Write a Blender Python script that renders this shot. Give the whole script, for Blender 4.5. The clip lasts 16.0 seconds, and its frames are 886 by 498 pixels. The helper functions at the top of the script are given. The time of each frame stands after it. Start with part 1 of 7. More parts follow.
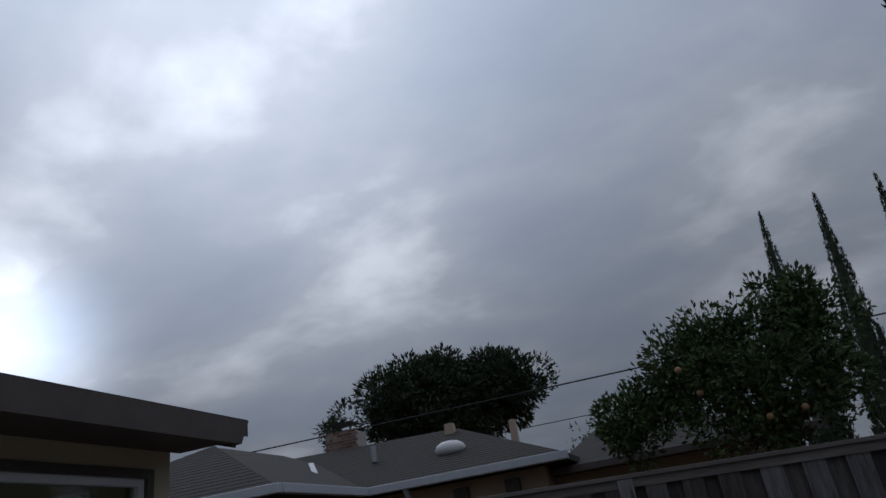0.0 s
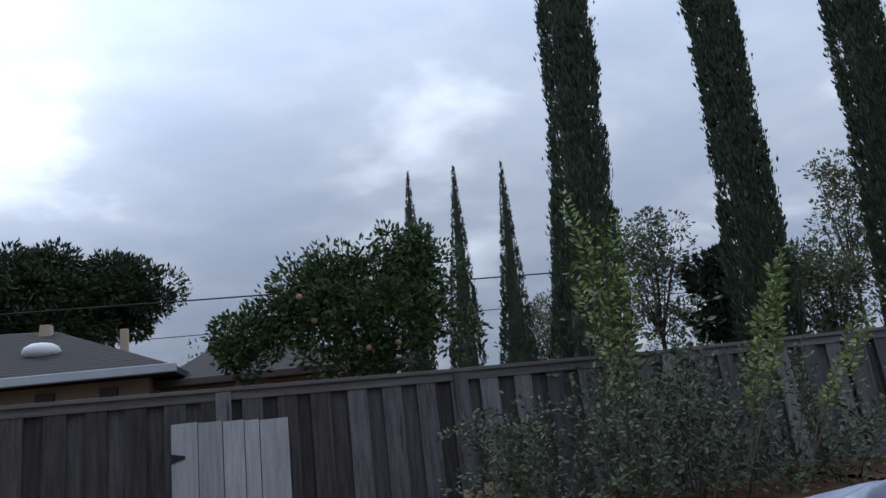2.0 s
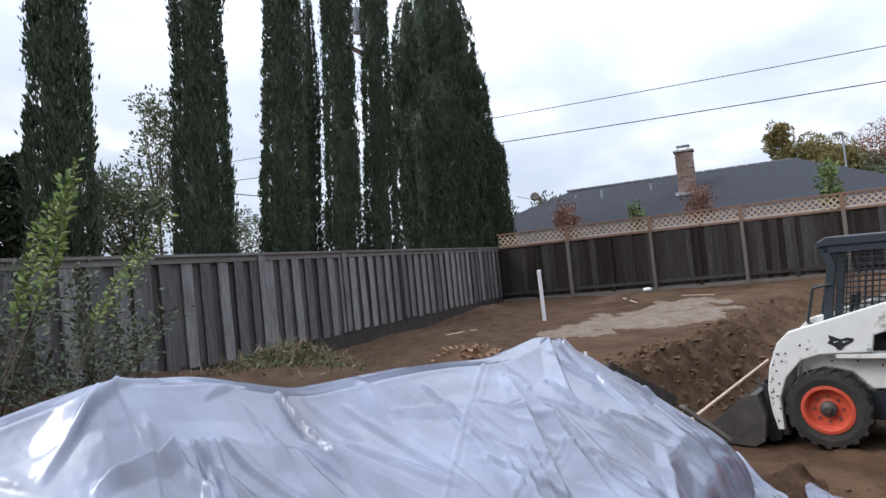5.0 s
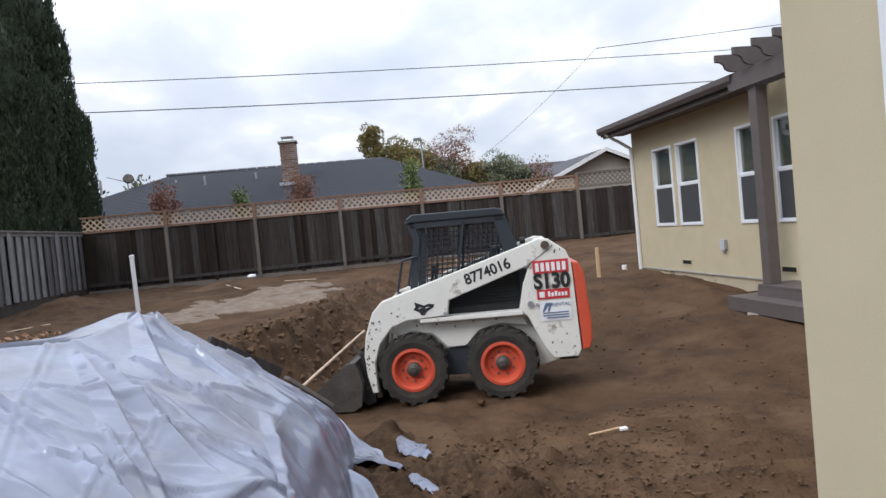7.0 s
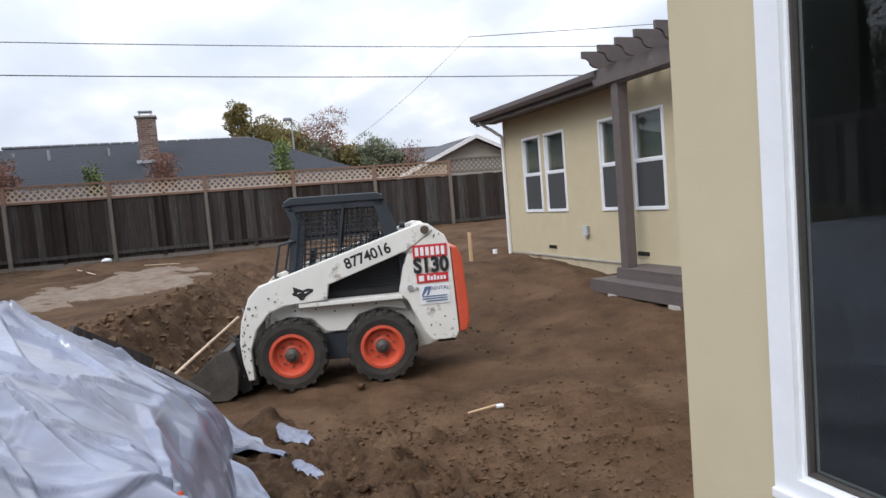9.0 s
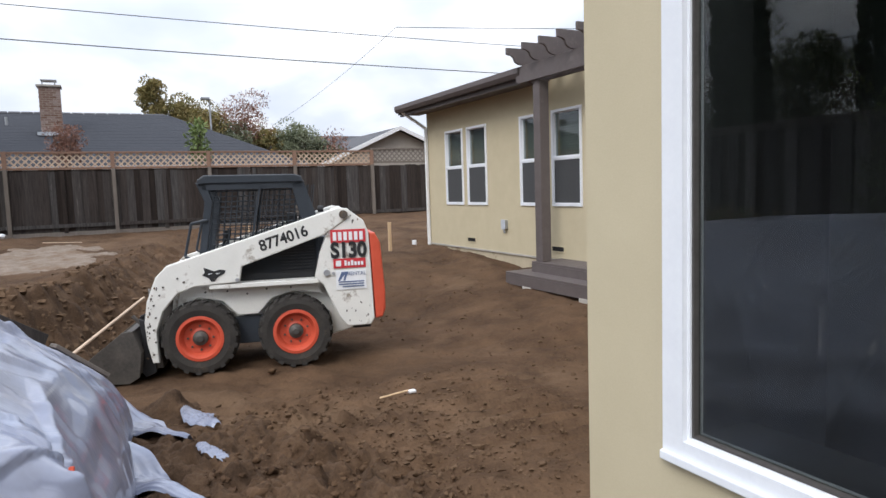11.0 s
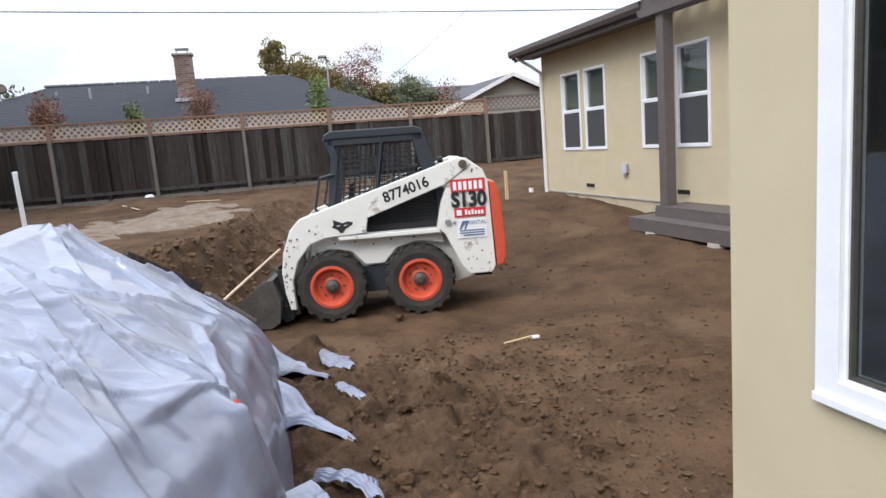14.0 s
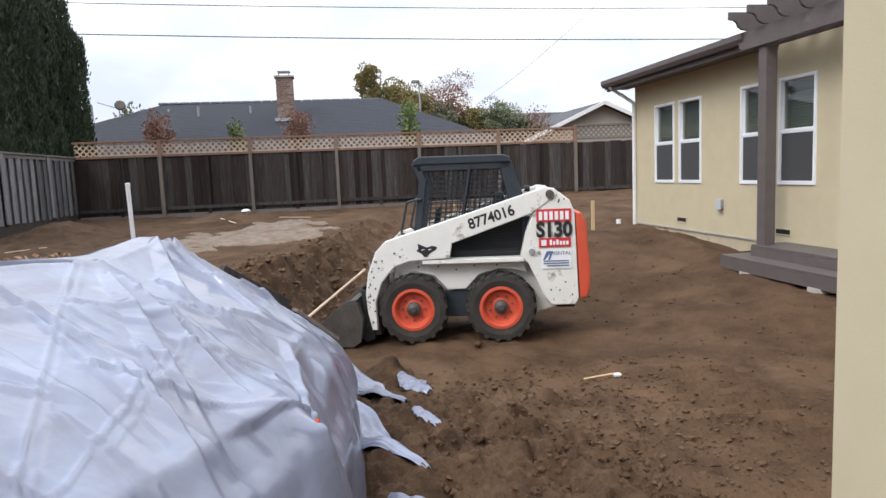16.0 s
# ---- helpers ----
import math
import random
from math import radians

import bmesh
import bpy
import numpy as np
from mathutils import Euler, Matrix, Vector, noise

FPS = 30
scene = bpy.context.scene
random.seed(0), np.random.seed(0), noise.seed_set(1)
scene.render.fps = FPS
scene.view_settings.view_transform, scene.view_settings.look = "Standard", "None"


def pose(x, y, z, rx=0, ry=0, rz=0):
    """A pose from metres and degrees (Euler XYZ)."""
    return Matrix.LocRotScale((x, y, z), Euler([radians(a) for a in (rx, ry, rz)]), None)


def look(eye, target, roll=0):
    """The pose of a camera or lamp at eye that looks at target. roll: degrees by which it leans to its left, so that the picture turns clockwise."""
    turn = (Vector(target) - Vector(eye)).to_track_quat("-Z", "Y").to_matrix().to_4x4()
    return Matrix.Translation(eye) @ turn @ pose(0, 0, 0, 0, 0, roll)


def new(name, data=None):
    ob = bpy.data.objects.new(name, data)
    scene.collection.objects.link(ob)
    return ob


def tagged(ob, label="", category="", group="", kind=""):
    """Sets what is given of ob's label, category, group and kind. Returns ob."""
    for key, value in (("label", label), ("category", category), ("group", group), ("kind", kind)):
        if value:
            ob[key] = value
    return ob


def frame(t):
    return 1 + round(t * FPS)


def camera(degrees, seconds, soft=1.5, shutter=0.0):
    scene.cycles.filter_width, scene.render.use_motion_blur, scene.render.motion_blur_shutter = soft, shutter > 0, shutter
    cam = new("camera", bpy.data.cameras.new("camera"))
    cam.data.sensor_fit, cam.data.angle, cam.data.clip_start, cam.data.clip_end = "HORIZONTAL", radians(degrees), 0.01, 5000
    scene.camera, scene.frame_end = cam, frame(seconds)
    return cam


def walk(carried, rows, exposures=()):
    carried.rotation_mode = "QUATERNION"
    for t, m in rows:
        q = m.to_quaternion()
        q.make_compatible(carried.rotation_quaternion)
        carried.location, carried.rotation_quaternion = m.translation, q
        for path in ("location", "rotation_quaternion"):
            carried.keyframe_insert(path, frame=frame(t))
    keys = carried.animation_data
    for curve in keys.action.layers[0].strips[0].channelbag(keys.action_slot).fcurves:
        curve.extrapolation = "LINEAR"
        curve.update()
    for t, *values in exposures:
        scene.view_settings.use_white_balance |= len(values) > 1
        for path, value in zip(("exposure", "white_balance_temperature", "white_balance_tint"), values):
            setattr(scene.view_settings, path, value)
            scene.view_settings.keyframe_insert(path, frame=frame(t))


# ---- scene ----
cam = camera(67.1, 16.0)
PATH = [
    (0, (-0.285, -0.194, 2.358), (-0.814, 1.553, 3.175), -9.1),
    (0.5, (-0.244, -0.237, 2.318), (-0.561, 1.588, 3.072), -9.8),
    (1, (-0.201, -0.259, 2.274), (-0.291, 1.622, 2.947), -10.0),
    (1.5, (-0.154, -0.257, 2.243), (-0.015, 1.658, 2.803), -8.1),
    (2, (-0.126, -0.194, 2.235), (0.289, 1.7, 2.723), -6.8),
    (2.5, (-0.083, -0.123, 2.194), (0.694, 1.671, 2.615), -6.3),
    (3, (-0.027, -0.106, 2.157), (1.152, 1.474, 2.493), -5.7),
    (3.5, (0.006, -0.117, 2.123), (1.508, 1.181, 2.362), -5.5),
    (4, (0.047, -0.124, 2.099), (1.738, 0.933, 2.257), -5.8),
    (4.2, (0.072, -0.105, 2.107), (1.789, 0.911, 2.243), -5.9),
    (6.3, (0.282, -0.179, 1.995), (2.26, 0.114, 1.959), -5.7),
    (6.5, (0.31, -0.153, 1.944), (2.3, 0.032, 1.889), -5.8),
    (7, (0.466, -0.065, 1.891), (2.442, -0.368, 1.825), -5.5),
    (7.5, (0.507, 0.011, 1.886), (2.435, -0.514, 1.802), -5.3),
    (8, (0.481, 0.055, 1.893), (2.384, -0.549, 1.778), -5.2),
    (10.5, (0.443, 0.042, 1.917), (2.267, -0.762, 1.754), -2.6),
    (11, (0.433, 0.044, 1.84), (2.215, -0.845, 1.659), -1.9),
    (11.5, (0.429, 0.079, 1.796), (2.232, -0.716, 1.457), -1.3),
    (12, (0.436, 0.106, 1.784), (2.271, -0.562, 1.352), -2.3),
    (12.5, (0.433, 0.116, 1.816), (2.296, -0.481, 1.401), -3.6),
    (13, (0.417, 0.115, 1.836), (2.306, -0.457, 1.506), -4.3),
    (13.5, (0.412, 0.119, 1.836), (2.31, -0.436, 1.534), -4.4),
    (14, (0.415, 0.116, 1.834), (2.31, -0.442, 1.522), -4.5),
    (14.5, (0.42, 0.114, 1.836), (2.31, -0.456, 1.515), -4.6),
    (15, (0.421, 0.121, 1.833), (2.318, -0.423, 1.509), -3.9),
    (15.5, (0.408, 0.13, 1.87), (2.344, -0.27, 1.564), -3.1),
    (16, (0.413, 0.131, 1.875), (2.373, -0.197, 1.647), -2.4),
]
walk(cam, [(t, look(eye, target, roll)) for t, eye, target, roll in PATH],
     [(0.0, -2.5, 5850, 10), (0.5, -2.35, 5850, 10), (1.0, -2.1, 5800, 10), (1.5, -1.75, 5650, 10), (2.0, -1.33, 5600, 10), (2.5, -0.95, 5750, 10), (3.0, -0.55, 5900, 10),
      (3.5, -0.33, 6000, 10), (4.2, -0.3, 6150, 10), (6.3, -0.52, 6200, 10), (7.0, -0.47, 6350, 10), (8.0, -0.46, 6400, 10), (10.5, -0.28, 6450, 10), (11.5, -0.25, 6450, 10), (12.5, -0.05, 6400, 10), (15.0, -0.08, 6500, 10), (16.0, -0.14, 6550, 10)])

# ---- world, sun, exposure ----
world = bpy.data.worlds.new("overcast_sky")
scene.world = world
world.use_nodes = True
wn, wl = world.node_tree.nodes, world.node_tree.links
wn.clear()


def node(tree, kind, **values):
    n = tree.nodes.new(kind)
    for key, value in values.items():
        n.inputs[key.replace("_", " ")].default_value = value
    return n


def ramp(tree, fac, stops):
    n = tree.nodes.new("ShaderNodeValToRGB")
    while len(n.color_ramp.elements) < len(stops):
        n.color_ramp.elements.new(0.5)
    for e, (p, c) in zip(n.color_ramp.elements, stops):
        e.position, e.color = p, (*c, 1)
    tree.links.new(fac, n.inputs[0])
    return n.outputs[0]


SUN_AZ, SUN_EL = radians(39), radians(40)
sky = wn.new("ShaderNodeTexSky")
sky.sky_type, sky.sun_disc = "NISHITA", False
sky.sun_elevation, sky.sun_rotation = SUN_EL, -SUN_AZ
coord = wn.new("ShaderNodeTexCoord")
split = wn.new("ShaderNodeSeparateXYZ")
wl.new(coord.outputs["Generated"], split.inputs[0])


def wmath(op, a, b):
    n = wn.new("ShaderNodeMath")
    n.operation = op
    for k, v in enumerate((a, b)):
        if isinstance(v, (int, float)):
            n.inputs[k].default_value = v
        else:
            wl.new(v, n.inputs[k])
    return n.outputs[0]


lift = wmath("ADD", wmath("MAXIMUM", split.outputs[2], 0.0), 0.28)
flat = wn.new("ShaderNodeCombineXYZ")
wl.new(wmath("DIVIDE", split.outputs[0], lift), flat.inputs[0])
wl.new(wmath("DIVIDE", split.outputs[1], lift), flat.inputs[1])
stretch = wn.new("ShaderNodeMapping")
stretch.inputs["Rotation"].default_value = (0, 0, radians(35))
stretch.inputs["Scale"].default_value = (1.0, 1.25, 1)
wl.new(flat.outputs[0], stretch.inputs[0])
big = node(world.node_tree, "ShaderNodeTexNoise", Scale=1.7, Detail=7.0, Roughness=0.5, Distortion=0.15)
wl.new(stretch.outputs[0], big.inputs["Vector"])
cloud = ramp(world.node_tree, big.outputs[0], [(0.32, (0.76, 0.83, 0.97)), (0.46, (0.87, 0.93, 1.05)), (0.55, (1.02, 1.06, 1.14)), (0.68, (1.7, 1.72, 1.77))])
glowdir = wn.new("ShaderNodeVectorMath")
glowdir.operation = "DOT_PRODUCT"
glowdir.inputs[1].default_value = (-math.sin(SUN_AZ) * math.cos(SUN_EL), math.cos(SUN_AZ) * math.cos(SUN_EL), math.sin(SUN_EL))
wl.new(coord.outputs["Generated"], glowdir.inputs[0])
near_sun = wmath("POWER", wmath("MAXIMUM", glowdir.outputs["Value"], 0.0), 9.0)
veil = wn.new("ShaderNodeVectorMath")
veil.operation = "DOT_PRODUCT"
veil.inputs[1].default_value = (-0.755, 0.579, 0.309)
wl.new(coord.outputs["Generated"], veil.inputs[0])
gap = wmath("POWER", wmath("MAXIMUM", veil.outputs["Value"], 0.0), 260.0)
height2 = wmath("MINIMUM", wmath("POWER", wmath("MAXIMUM", split.outputs[2], 0.0), 2.0), 0.5)
level = wmath("ADD", wmath("ADD", 0.73, wmath("MULTIPLY", split.outputs[0], 0.54)), wmath("MULTIPLY", height2, 3.8))
level = wmath("ADD", wmath("ADD", level, wmath("MULTIPLY", near_sun, 2.2)), wmath("MULTIPLY", gap, 6.0))
bright = wn.new("ShaderNodeVectorMath")
bright.operation = "SCALE"
wl.new(cloud, bright.inputs[0])
wl.new(level, bright.inputs["Scale"])
bg_sky, bg_cloud, both, wout = (wn.new(k) for k in ("ShaderNodeBackground", "ShaderNodeBackground", "ShaderNodeMixShader", "ShaderNodeOutputWorld"))
wl.new(sky.outputs[0], bg_sky.inputs[0])
bg_sky.inputs[1].default_value = 0.10
wl.new(bright.outputs[0], bg_cloud.inputs[0])
bg_cloud.inputs[1].default_value = 1.0
both.inputs[0].default_value = 0.88
wl.new(bg_sky.outputs[0], both.inputs[1])
wl.new(bg_cloud.outputs[0], both.inputs[2])
wl.new(both.outputs[0], wout.inputs[0])

sun = new("sun", bpy.data.lights.new("sun", "SUN"))
sun.data.energy, sun.data.angle, sun.data.color = 1.55, radians(22), (1.0, 0.96, 0.9)
sun.matrix_world = look((-20, 24, 30), (0, 0, 0))
sun.rotation_euler = Vector((math.sin(SUN_AZ) * math.cos(SUN_EL), -math.cos(SUN_AZ) * math.cos(SUN_EL), -math.sin(SUN_EL))).to_track_quat("-Z", "Y").to_euler()

# ---- materials ----


def surface(name, c1, c2, scale=6.0, rough=0.8, bump=0.2, fine=60.0, metal=0.0, stretch=(1, 1, 1), vary=0.0, dirt=None, dirt_scale=1.2, dirt_at=0.55, bump_size=0.01, spec=0.4):
    m = bpy.data.materials.new(name)
    m.use_nodes = True
    t = m.node_tree
    b = t.nodes["Principled BSDF"]
    tc, mp = t.nodes.new("ShaderNodeTexCoord"), t.nodes.new("ShaderNodeMapping")
    info = t.nodes.new("ShaderNodeObjectInfo")
    mp.inputs["Scale"].default_value = stretch
    t.links.new(tc.outputs["Object"], mp.inputs[0])
    shift = t.nodes.new("ShaderNodeVectorMath")
    shift.operation = "MULTIPLY_ADD"
    shift.inputs[1].default_value = (37.0, 17.0, 23.0)
    t.links.new(info.outputs["Random"], shift.inputs[0])
    t.links.new(mp.outputs[0], shift.inputs[2])
    where = shift.outputs[0] if vary else mp.outputs[0]
    n1, n2 = node(t, "ShaderNodeTexNoise", Scale=scale, Detail=5.0, Roughness=0.6), node(t, "ShaderNodeTexNoise", Scale=fine, Detail=4.0, Roughness=0.65)
    t.links.new(where, n1.inputs["Vector"])
    t.links.new(where, n2.inputs["Vector"])
    mixf = t.nodes.new("ShaderNodeMath")
    mixf.operation = "MULTIPLY_ADD"
    mixf.inputs[1].default_value = 0.35
    t.links.new(n2.outputs[0], mixf.inputs[0])
    half = t.nodes.new("ShaderNodeMath")
    half.operation = "MULTIPLY"
    half.inputs[1].default_value = 0.65
    t.links.new(n1.outputs[0], half.inputs[0])
    t.links.new(half.outputs[0], mixf.inputs[2])
    col = ramp(t, mixf.outputs[0], [(0.32, c1), (0.66, c2)])
    if dirt:
        n3 = node(t, "ShaderNodeTexNoise", Scale=dirt_scale, Detail=8.0, Roughness=0.7)
        t.links.new(where, n3.inputs["Vector"])
        mask = ramp(t, n3.outputs[0], [(dirt_at, (0, 0, 0)), (dirt_at + 0.12, (1, 1, 1))])
        mx = t.nodes.new("ShaderNodeMix")
        mx.data_type = "RGBA"
        mx.inputs[7].default_value = (*dirt, 1)
        t.links.new(mask, mx.inputs[0])
        t.links.new(col, mx.inputs[6])
        col = mx.outputs[2]
    if vary:
        hs = t.nodes.new("ShaderNodeHueSaturation")
        mr = t.nodes.new("ShaderNodeMapRange")
        mr.inputs[3].default_value, mr.inputs[4].default_value = 1 - vary, 1 + vary
        t.links.new(info.outputs["Random"], mr.inputs[0])
        t.links.new(mr.outputs[0], hs.inputs["Value"])
        ms = t.nodes.new("ShaderNodeMapRange")
        ms.inputs[3].default_value, ms.inputs[4].default_value = 1 + 1.5 * vary, 1 - 1.0 * vary
        t.links.new(info.outputs["Random"], ms.inputs[0])
        t.links.new(ms.outputs[0], hs.inputs["Saturation"])
        t.links.new(col, hs.inputs["Color"])
        col = hs.outputs[0]
    t.links.new(col, b.inputs["Base Color"])
    b.inputs["Roughness"].default_value, b.inputs["Metallic"].default_value = rough, metal
    b.inputs["Specular IOR Level"].default_value = spec
    if bump:
        bp = node(t, "ShaderNodeBump", Strength=bump, Distance=bump_size)
        t.links.new(mixf.outputs[0], bp.inputs["Height"])
        t.links.new(bp.outputs[0], b.inputs["Normal"])
    return m


def foliage(name, c1, c2, rough=0.6, scale=0.8):
    m = bpy.data.materials.new(name)
    m.use_nodes = True
    t = m.node_tree
    b = t.nodes["Principled BSDF"]
    g, tc = t.nodes.new("ShaderNodeNewGeometry"), t.nodes.new("ShaderNodeTexCoord")
    n1 = node(t, "ShaderNodeTexNoise", Scale=scale, Detail=3.0)
    t.links.new(tc.outputs["Object"], n1.inputs["Vector"])
    add = t.nodes.new("ShaderNodeMath")
    add.operation = "MULTIPLY_ADD"
    add.inputs[1].default_value = 0.5
    t.links.new(g.outputs["Random Per Island"], add.inputs[0])
    h = t.nodes.new("ShaderNodeMath")
    h.operation = "MULTIPLY"
    h.inputs[1].default_value = 0.5
    t.links.new(n1.outputs[0], h.inputs[0])
    t.links.new(h.outputs[0], add.inputs[2])
    t.links.new(ramp(t, add.outputs[0], [(0.15, c1), (0.8, c2)]), b.inputs["Base Color"])
    b.inputs["Roughness"].default_value = rough
    b.inputs["Specular IOR Level"].default_value = 0.3
    return m


def glass(name):
    m = bpy.data.materials.new(name)
    m.use_nodes = True
    b = m.node_tree.nodes["Principled BSDF"]
    b.inputs["Base Color"].default_value = (0.5, 0.55, 0.55, 1)
    b.inputs["Roughness"].default_value = 0.0
    b.inputs["IOR"].default_value = 1.5
    b.inputs["Transmission Weight"].default_value = 1.0
    return m


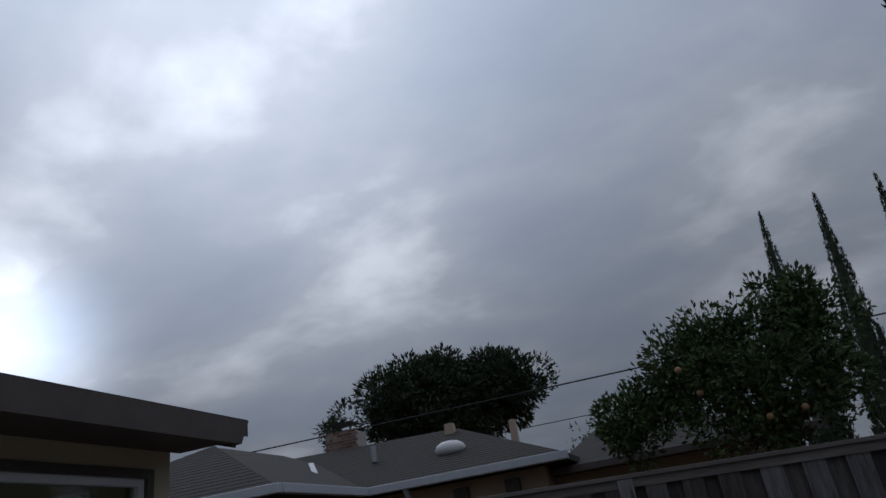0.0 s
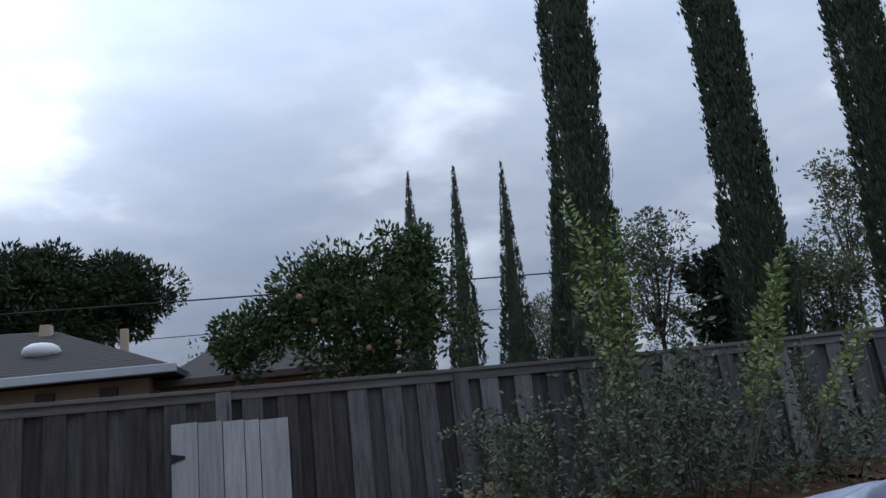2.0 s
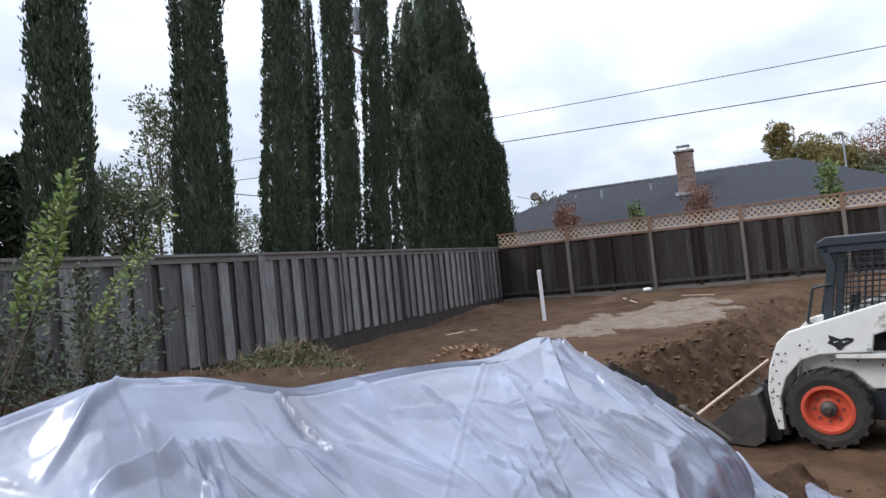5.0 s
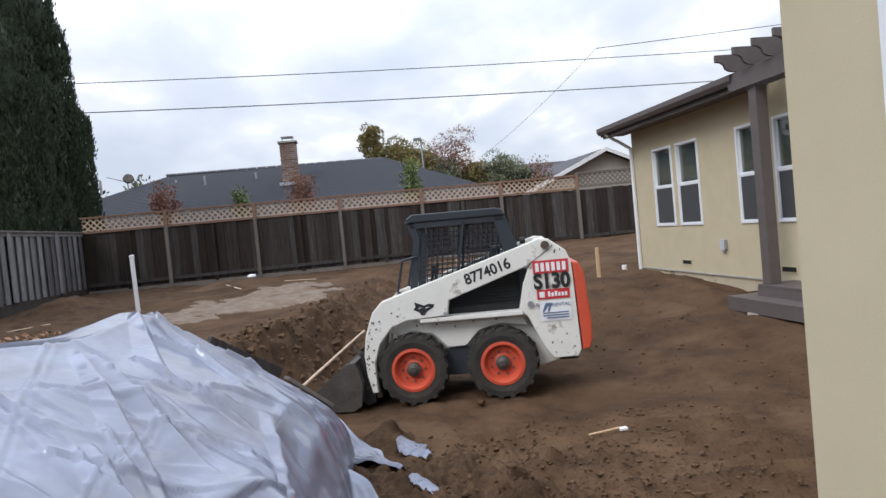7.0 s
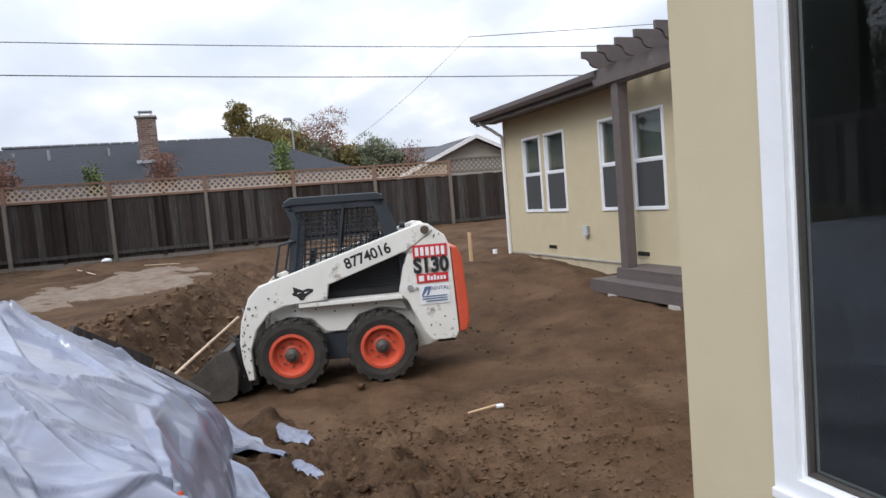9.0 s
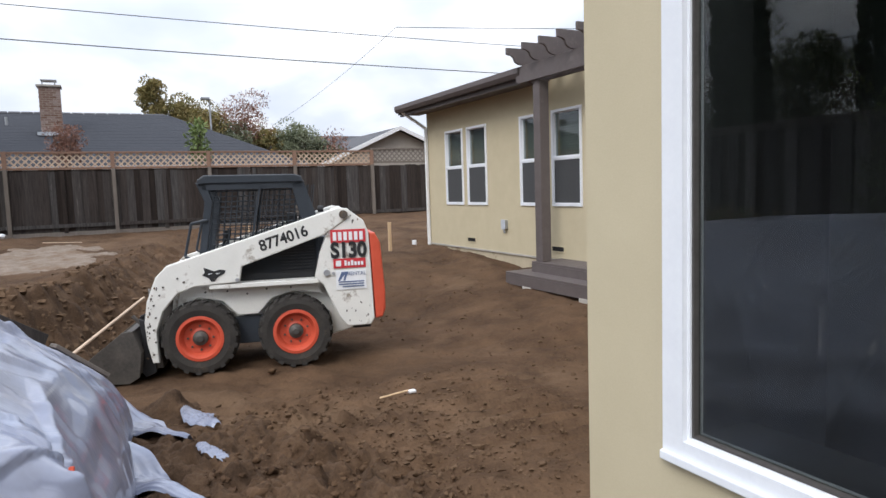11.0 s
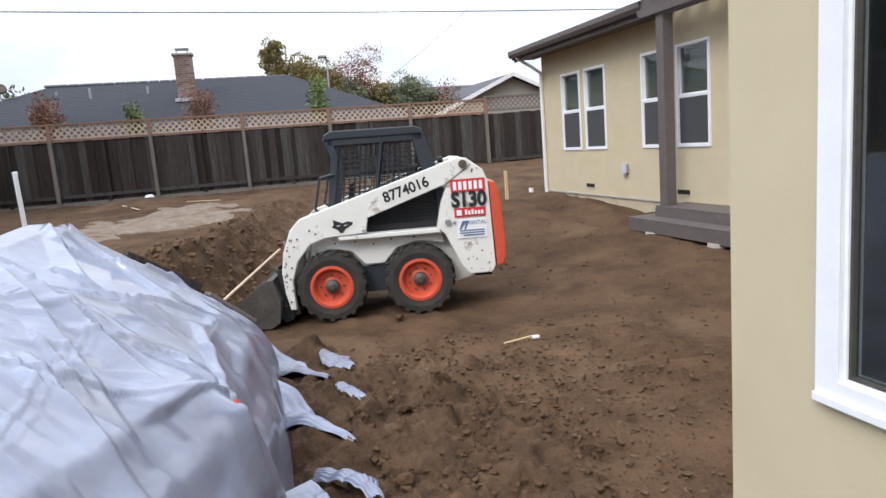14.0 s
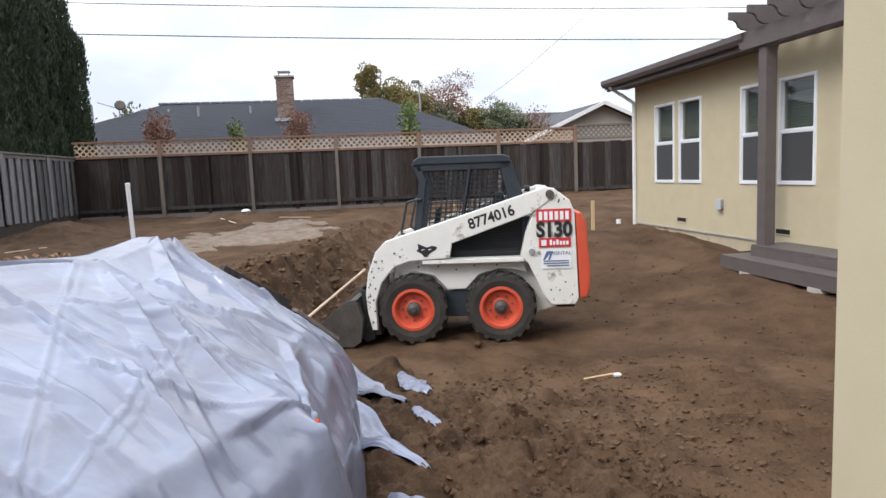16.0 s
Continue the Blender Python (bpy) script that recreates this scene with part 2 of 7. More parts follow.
M = {
    "stucco": surface("tan_stucco", (0.495, 0.43, 0.295), (0.55, 0.48, 0.335), 3.0, 0.9, 0.35, 180.0, bump_size=0.004, spec=0.2),
    "white_vinyl": surface("white_vinyl", (0.74, 0.76, 0.8), (0.8, 0.82, 0.85), 8, 0.4, 0.03),
    "brown_paint": surface("brown_paint", (0.098, 0.082, 0.08), (0.128, 0.107, 0.103), 5, 0.55, 0.12, 40, dirt=(0.17, 0.145, 0.135), dirt_scale=3, dirt_at=0.6),
    "dark_fascia": surface("dark_fascia", (0.075, 0.06, 0.055), (0.105, 0.085, 0.08), 5, 0.5, 0.05),
    "shingle": surface("grey_shingle", (0.06, 0.062, 0.07), (0.10, 0.10, 0.11), 9, 0.95, 0.4, 90),
    "shingle_dark": surface("charcoal_shingle", (0.027, 0.03, 0.038), (0.043, 0.046, 0.056), 9, 0.95, 0.4, 90),
    "shingle_brown": surface("brown_shingle", (0.03, 0.027, 0.026), (0.052, 0.047, 0.044), 9, 0.95, 0.4, 90),
    "gutter": surface("pale_grey_gutter", (0.42, 0.45, 0.5), (0.5, 0.53, 0.57), 6, 0.5, 0.05),
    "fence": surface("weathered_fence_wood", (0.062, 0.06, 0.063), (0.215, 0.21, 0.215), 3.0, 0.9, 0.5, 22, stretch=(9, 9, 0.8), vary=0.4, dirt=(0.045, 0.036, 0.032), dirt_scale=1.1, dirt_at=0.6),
    # brown boards at the near end; also paints gap shade on the rear boards
    "fence_brown_and_shade": surface("brown_weathered_wood", (0.034, 0.03, 0.029), (0.105, 0.096, 0.094), 3.0, 0.9, 0.5, 22, stretch=(9, 9, 0.8), vary=0.35, dirt=(0.04, 0.032, 0.028), dirt_scale=1.1, dirt_at=0.6),
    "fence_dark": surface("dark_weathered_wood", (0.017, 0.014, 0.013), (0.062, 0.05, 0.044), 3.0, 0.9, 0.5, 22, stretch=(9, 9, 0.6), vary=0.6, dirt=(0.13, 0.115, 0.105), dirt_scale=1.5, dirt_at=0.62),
    "post_wood": surface("grey_post_wood", (0.15, 0.13, 0.113), (0.23, 0.2, 0.175), 3, 0.9, 0.4, 22, stretch=(9, 9, 0.8), vary=0.12),
    "cap_wood": surface("fence_cap_wood", (0.1, 0.092, 0.088), (0.185, 0.172, 0.163), 3, 0.9, 0.4, 22, stretch=(0.8, 9, 9), vary=0.12),
    "pale_wood": surface("pale_grey_boards", (0.27, 0.27, 0.28), (0.44, 0.44, 0.45), 3, 0.9, 0.4, 22, stretch=(9, 9, 0.8), vary=0.2, dirt=(0.2, 0.19, 0.19), dirt_scale=1.5, dirt_at=0.62),
    "lattice": surface("tan_lattice_wood", (0.46, 0.34, 0.25), (0.62, 0.48, 0.36), 6, 0.85, 0.2, 40),
    "lattice_frame": surface("reddish_lattice_frame", (0.2, 0.12, 0.085), (0.28, 0.17, 0.12), 4, 0.85, 0.2, 40, stretch=(9, 0.8, 9)),
    "raw_wood": surface("raw_pine", (0.5, 0.34, 0.2), (0.62, 0.45, 0.28), 4, 0.75, 0.2, 30, stretch=(6, 6, 1)),
    "dirt": surface("bare_earth", (0.042, 0.024, 0.014), (0.13, 0.078, 0.045), 1.6, 0.96, 1.0, 38, dirt=(0.135, 0.085, 0.051), dirt_scale=0.5, dirt_at=0.55, bump_size=0.035, spec=0.15),
    "clod": surface("earth_clod", (0.075, 0.046, 0.027), (0.145, 0.092, 0.056), 5, 0.96, 0.7, 40, spec=0.15),
    "moist_dirt": surface("moist_dark_earth", (0.034, 0.02, 0.012), (0.11, 0.066, 0.038), 4, 0.95, 1.0, 45, bump_size=0.03, spec=0.2),
    "pad": surface("pale_crushed_rubble", (0.13, 0.093, 0.066), (0.25, 0.2, 0.158), 5, 0.95, 0.8, 30, dirt=(0.15, 0.098, 0.062), dirt_scale=2.2, dirt_at=0.5, bump_size=0.02),
    "concrete": surface("grey_concrete", (0.33, 0.31, 0.28), (0.45, 0.42, 0.38), 4, 0.9, 0.3),
    "brick": surface("brick_red", (0.17, 0.105, 0.085), (0.31, 0.235, 0.2), 4, 0.9, 0.3, vary=0.3),
    "mortar": surface("mortar_grey", (0.35, 0.32, 0.29), (0.45, 0.42, 0.38), 8, 0.95, 0.3),
    "machine_white": surface("scuffed_white_paint", (0.66, 0.65, 0.61), (0.74, 0.73, 0.69), 5, 0.42, 0.06, dirt=(0.22, 0.175, 0.13), dirt_scale=5.0, dirt_at=0.575),
    "machine_black": surface("charcoal_blue_paint", (0.02, 0.025, 0.032), (0.035, 0.042, 0.052), 5, 0.45, 0.06, dirt=(0.09, 0.085, 0.08), dirt_scale=3, dirt_at=0.66),
    "orange": surface("orange_paint", (0.5, 0.068, 0.034), (0.59, 0.095, 0.05), 5, 0.45, 0.05, dirt=(0.35, 0.1, 0.05), dirt_scale=4, dirt_at=0.63),
    "rubber": surface("dusty_black_rubber", (0.022, 0.02, 0.019), (0.05, 0.044, 0.038), 6, 0.9, 0.3, dirt=(0.1, 0.075, 0.055), dirt_scale=4, dirt_at=0.6),
    "steel": surface("worn_dark_steel", (0.05, 0.047, 0.045), (0.13, 0.115, 0.1), 4, 0.6, 0.3, 40, metal=0.4, dirt=(0.14, 0.1, 0.07), dirt_scale=2.2, dirt_at=0.55),
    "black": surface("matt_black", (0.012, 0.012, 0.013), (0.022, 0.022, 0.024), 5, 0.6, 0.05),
    "red": surface("red_sticker", (0.5, 0.03, 0.04), (0.56, 0.04, 0.05), 4, 0.5, 0),
    "paper": surface("white_sticker", (0.72, 0.73, 0.75), (0.78, 0.79, 0.8), 4, 0.5, 0),
    "blue_ink": surface("blue_ink", (0.1, 0.14, 0.25), (0.12, 0.16, 0.28), 4, 0.5, 0),
    "pvc": surface("white_pvc", (0.78, 0.79, 0.82), (0.83, 0.84, 0.86), 4, 0.35, 0),
    "bark": surface("bark", (0.07, 0.052, 0.04), (0.14, 0.11, 0.085), 6, 0.95, 0.6, 30, stretch=(4, 4, 1)),
    "grey_wall": surface("greyish_stucco", (0.3, 0.27, 0.235), (0.36, 0.325, 0.285), 3, 0.9, 0.2, 90),
    "neighbour_wall": surface("peach_stucco", (0.42, 0.33, 0.24), (0.5, 0.4, 0.3), 3, 0.9, 0.2, 90),
    "white_paint": surface("white_trim_paint", (0.7, 0.7, 0.7), (0.78, 0.78, 0.78), 5, 0.6, 0.05),
    "rust_mark": surface("rusty_scuff", (0.1, 0.06, 0.035), (0.2, 0.13, 0.08), 30, 0.9, 0.2, 90),
    "screen_mesh": surface("insect_mesh", (0.05, 0.052, 0.055), (0.065, 0.067, 0.07), 30, 0.6, 0.1, 300),
    "gasket": surface("glazing_gasket", (0.05, 0.045, 0.042), (0.07, 0.064, 0.06), 30, 0.7, 0.05),
    "foundation": surface("painted_concrete", (0.4, 0.34, 0.24), (0.5, 0.43, 0.31), 4, 0.9, 0.3, 60, dirt=(0.2, 0.14, 0.09), dirt_scale=2.0, dirt_at=0.58),
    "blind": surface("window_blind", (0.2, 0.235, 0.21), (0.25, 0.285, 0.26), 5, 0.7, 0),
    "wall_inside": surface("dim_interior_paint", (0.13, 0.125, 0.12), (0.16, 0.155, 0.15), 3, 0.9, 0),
    "wire": surface("black_cable", (0.02, 0.02, 0.022), (0.03, 0.03, 0.032), 5, 0.7, 0),
    "metal": surface("galvanised_metal", (0.35, 0.36, 0.38), (0.45, 0.46, 0.48), 5, 0.45, 0.05, metal=0.6),
    "glass": glass("window_glass"),
    "cypress": foliage("cypress_green", (0.03, 0.046, 0.03), (0.092, 0.122, 0.07)),
    "pine": foliage("pine_green", (0.02, 0.034, 0.016), (0.055, 0.08, 0.035)),
    "citrus": foliage("citrus_green", (0.025, 0.047, 0.017), (0.09, 0.132, 0.042), 0.6),
    "privet": foliage("privet_green", (0.05, 0.068, 0.04), (0.155, 0.18, 0.105), 0.5, 2),
    "privet_young": foliage("young_privet_green", (0.115, 0.168, 0.046), (0.255, 0.315, 0.1), 0.5, 2),
    "olive": foliage("olive_green", (0.1, 0.12, 0.075), (0.25, 0.27, 0.17)),
    "autumn": foliage("autumn_leaves", (0.11, 0.125, 0.045), (0.34, 0.25, 0.1)),
    "rust": foliage("rusty_leaves", (0.16, 0.075, 0.055), (0.32, 0.17, 0.12)),
    "fresh": foliage("fresh_green", (0.1, 0.15, 0.05), (0.22, 0.28, 0.1)),
    "straw": foliage("straw", (0.11, 0.088, 0.05), (0.27, 0.215, 0.13)),
    "weed": foliage("weed_green", (0.032, 0.055, 0.018), (0.1, 0.14, 0.05)),
    "leaf_litter": foliage("dry_leaf_litter", (0.17, 0.08, 0.038), (0.4, 0.24, 0.14)),
}


def plastic_sheet():
    m = bpy.data.materials.new("milky_plastic_sheet")
    m.use_nodes = True
    t = m.node_tree
    b = t.nodes["Principled BSDF"]
    tc = t.nodes.new("ShaderNodeTexCoord")
    n1 = node(t, "ShaderNodeTexNoise", Scale=1.6, Detail=5.0, Roughness=0.6, Distortion=0.6)
    n2 = node(t, "ShaderNodeTexNoise", Scale=4.0, Detail=2.0, Roughness=0.5, Distortion=0.8)
    pull = t.nodes.new("ShaderNodeMapping")
    pull.inputs["Rotation"].default_value = (0, 0, radians(-25))
    pull.inputs["Scale"].default_value = (2.4, 0.6, 1.0)
    t.links.new(tc.outputs["Object"], pull.inputs[0])
    t.links.new(tc.outputs["Object"], n1.inputs["Vector"])
    t.links.new(pull.outputs[0], n2.inputs["Vector"])
    t.links.new(ramp(t, n1.outputs[0], [(0.36, (0.15, 0.157, 0.207)), (0.5, (0.19, 0.209, 0.287)), (0.64, (0.235, 0.267, 0.365))]), b.inputs["Base Color"])
    b.inputs["Roughness"].default_value = 0.3
    b.inputs["Specular IOR Level"].default_value = 0.6
    b.inputs["Coat Weight"].default_value = 0.6
    b.inputs["Coat Roughness"].default_value = 0.07
    bp = node(t, "ShaderNodeBump", Strength=0.12, Distance=0.05)
    ridge = t.nodes.new("ShaderNodeMath")
    ridge.operation = "PINGPONG"
    ridge.inputs[1].default_value = 0.16
    t.links.new(n2.outputs[0], ridge.inputs[0])
    t.links.new(ridge.outputs[0], bp.inputs["Height"])
    t.links.new(bp.outputs[0], b.inputs["Normal"])
    return m


M["plastic"] = plastic_sheet()

# ---- building helpers ----
PLACE = {}
rng = np.random.default_rng(7)


def thing(name, base=(0, 0, 0), label="", category="", group="", kind="", turn=0.0):
    ob = new(name)
    ob.empty_display_size = 0.2
    ob.matrix_world = PLACE[ob] = pose(*base, 0, 0, turn)
    return tagged(ob, label, category, group, kind)


def part(name, bm, material, parent=None, label="", local=False, smooth=False):
    """Links a bmesh (or a mesh) as one object under a thing or a part; its points are in the world unless local."""
    if isinstance(bm, bmesh.types.BMesh):
        bmesh.ops.recalc_face_normals(bm, faces=bm.faces)
        me = bpy.data.meshes.new(name)
        bm.to_mesh(me)
        bm.free()
    else:
        me = bm
    me.materials.append(M[material])
    if smooth:
        me.polygons.foreach_set("use_smooth", [True] * len(me.polygons))
    ob = new(name, me)
    if parent is not None:
        ob.parent = parent
        PLACE[ob] = PLACE[parent]
        if not local:
            me.transform(PLACE[parent].inverted())
    if label:
        ob["label"] = label
    return ob


def again(ob, parent, m):
    """Another object on the same mesh, under parent, at the local pose m."""
    o = new(ob.name.split(".")[0], ob.data)
    o.parent, o.matrix_local = parent, m
    PLACE[o] = PLACE[parent]
    return o


def box(x0, x1, y0, y1, z0, z1, bm=None, bevel=0.0):
    bm = bm or bmesh.new()
    v = [bm.verts.new((x, y, z)) for x in (x0, x1) for y in (y0, y1) for z in (z0, z1)]
    fs = [bm.faces.new([v[i] for i in f]) for f in ((0, 1, 3, 2), (4, 6, 7, 5), (0, 4, 5, 1), (2, 3, 7, 6), (0, 2, 6, 4), (1, 5, 7, 3))]
    if bevel:
        bmesh.ops.bevel(bm, geom=list({e for f in fs for e in f.edges}), offset=bevel, segments=2, affect="EDGES", profile=0.5)
    return bm


def prism(points, a0, a1, axis="y", bm=None, bevel=0.0):
    """A flat outline (u, z) given thickness from a0 to a1 along y, or along x."""
    bm = bm or bmesh.new()
    put = (lambda u, a, z: (u, a, z)) if axis == "y" else (lambda u, a, z: (a, u, z))
    lo, hi = ([bm.verts.new(put(u, a, z)) for u, z in points] for a in (a0, a1))
    fs = [bm.faces.new(lo), bm.faces.new(hi[::-1])]
    for k in range(len(points)):
        n = (k + 1) % len(points)
        fs.append(bm.faces.new((lo[k], hi[k], hi[n], lo[n])))
    if bevel:
        bmesh.ops.recalc_face_normals(bm, faces=fs)
        bmesh.ops.bevel(bm, geom=list({e for f in fs[:2] for e in f.edges}), offset=bevel, segments=2, affect="EDGES", profile=0.5)
    return bm


def rod(p, q, r0, r1=None, sides=10, bm=None):
    bm = bm or bmesh.new()
    p, q = Vector(p), Vector(q)
    d = q - p
    bmesh.ops.create_cone(bm, cap_ends=True, segments=sides, radius1=r0, radius2=r0 if r1 is None else r1, depth=d.length,
                          matrix=Matrix.Translation((p + q) / 2) @ d.to_track_quat("Z", "Y").to_matrix().to_4x4())
    return bm


def lathe(profile, sides=32, bm=None, caps=True):
    """A profile of (radius, y) turned about the y axis."""
    bm = bm or bmesh.new()
    rings = [[bm.verts.new((r * math.cos(2 * math.pi * k / sides), y, r * math.sin(2 * math.pi * k / sides))) for k in range(sides)] for r, y in profile]
    for a, b in zip(rings, rings[1:]):
        for k in range(sides):
            bm.faces.new((a[k], a[(k + 1) % sides], b[(k + 1) % sides], b[k]))
    for ring in (rings[0], rings[-1]) if caps else ():
        bm.faces.new(ring)
    return bm


def mesh_of(name, verts, faces):
    me = bpy.data.meshes.new(name)
    me.from_pydata(np.asarray(verts).tolist(), [], np.asarray(faces).tolist() if not isinstance(faces, list) else faces)
    return me


def vnoise(x, y, seed=0):
    """Smooth noise over the plane, 0 to 1."""
    def rnd(i, j):
        h = np.sin(i * 127.1 + j * 311.7 + seed * 74.7) * 43758.5453
        return h - np.floor(h)
    i, j = np.floor(x), np.floor(y)
    u, v = x - i, y - j
    u, v = u * u * (3 - 2 * u), v * v * (3 - 2 * v)
    return (rnd(i, j) * (1 - u) + rnd(i + 1, j) * u) * (1 - v) + (rnd(i, j + 1) * (1 - u) + rnd(i + 1, j + 1) * u) * v


def fbm(x, y, octaves=4, seed=0):
    return sum(vnoise(x * 2.03**k, y * 2.03**k, seed + k) * 0.5**k for k in range(octaves)) / (2 - 0.5 ** (octaves - 1)) - 0.5


def smooth01(a):
    a = np.clip(a, 0, 1)
    return a * a * (3 - 2 * a)


# ---- the ground ----
def bank_line(x):
    return np.interp(x, [-60, -6, 0, 4, 6.0, 7.6, 9.2, 11, 15, 17, 20, 60], [6, 5.2, 4.2, 2.6, 1.9, 1.55, 0.75, 0.2, -0.5, -1.0, -2.5, -6])


def ground_z(x, y, rough=True):
    x, y = np.asarray(x, float), np.asarray(y, float)
    low = 0.50 * smooth01((x - 8.8) / 3.0) + 0.42 * smooth01((x - 13.5) / 6.5)
    low = low + 0.3 * smooth01((-3.2 - y) / 2.2) * smooth01((x - 5.0) / 2.5) * smooth01((11.5 - x) / 2.5)
    high = 0.80 + 0.42 * smooth01((y - 2.0) / 3.0) * smooth01((9.0 - x) / 3.5) + 0.12 * smooth01((x - 14) / 6) + 0.4 * smooth01((y - 7.05) / 0.2)
    low = low + 0.2 * smooth01((-5.2 - y) / 0.8) * smooth01((x - 8.6) / 1.0)
    low = low - 0.15 * smooth01((-5.72 - y) / 0.3) * smooth01((x - 9.4) / 0.5) * smooth01((14.4 - x) / 0.6)
    wob = 0.25 * fbm(x * 0.9, y * 0.9, 3, 5) * 2
    z = low + (high - low) * smooth01((y - bank_line(x) + 0.62 + wob) / 0.72)
    for cx, cy, r, h in ((6.5, 2.5, 0.95, 0.45), (15.6, 5.7, 1.2, 0.32), (11.8, 5.4, 1.6, 0.18), (10.8, -0.05, 1.1, 0.14), (12.3, -4.6, 1.6, 0.14), (8.9, 0.75, 0.9, 0.12), (18.0, 2.6, 1.5, 0.16), (18.6, -3.6, 1.6, 0.12)):
        z = z + h * np.exp(-((x - cx) ** 2 + (y - cy) ** 2) / (0.5 * r * r))
    if rough:
        near = smooth01((24 - np.abs(x - 8)) / 6)
        z = z + near * (0.10 * fbm(x * 1.3, y * 1.3, 3, 1) + 0.055 * fbm(x * 5, y * 5, 3, 9) + 0.025 * fbm(x * 16, y * 16, 2, 3))
        loose = np.exp(-((x - 5.2) ** 2 / 3.5 + (y + 1.2) ** 2 / 0.9)) + smooth01((y - bank_line(x) + 0.9) / 0.5) * smooth01((bank_line(x) + 0.4 - y) / 0.5)
        z = z + 0.3 * loose * (fbm(x * 9, y * 9, 3, 12))
        tread = np.exp(-((x - 5.0) ** 2 / 1.2 + (y + 2.9) ** 2 / 0.25))
        z = z + 0.045 * tread * np.sin(x * 34 + 6 * fbm(x, y, 2, 4))
    return z


gx = np.concatenate([[-400, -150, -60, -30, -18], np.arange(-12, 1.8, 0.4), np.arange(1.8, 11.5, 0.055), np.arange(11.5, 21.5, 0.12), np.arange(21.5, 32, 0.8), [40, 60, 110, 200, 500]])
gy = np.concatenate([[-400, -150, -60, -30, -18], np.arange(-12, -6.4, 0.4), np.arange(-6.4, 3.0, 0.055), np.arange(3.0, 7.4, 0.12), np.arange(7.5, 20, 1.0), [25, 40, 60, 120, 200, 500]])
X, Y = np.meshgrid(gx, gy, indexing="ij")
Z = ground_z(X, Y)
ny = len(gy)
idx = np.arange(len(gx) * ny).reshape(len(gx), ny)
quads = np.stack([idx[:-1, :-1], idx[1:, :-1], idx[1:, 1:], idx[:-1, 1:]], -1).reshape(-1, 4)
ground = part("ground", mesh_of("ground", np.stack([X, Y, Z], -1).reshape(-1, 3), quads), "dirt", smooth=True)
tagged(ground, "bare brown excavated earth with clods and tyre marks", "ground", kind="structure")


def gz(x, y):
    return float(ground_z(np.array([x]), np.array([y]))[0])


# the pale rubble pad on the upper level
px_, py_ = np.meshgrid(np.arange(10.6, 17.2, 0.05), np.arange(-0.6, 4.2, 0.05), indexing="ij")
inside = ((px_ - 13.8) / 3.0) ** 2 + ((py_ - 1.7 + 0.22 * (px_ - 13.8)) / 1.5) ** 2 + 2.2 * fbm(px_ * 1.3, py_ * 1.3, 4, 21) < 0.85
pz = ground_z(px_, py_) + np.where(inside, 0.018, -0.02)
pid = np.arange(px_.size).reshape(px_.shape)
keepq = (inside[:-1, :-1] | inside[1:, 1:] | inside[1:, :-1] | inside[:-1, 1:])
pq = np.stack([pid[:-1, :-1], pid[1:, :-1], pid[1:, 1:], pid[:-1, 1:]], -1)[keepq]
pad = part("rubble_pad", mesh_of("rubble_pad", np.stack([px_, py_, pz], -1).reshape(-1, 3), pq), "pad", smooth=True)
tagged(pad, "pale crushed concrete and gravel lying on the earth", "rubble", kind="stuff")

# the strip of dark topsoil left along the fence, and the loose soil dug up at the foot of the pile
def soil_patch(x0, x1, y0, y1, step, edge, relief, label):
    ax, ay = np.meshgrid(np.arange(x0, x1, step), np.arange(y0, y1, step), indexing="ij")
    w = edge(ax, ay) + 0.9 * fbm(ax * 1.7, ay * 1.7, 4, 33)
    az = ground_z(ax, ay) + np.clip(w, -0.3, 0.35) * 0.12 - 0.012 + relief * np.clip(w * 3, 0, 1) * (fbm(ax * 7, ay * 7, 3, 50) + 0.6 * np.abs(fbm(ax * 19, ay * 19, 3, 51)) + 0.3 * fbm(ax * 42, ay * 42, 2, 52))
    ai = np.arange(ax.size).reshape(ax.shape)
    aq = np.stack([ai[:-1, :-1], ai[1:, :-1], ai[1:, 1:], ai[:-1, 1:]], -1)[w[:-1, :-1] > -0.1]
    ob = part("loose_soil", mesh_of("loose_soil", np.stack([ax, ay, az], -1).reshape(-1, 3), aq), "moist_dirt", smooth=True)
    tagged(ob, label, "soil", kind="stuff")


soil_patch(5.0, 20.2, 2.1, 6.96, 0.06, lambda a, b: (b - 3.1 - 1.0 * smooth01((a - 10.5) / 3)) * 0.6, 0.05, "strip of dark moist topsoil along the foot of the fence")
soil_patch(2.6, 6.4, -2.5, 0.1, 0.02, lambda a, b: 0.75 - ((a - 4.0) / 1.9) ** 2 - ((b + 0.8) / 1.05) ** 2, 0.15, "dark loose crumbled soil dug up at the foot of the pile")
soil_patch(6.3, 12.5, -1.2, 2.6, 0.03, lambda a, b: 0.5 - ((b - bank_line(a) + 0.3) / 0.55) ** 2, 0.09, "crumbling dark soil on the face of the cut bank")

# clods of earth
cv, cf = [], []
ico = bmesh.new()
bmesh.ops.create_icosphere(ico, subdivisions=1, radius=1)
ico_v, ico_f = np.array([v.co[:] for v in ico.verts]), np.array([[v.index for v in f.verts] for f in ico.faces])
ico2 = bmesh.new()
bmesh.ops.create_icosphere(ico2, subdivisions=2, radius=1)
ico2_v, ico2_f = np.array([v.co[:] for v in ico2.verts]), np.array([[v.index for v in f.verts] for f in ico2.faces])
ico.free(), ico2.free()


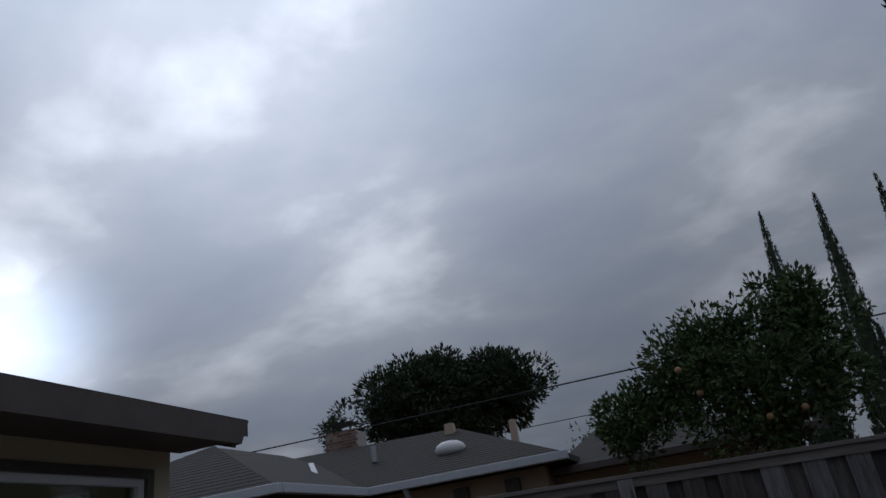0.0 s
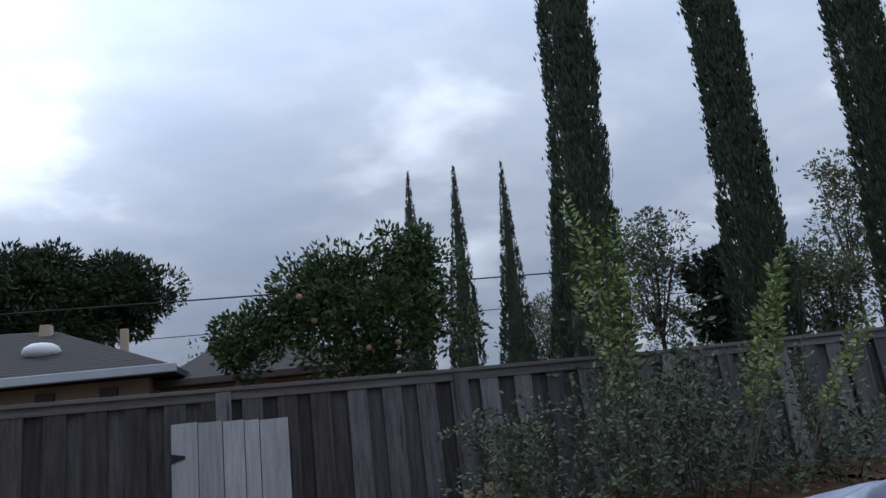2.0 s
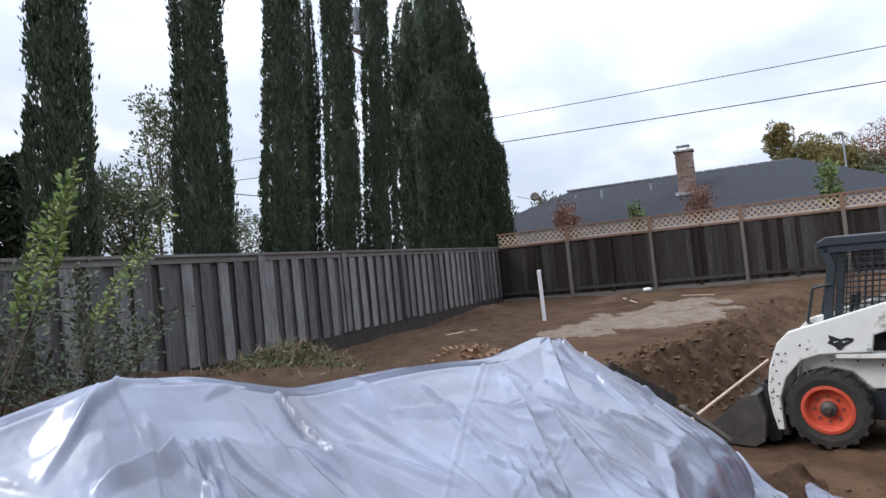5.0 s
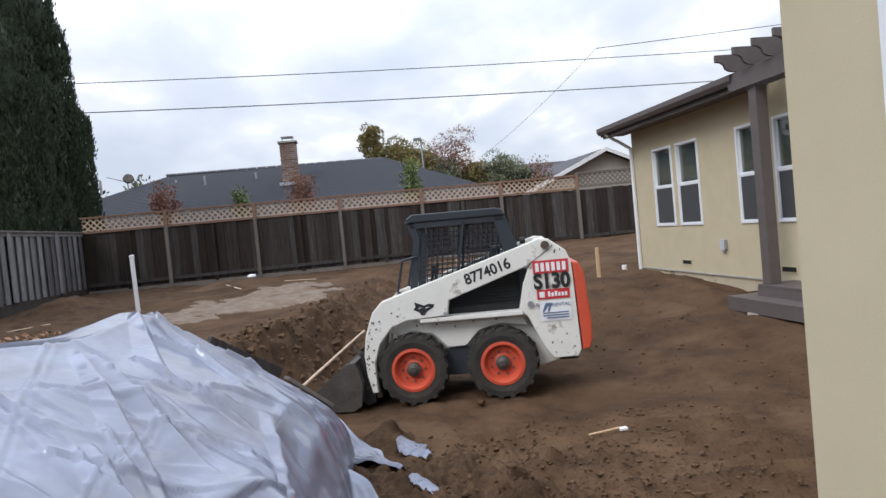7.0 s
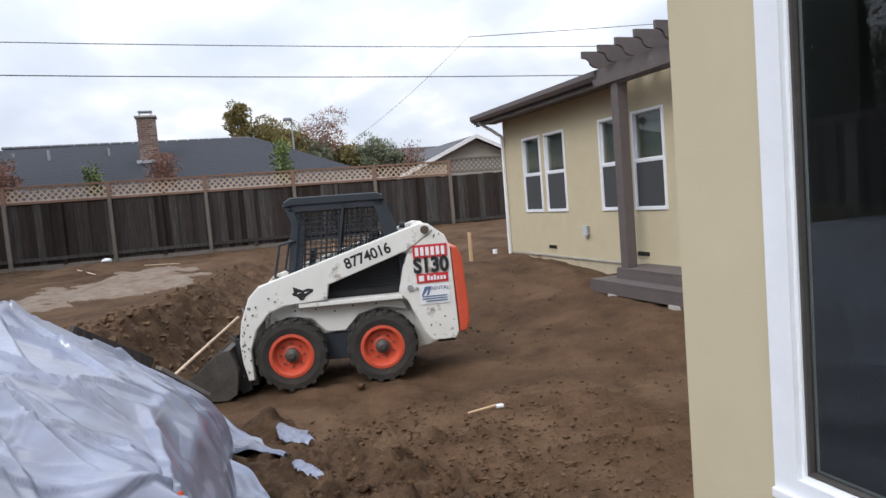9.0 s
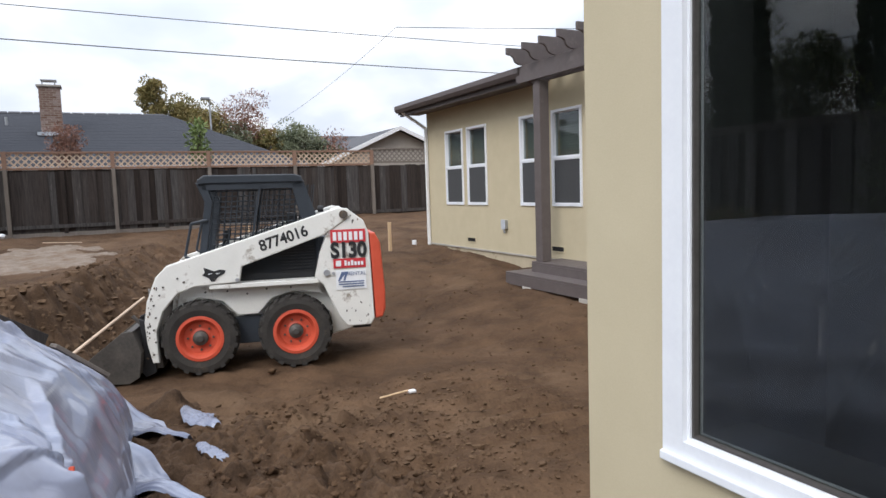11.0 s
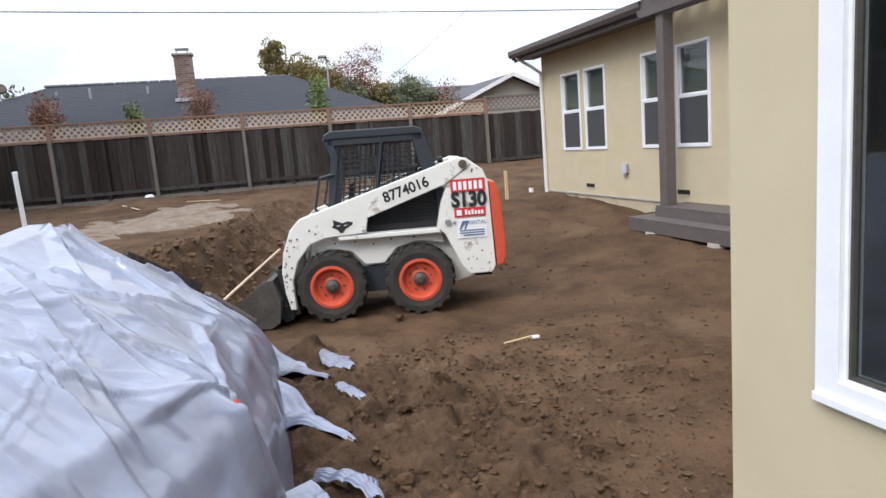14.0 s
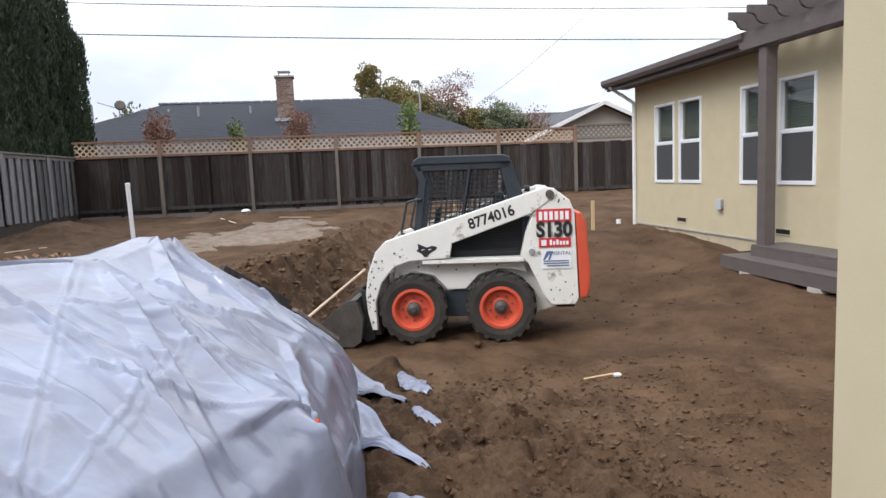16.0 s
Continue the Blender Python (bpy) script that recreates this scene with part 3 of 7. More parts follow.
def clods(name, xs, ys, rs, material, label, lift=0.0):
    vs, fs, at = [], [], 0
    for x, y, r, zg in zip(xs, ys, rs, ground_z(xs, ys)):
        s = r * (0.6 + 0.8 * rng.random(3)) * (1, 1, 0.7)
        v = ico_v * (0.5 + 0.9 * rng.random((len(ico_v), 1))) * s
        a = rng.random() * 6.28
        v = v @ np.array([[math.cos(a), -math.sin(a), 0], [math.sin(a), math.cos(a), 0], [0, 0, 1]])
        vs.append(v + (x, y, zg + lift + r * 0.25))
        fs.append(ico_f + at)
        at += len(v)
    return tagged(part(name, mesh_of(name, np.concatenate(vs), np.concatenate(fs)), material), label, "clods", kind="stuff")


n = 6000
cx = np.concatenate([rng.normal(4.8, 1.5, n), rng.uniform(3.5, 12, n // 2), rng.uniform(6.5, 16, n // 2)])
cy = np.concatenate([rng.normal(-1.5, 1.0, n), rng.uniform(-6, 0.5, n // 2), bank_line(cx[-(n // 2):]) - 0.3 + rng.normal(0, 0.45, n // 2)])
cr = 0.005 + 0.018 * rng.random(2 * n) ** 4 + 0.018 * (rng.random(2 * n) > 0.992)
ok = (cx > 2.9) & ((cx < 6.4) | (cx > 8.6) | (cy < -3) | (cy > 0.6)) & (cy > -6)
clods("earth_clods", cx[ok], cy[ok], cr[ok], "clod", "loose brown clods of earth scattered on the ground")

nb = 1700
bx_ = rng.uniform(6.4, 11.5, nb)
by_ = bank_line(bx_) - 0.28 + rng.normal(0, 0.3, nb)
clods("bank_clods", bx_, by_, 0.012 + 0.05 * rng.random(nb) ** 3, "clod", "crumbled clods of earth on the cut bank")

# ---- houses ----
def wall_with_openings(u0, u1, z0, z1, openings, a0, a1, axis):
    """A wall from a0 to a1 thick, along x (axis 'y') or along y (axis 'x'), with openings (u0, u1, z0, z1) through it."""
    bm = bmesh.new()
    put = (lambda p, q, r, s: box(p, q, a0, a1, r, s, bm)) if axis == "y" else (lambda p, q, r, s: box(a0, a1, p, q, r, s, bm))
    at = u0
    for o in sorted(openings):
        put(at, o[0], z0, z1)
        put(o[0], o[1], z0, o[2])
        put(o[0], o[1], o[3], z1)
        at = o[1]
    put(at, u1, z0, z1)
    bmesh.ops.remove_doubles(bm, verts=bm.verts, dist=0.0005)
    return bm


def frame_ring(u0, u1, z0, z1, w, a0, a1, axis, bevel=0.004):
    bm = bmesh.new()
    pr = [(u0, u1, z1 - w, z1), (u0, u1, z0, z0 + w), (u0, u0 + w, z0 + w, z1 - w), (u1 - w, u1, z0 + w, z1 - w)]
    for p, q, r, s in pr:
        if axis == "y":
            box(p, q, a0, a1, r, s, bm)
        else:
            box(a0, a1, p, q, r, s, bm)
    return bm


def sash_window(house, name, x0, x1, z0, z1, y):
    """A white single-hung window in a wall that faces +y, with a blind behind the upper sash."""
    w = thing(name, ((x0 + x1) / 2, y, z0), "white vinyl single-hung window with dark panes in the tan wall", "window", kind="structure")
    part("window_frame", frame_ring(x0, x1, z0, z1, 0.042, y - 0.08, y + 0.022, "y"), "white_vinyl", w)
    mid = (z0 + z1) / 2
    part("sash_rail", box(x0 + 0.042, x1 - 0.042, y - 0.05, y + 0.012, mid - 0.02, mid + 0.02), "white_vinyl", w)
    for lo, hi, back in ((z0 + 0.042, mid - 0.02, 0.02), (mid + 0.02, z1 - 0.042, 0.035)):
        g = part("pane", box(x0 + 0.05, x1 - 0.05, y - back - 0.006, y - back, lo - 0.004, hi + 0.004), "glass", w, "dark reflecting glass")
        g.visible_shadow = False
        inner = frame_ring(x0 + 0.042, x1 - 0.042, lo, hi, 0.014, y - back - 0.012, y - back + 0.014, "y")
        part("sash", inner, "white_vinyl", w)
    part("insect_screen", frame_ring(x0 + 0.044, x1 - 0.044, z0 + 0.044, mid - 0.022, 0.01, y - 0.004, y + 0.008, "y"), "white_vinyl", w)
    part("screen_mesh", box(x0 + 0.054, x1 - 0.054, y - 0.003, y - 0.001, z0 + 0.054, mid - 0.032), "screen_mesh", w, "dark grey insect mesh")
    bm = bmesh.new()
    k = mid + 0.03
    while k < z1 - 0.07:
        v = [bm.verts.new(p) for p in ((x0 + 0.05, y - 0.11, k), (x1 - 0.05, y - 0.11, k), (x1 - 0.05, y - 0.13, k + 0.034), (x0 + 0.05, y - 0.13, k + 0.034))]
        bm.faces.new(v)
        k += 0.04
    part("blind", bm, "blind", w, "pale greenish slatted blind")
    return w


def roof_slab(bm, corners, thick):
    top = [bm.verts.new(c) for c in corners]
    low = [bm.verts.new((c[0], c[1], c[2] - thick)) for c in corners]
    bm.faces.new(top)
    bm.faces.new(low[::-1])
    for k in range(len(corners)):
        j = (k + 1) % len(corners)
        bm.faces.new((top[k], low[k], low[j], top[j]))
    return bm


def courses(bm, a, b, c, d, rows, lift=0.009):
    """Shingle courses over the slope a-b (eave) to d-c (ridge), each a thin lapped strip."""
    a, b, c, d = map(Vector, (a, b, c, d))
    n = (b - a).cross(d - a).normalized()
    if n.z < 0:
        n = -n
    for k in range(rows):
        t0, t1 = k / rows, min(1, (k + 1.12) / rows)
        p, q, r, s = a.lerp(d, t0), b.lerp(c, t0), b.lerp(c, t1), a.lerp(d, t1)
        v = [bm.verts.new(x) for x in (p + n * lift, q + n * lift, r + n * 0.003, s + n * 0.003, p, q)]
        bm.faces.new(v[:4])
        bm.faces.new((v[0], v[4], v[5], v[1]))
    return bm


WY, CX = -1.16, 1.935
own = thing("house", (-1, -4, 0), "tan stucco house wing with white-framed window beside the yard", "house")
NW = (-0.35, 1.63, 1.155, 2.75)
part("wall", wall_with_openings(-3.75, CX, -0.2, 3.45, [NW], WY - 0.2, WY, "y"), "stucco", own, "tan stucco wall")
part("wall", box(CX - 0.2, CX, -6.28, WY - 0.2, -0.2, 3.45), "stucco", own)
WW = (2.25, 3.63, 1.9, 3.15)
part("wall", wall_with_openings(WY - 0.2, 3.8, -0.2, 3.30, [WW], -3.95, -3.75, "x"), "stucco", own)
part("wall", box(-9.5, -3.95, 3.6, 3.8, -0.2, 3.30), "stucco", own)
part("wall", box(-9.5, -9.3, -9, 3.6, -0.2, 3.3), "stucco", own)
part("wall", box(-9.3, CX - 0.2, -6.48, -6.28, -0.2, 3.45), "stucco", own)
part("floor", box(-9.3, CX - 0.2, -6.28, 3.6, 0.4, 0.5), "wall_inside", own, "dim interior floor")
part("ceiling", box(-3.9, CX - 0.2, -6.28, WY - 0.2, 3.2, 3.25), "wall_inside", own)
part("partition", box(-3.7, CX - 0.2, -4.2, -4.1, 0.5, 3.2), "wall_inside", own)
bm = roof_slab(bmesh.new(), [(-4.4, WY + 0.12, 3.5), (CX + 0.1, WY + 0.12, 3.5), (CX + 0.1, -6.2, 4.8), (-4.4, -6.2, 4.8)], 0.12)
part("roof", bm, "shingle", own, "grey shingle roof")
bm = roof_slab(bmesh.new(), [(-3.2, -2.0, 3.40), (-3.2, 3.95, 3.40), (-7.5, 3.95, 4.75), (-7.5, -2.0, 4.75)], 0.10)
wing_roof = part("roof", bm, "shingle", own)
part("shingle_layer", courses(bmesh.new(), (-3.2, -2.0, 3.41), (-3.2, 3.95, 3.41), (-7.5, 3.95, 4.76), (-7.5, -2.0, 4.76), 26), "shingle", wing_roof)
part("fascia", prism([(-1.0, 3.24), (-1.0, 3.41), (3.95, 3.41), (3.86, 3.24)], -3.24, -3.19, "x"), "dark_fascia", own, "dark brown fascia board")
part("fascia", prism([(-3.3, 3.24), (-3.25, 3.40), (-7.5, 4.74), (-7.5, 4.55)], 3.90, 3.94, "y"), "dark_fascia", own)
part("soffit", box(-3.75, -3.24, -1.0, 3.9, 3.28, 3.30), "dark_fascia", own)

# the large white-framed window close to the camera
nw = thing("window_1", (0.6, WY, NW[2]), "large white vinyl window in the tan stucco wall, dark glass", "window", kind="structure")
part("window_frame", frame_ring(*NW, 0.064, WY - 0.026, WY + 0.018, "y"), "white_vinyl", nw)
part("inner_frame", frame_ring(NW[0] + 0.064, NW[1] - 0.064, NW[2] + 0.064, NW[3] - 0.064, 0.008, WY - 0.026, WY + 0.002, "y"), "white_vinyl", nw)
part("gasket", frame_ring(NW[0] + 0.072, NW[1] - 0.072, NW[2] + 0.072, NW[3] - 0.072, 0.007, WY - 0.026, WY - 0.004, "y"), "gasket", nw, "dark glazing gasket")
part("spacer", frame_ring(NW[0] + 0.079, NW[1] - 0.079, NW[2] + 0.079, NW[3] - 0.079, 0.004, WY - 0.032, WY - 0.027, "y"), "metal", nw, "thin metal spacer between the panes")
# black ring added so the reveal behind the glass reads as unlit
part("jamb", frame_ring(NW[0] - 0.02, NW[1] + 0.02, NW[2] - 0.02, NW[3] + 0.02, 0.1, WY - 0.198, WY - 0.034, "y"), "black", nw, "black ring added behind the frame for the dark reveal")
part("window_sill", box(NW[0] - 0.0, NW[1] + 0.0, WY + 0.018, WY + 0.03, NW[2] + 0.004, NW[2] + 0.028, bevel=0.004), "white_vinyl", nw)
g = part("pane", box(NW[0] + 0.074, NW[1] - 0.074, WY - 0.0225, WY - 0.0165, NW[2] + 0.074, NW[3] - 0.074), "glass", nw, "dark reflecting glass")
g.visible_shadow = False
# two black sheets added behind the glass to stand for the dark room
part("drape", prism([(NW[0] - 0.3, 0.6), (NW[1] + 0.09, 0.6), (NW[1] + 0.09, 3.1), (NW[0] - 0.3, 3.1)], WY - 0.75, WY - 0.74, "y"), "black", nw, "added black sheet standing for the dark room")
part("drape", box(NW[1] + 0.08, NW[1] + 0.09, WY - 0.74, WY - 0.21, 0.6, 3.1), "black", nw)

ww = thing("window_2", (-3.75, 2.9, 1.9), "white-framed window under the dark eave", "window", kind="structure")
part("window_frame", frame_ring(WW[0], WW[1], WW[2], WW[3], 0.06, -3.83, -3.73, "x"), "dark_fascia", ww, "dark trim round the window")
part("sash", frame_ring(WW[0] + 0.06, WW[1] - 0.06, WW[2] + 0.06, WW[3] - 0.06, 0.05, -3.82, -3.76, "x"), "white_vinyl", ww)
g = part("pane", box(-3.80, -3.795, WW[0] + 0.1, WW[1] - 0.1, WW[2] + 0.1, WW[3] - 0.1), "glass", ww)
g.visible_shadow = False

# the far wing of the house with its four windows
BY, BX = -6.3, 13.75
far = thing("house_wing", (10, -9, 0.5), "tan stucco house wing with low eaves and four white windows", "house")
wins = [(12.12, 12.87, 1.5, 3.0), (11.2, 11.95, 1.5, 3.0), (9.33, 10.08, 1.5, 3.0), (8.42, 9.17, 1.5, 3.0)]
part("wall", wall_with_openings(CX, BX, 0.64, 3.52, wins, BY - 0.2, BY, "y"), "stucco", far, "tan stucco wall")
part("wall", box(BX - 0.2, BX, -14, BY - 0.2, 0.64, 3.52), "stucco", far)
part("wall", box(CX, BX - 0.2, -14, -13.8, 0.64, 3.52), "stucco", far)
part("foundation", box(CX, BX - 0.012, -13.9, BY - 0.012, -0.2, 0.64), "foundation", far, "pale painted concrete foundation")
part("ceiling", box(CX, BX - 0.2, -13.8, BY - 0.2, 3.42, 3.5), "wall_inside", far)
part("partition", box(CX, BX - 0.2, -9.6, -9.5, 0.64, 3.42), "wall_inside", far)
part("weep_screed", box(CX, BX + 0.01, BY, BY + 0.012, 0.63, 0.66), "concrete", far)
EX = 9.2
er = roof_slab(bmesh.new(), [(EX, BY + 0.5, 3.60), (BX + 0.35, BY + 0.5, 3.60), (BX + 0.35, -10.2, 4.85), (EX, -10.2, 4.85)], 0.12)
roof_slab(er, [(CX, BY + 0.02, 3.754), (EX, BY + 0.02, 3.754), (EX, -10.2, 4.85), (CX, -10.2, 4.85)], 0.12)
roof_slab(er, [(CX, -10.2, 4.85), (BX + 0.35, -10.2, 4.85), (BX + 0.35, -14.5, 3.6), (CX, -14.5, 3.6)], 0.12)
fr = part("roof", er, "shingle", far, "grey shingle roof")
part("shingle_layer", courses(bmesh.new(), (EX, BY + 0.5, 3.61), (BX + 0.35, BY + 0.5, 3.61), (BX + 0.35, -10.2, 4.86), (EX, -10.2, 4.86), 22), "shingle", fr)
gut = prism([(BY + 0.47, 3.50), (BY + 0.47, 3.64), (BY + 0.60, 3.64), (BY + 0.60, 3.56), (BY + 0.56, 3.50)], EX, BX + 0.36, "x")
part("gutter", gut, "brown_paint", far, "dark brown metal gutter")
part("fascia", box(EX, BX + 0.35, BY + 0.42, BY + 0.47, 3.42, 3.6), "brown_paint", far)
part("soffit", box(EX, BX + 0.35, BY + 0.005, BY + 0.42, 3.46, 3.48), "brown_paint", far)
part("rake_board", prism([(BY + 0.5, 3.46), (BY + 0.5, 3.62), (-10.2, 4.87), (-10.2, 4.7)], BX + 0.35, BX + 0.39, "x"), "brown_paint", far)
dp = thing("downspout", (BX + 0.1, BY + 0.06, 0.6), "cream painted downspout at the house corner", "downspout")
bm = box(BX - 0.06, BX + 0.01, BY + 0.01, BY + 0.07, 0.6, 3.15, bevel=0.012)
part("pipe", bm, "white_paint", dp)
bm = rod((BX - 0.025, BY + 0.04, 3.14), (BX + 0.05, BY + 0.3, 3.34), 0.034)
rod((BX + 0.05, BY + 0.3, 3.33), (BX + 0.12, BY + 0.52, 3.50), 0.034, bm=bm)
part("elbow", bm, "white_paint", dp)
for k, w in enumerate(wins):
    sash_window(far, "window_%d" % (k + 3), *w, BY)
for x in (11.86, 9.05):
    v = thing("foundation_vent", (x, BY, 0.82), "small dark louvred vent low on the stucco wall", "vent", "wall vents")
    part("frame", frame_ring(x - 0.17, x + 0.17, 0.77, 0.87, 0.015, BY - 0.02, BY + 0.012, "y"), "stucco", v)
    for j in range(4):
        part("slat", box(x - 0.155, x + 0.155, BY + 0.0, BY + 0.008, 0.788 + j * 0.02, 0.798 + j * 0.02), "black", v)
    part("backing", box(x - 0.155, x + 0.155, BY - 0.01, BY + 0.002, 0.785, 0.855), "black", v)
o = thing("outdoor_outlet", (10.58, BY, 1.1), "grey weatherproof outlet box on the tan wall", "outlet")
part("box", box(10.53, 10.64, BY, BY + 0.06, 1.08, 1.24, bevel=0.008), "metal", o)
part("cover", box(10.52, 10.65, BY + 0.06, BY + 0.075, 1.07, 1.25, bevel=0.006), "gutter", o)
part("conduit", rod((10.6, BY + 0.03, 1.02), (10.56, BY + 0.07, 1.1), 0.02), "gutter", o)

# the stepped deck and the pergola
deck = thing("deck_steps", (6.5, -5.9, 0.35), "brown painted two-step wooden deck platform", "deck")
for k in range(5):
    part("deck_board", box(3.0, 8.97, -6.29 + k * 0.112, -6.29 + k * 0.112 + 0.106, 0.645, 0.68, bevel=0.004), "brown_paint", deck)
part("riser", box(3.0, 8.97, -5.755, -5.73, 0.50, 0.644), "brown_paint", deck)
part("riser", box(8.945, 8.97, -6.28, -5.756, 0.50, 0.644), "brown_paint", deck)
for k in range(3):
    part("deck_board", box(3.0, 9.27, -5.728 + k * 0.094, -5.728 + k * 0.094 + 0.09, 0.485, 0.52, bevel=0.004), "brown_paint", deck)
part("deck_board", box(8.975, 9.27, -6.28, -5.73, 0.485, 0.52, bevel=0.004), "brown_paint", deck)
part("riser", box(3.0, 9.27, -5.47, -5.445, 0.33, 0.484), "brown_paint", deck)
part("riser", box(9.245, 9.27, -6.28, -5.471, 0.33, 0.484), "brown_paint", deck)
for x in (8.7, 7.35, 5.6):
    pb = thing("concrete_pier", (x, -5.55, 0.2), "rough grey concrete pier block under the deck", "pier", "deck piers")
    part("block", prism([(x - 0.16, 0.05), (x + 0.16, 0.05), (x + 0.11, 0.34), (x - 0.11, 0.34)], -5.68, -5.44, "y", bevel=0.012), "concrete", pb)
perg = thing("pergola", (8.85, -5.87, 0.68), "brown painted pergola with scalloped rafter tails on a square post", "pergola")
part("post", box(8.75, 8.92, -5.95, -5.78, 0.68, 3.40, bevel=0.008), "brown_paint", perg)
for y in (-6.0, -5.775):
    part("beam", prism([(9.36, 3.62), (9.36, 3.57), (9.31, 3.52), (9.29, 3.44), (9.22, 3.40), (3.0, 3.40), (3.0, 3.65), (9.42, 3.65)], y, y + 0.045, "y", bevel=0.004), "brown_paint", perg)
for k in range(12):
    x = 9.12 - k * 0.42
    tail = [(-6.28, 3.655), (-5.72, 3.655), (-5.655, 3.665), (-5.60, 3.70), (-5.575, 3.76), (-5.53, 3.79), (-5.455, 3.80), (-5.455, 3.90), (-6.28, 3.90)]
    part("rafter", prism(tail, x - 0.022, x + 0.022, "x", bevel=0.004), "brown_paint", perg)
for z in (3.5, 3.58):
    part("bolt", rod((8.84, -5.75, z), (8.84, -5.765, z), 0.012), "metal", perg)

# ---- fences ----
FY, FX = 7.0, 20.4
lf_ = thing("fence", (6, FY, 1.2), "grey weathered board-on-board wooden fence with a flat cap", "fence")
bw = part("board", box(-0.1, 0.1, -0.011, 0.011, 0, 1.52), "fence", lf_, local=True)
bo = part("board", box(-0.1, 0.1, -0.011, 0.011, 0, 1.52), "fence_brown_and_shade", lf_, local=True)
bo.matrix_local = PLACE[lf_].inverted() @ pose(-9.54, 6.96, 1.14)
# rear boards: brown staining and the gap shade both put into this darker wood
bn = part("board", box(-0.13, 0.13, -0.011, 0.011, 0, 1.52), "fence_brown_and_shade", lf_, local=True)
base = PLACE[lf_].inverted()


def cap_lift(x):
    return 0.02 * max(0.0, 3.0 - x)


k = 0
x = -9.0
while x < FX - 0.1:
    dx, lean, dz = rng.uniform(-0.02, 0.02), rng.uniform(-0.5, 0.5), rng.uniform(-0.03, 0.0)
    again(bw if x > 1.1 + rng.normal(0, 0.5) else bo, lf_, base @ pose(x + dx, FY - 0.04 + rng.uniform(-0.004, 0.004), 1.14 + dz + cap_lift(x), 0, lean, rng.uniform(-1.5, 1.5)))
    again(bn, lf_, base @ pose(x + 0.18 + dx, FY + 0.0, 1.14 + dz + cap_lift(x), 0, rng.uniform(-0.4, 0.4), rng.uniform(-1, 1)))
    x += 0.36
bw.matrix_local = base @ pose(-9.36, FY - 0.04, 1.14)
bn.matrix_local = base @ pose(-9.18, FY, 1.14)


def cap_z(x):
    return 2.705 + 0.02 * max(0.0, 3.0 - x)


def sloped(bm, x0, x1):
    """Lifts a level fence rail to the gentle slope of the fence top."""
    for v in bm.verts:
        v.co.z += cap_z(v.co.x) - 2.705
    return bm


x = -8.3
while x < FX:
    e = min(x + 2.44, FX - 0.05)
    part("post", box(x - 0.05, x + 0.05, FY + 0.06, FY + 0.15, 0.9, cap_z(x) - 0.045), "post_wood", lf_)
    part("fence_cap", sloped(box(x, e, FY - 0.09, FY + 0.1, 2.665, 2.705, bevel=0.004), x, e), "cap_wood", lf_)
    part("top_rail", sloped(box(x, e, FY - 0.062, FY - 0.055, 2.58, 2.664), x, e), "cap_wood", lf_)
    part("bottom_rail", box(x, e, FY + 0.06, FY + 0.1, 1.3, 1.39), "cap_wood", lf_)
    part("cover_board", box(x - 0.075, x + 0.075, FY - 0.085, FY - 0.064, 1.15, cap_z(x) - 0.045, bevel=0.003), "fence", lf_)
    x += 2.44
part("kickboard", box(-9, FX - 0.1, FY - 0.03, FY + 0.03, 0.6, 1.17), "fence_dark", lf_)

# pale leaning panel of boards
pp = thing("board_panel", (-0.9, FY - 0.12, 1.3), "pale grey weathered boards nailed as a panel on the fence", "panel")
edges = [-1.47, -1.22, -0.99, -0.785, -0.64, -0.36]
for k, (a, b) in enumerate(zip(edges, edges[1:])):
    part("board", box(a + 0.004, b - 0.004, FY - 0.125 - 0.006 * (k % 2), FY - 0.10, 1.25, 2.475 - 0.012 * k, bevel=0.003), "pale_wood", pp)
part("hinge", prism([(-1.47, 2.20), (-1.34, 2.17), (-1.34, 2.145), (-1.47, 2.11)], FY - 0.135, FY - 0.127, "y"), "black", pp, "black strap hinge")

# stakes leaning against the fence
for x, h, lean in ((1.33, 0.36, 4), (1.43, 0.33, -5), (1.55, 0.4, 2)):
    st = part("wooden_stake", box(x - 0.045, x + 0.045, FY - 0.38, FY - 0.355, 1.1, 1.17 + h, bevel=0.003), "raw_wood")
    tagged(st, "short raw wooden stake standing by the fence", "stake", "stakes by the fence")

bf = thing("lattice_fence", (FX, -1, 0.95), "dark weathered board fence topped with tan diagonal lattice", "fence")
baseB = PLACE[bf].inverted()
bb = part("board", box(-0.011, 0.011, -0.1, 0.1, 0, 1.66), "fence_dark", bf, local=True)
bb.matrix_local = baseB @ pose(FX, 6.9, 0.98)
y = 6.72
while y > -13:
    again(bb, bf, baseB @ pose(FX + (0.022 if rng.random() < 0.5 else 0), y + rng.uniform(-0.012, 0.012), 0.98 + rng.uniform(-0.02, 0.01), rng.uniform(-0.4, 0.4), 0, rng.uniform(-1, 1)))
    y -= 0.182


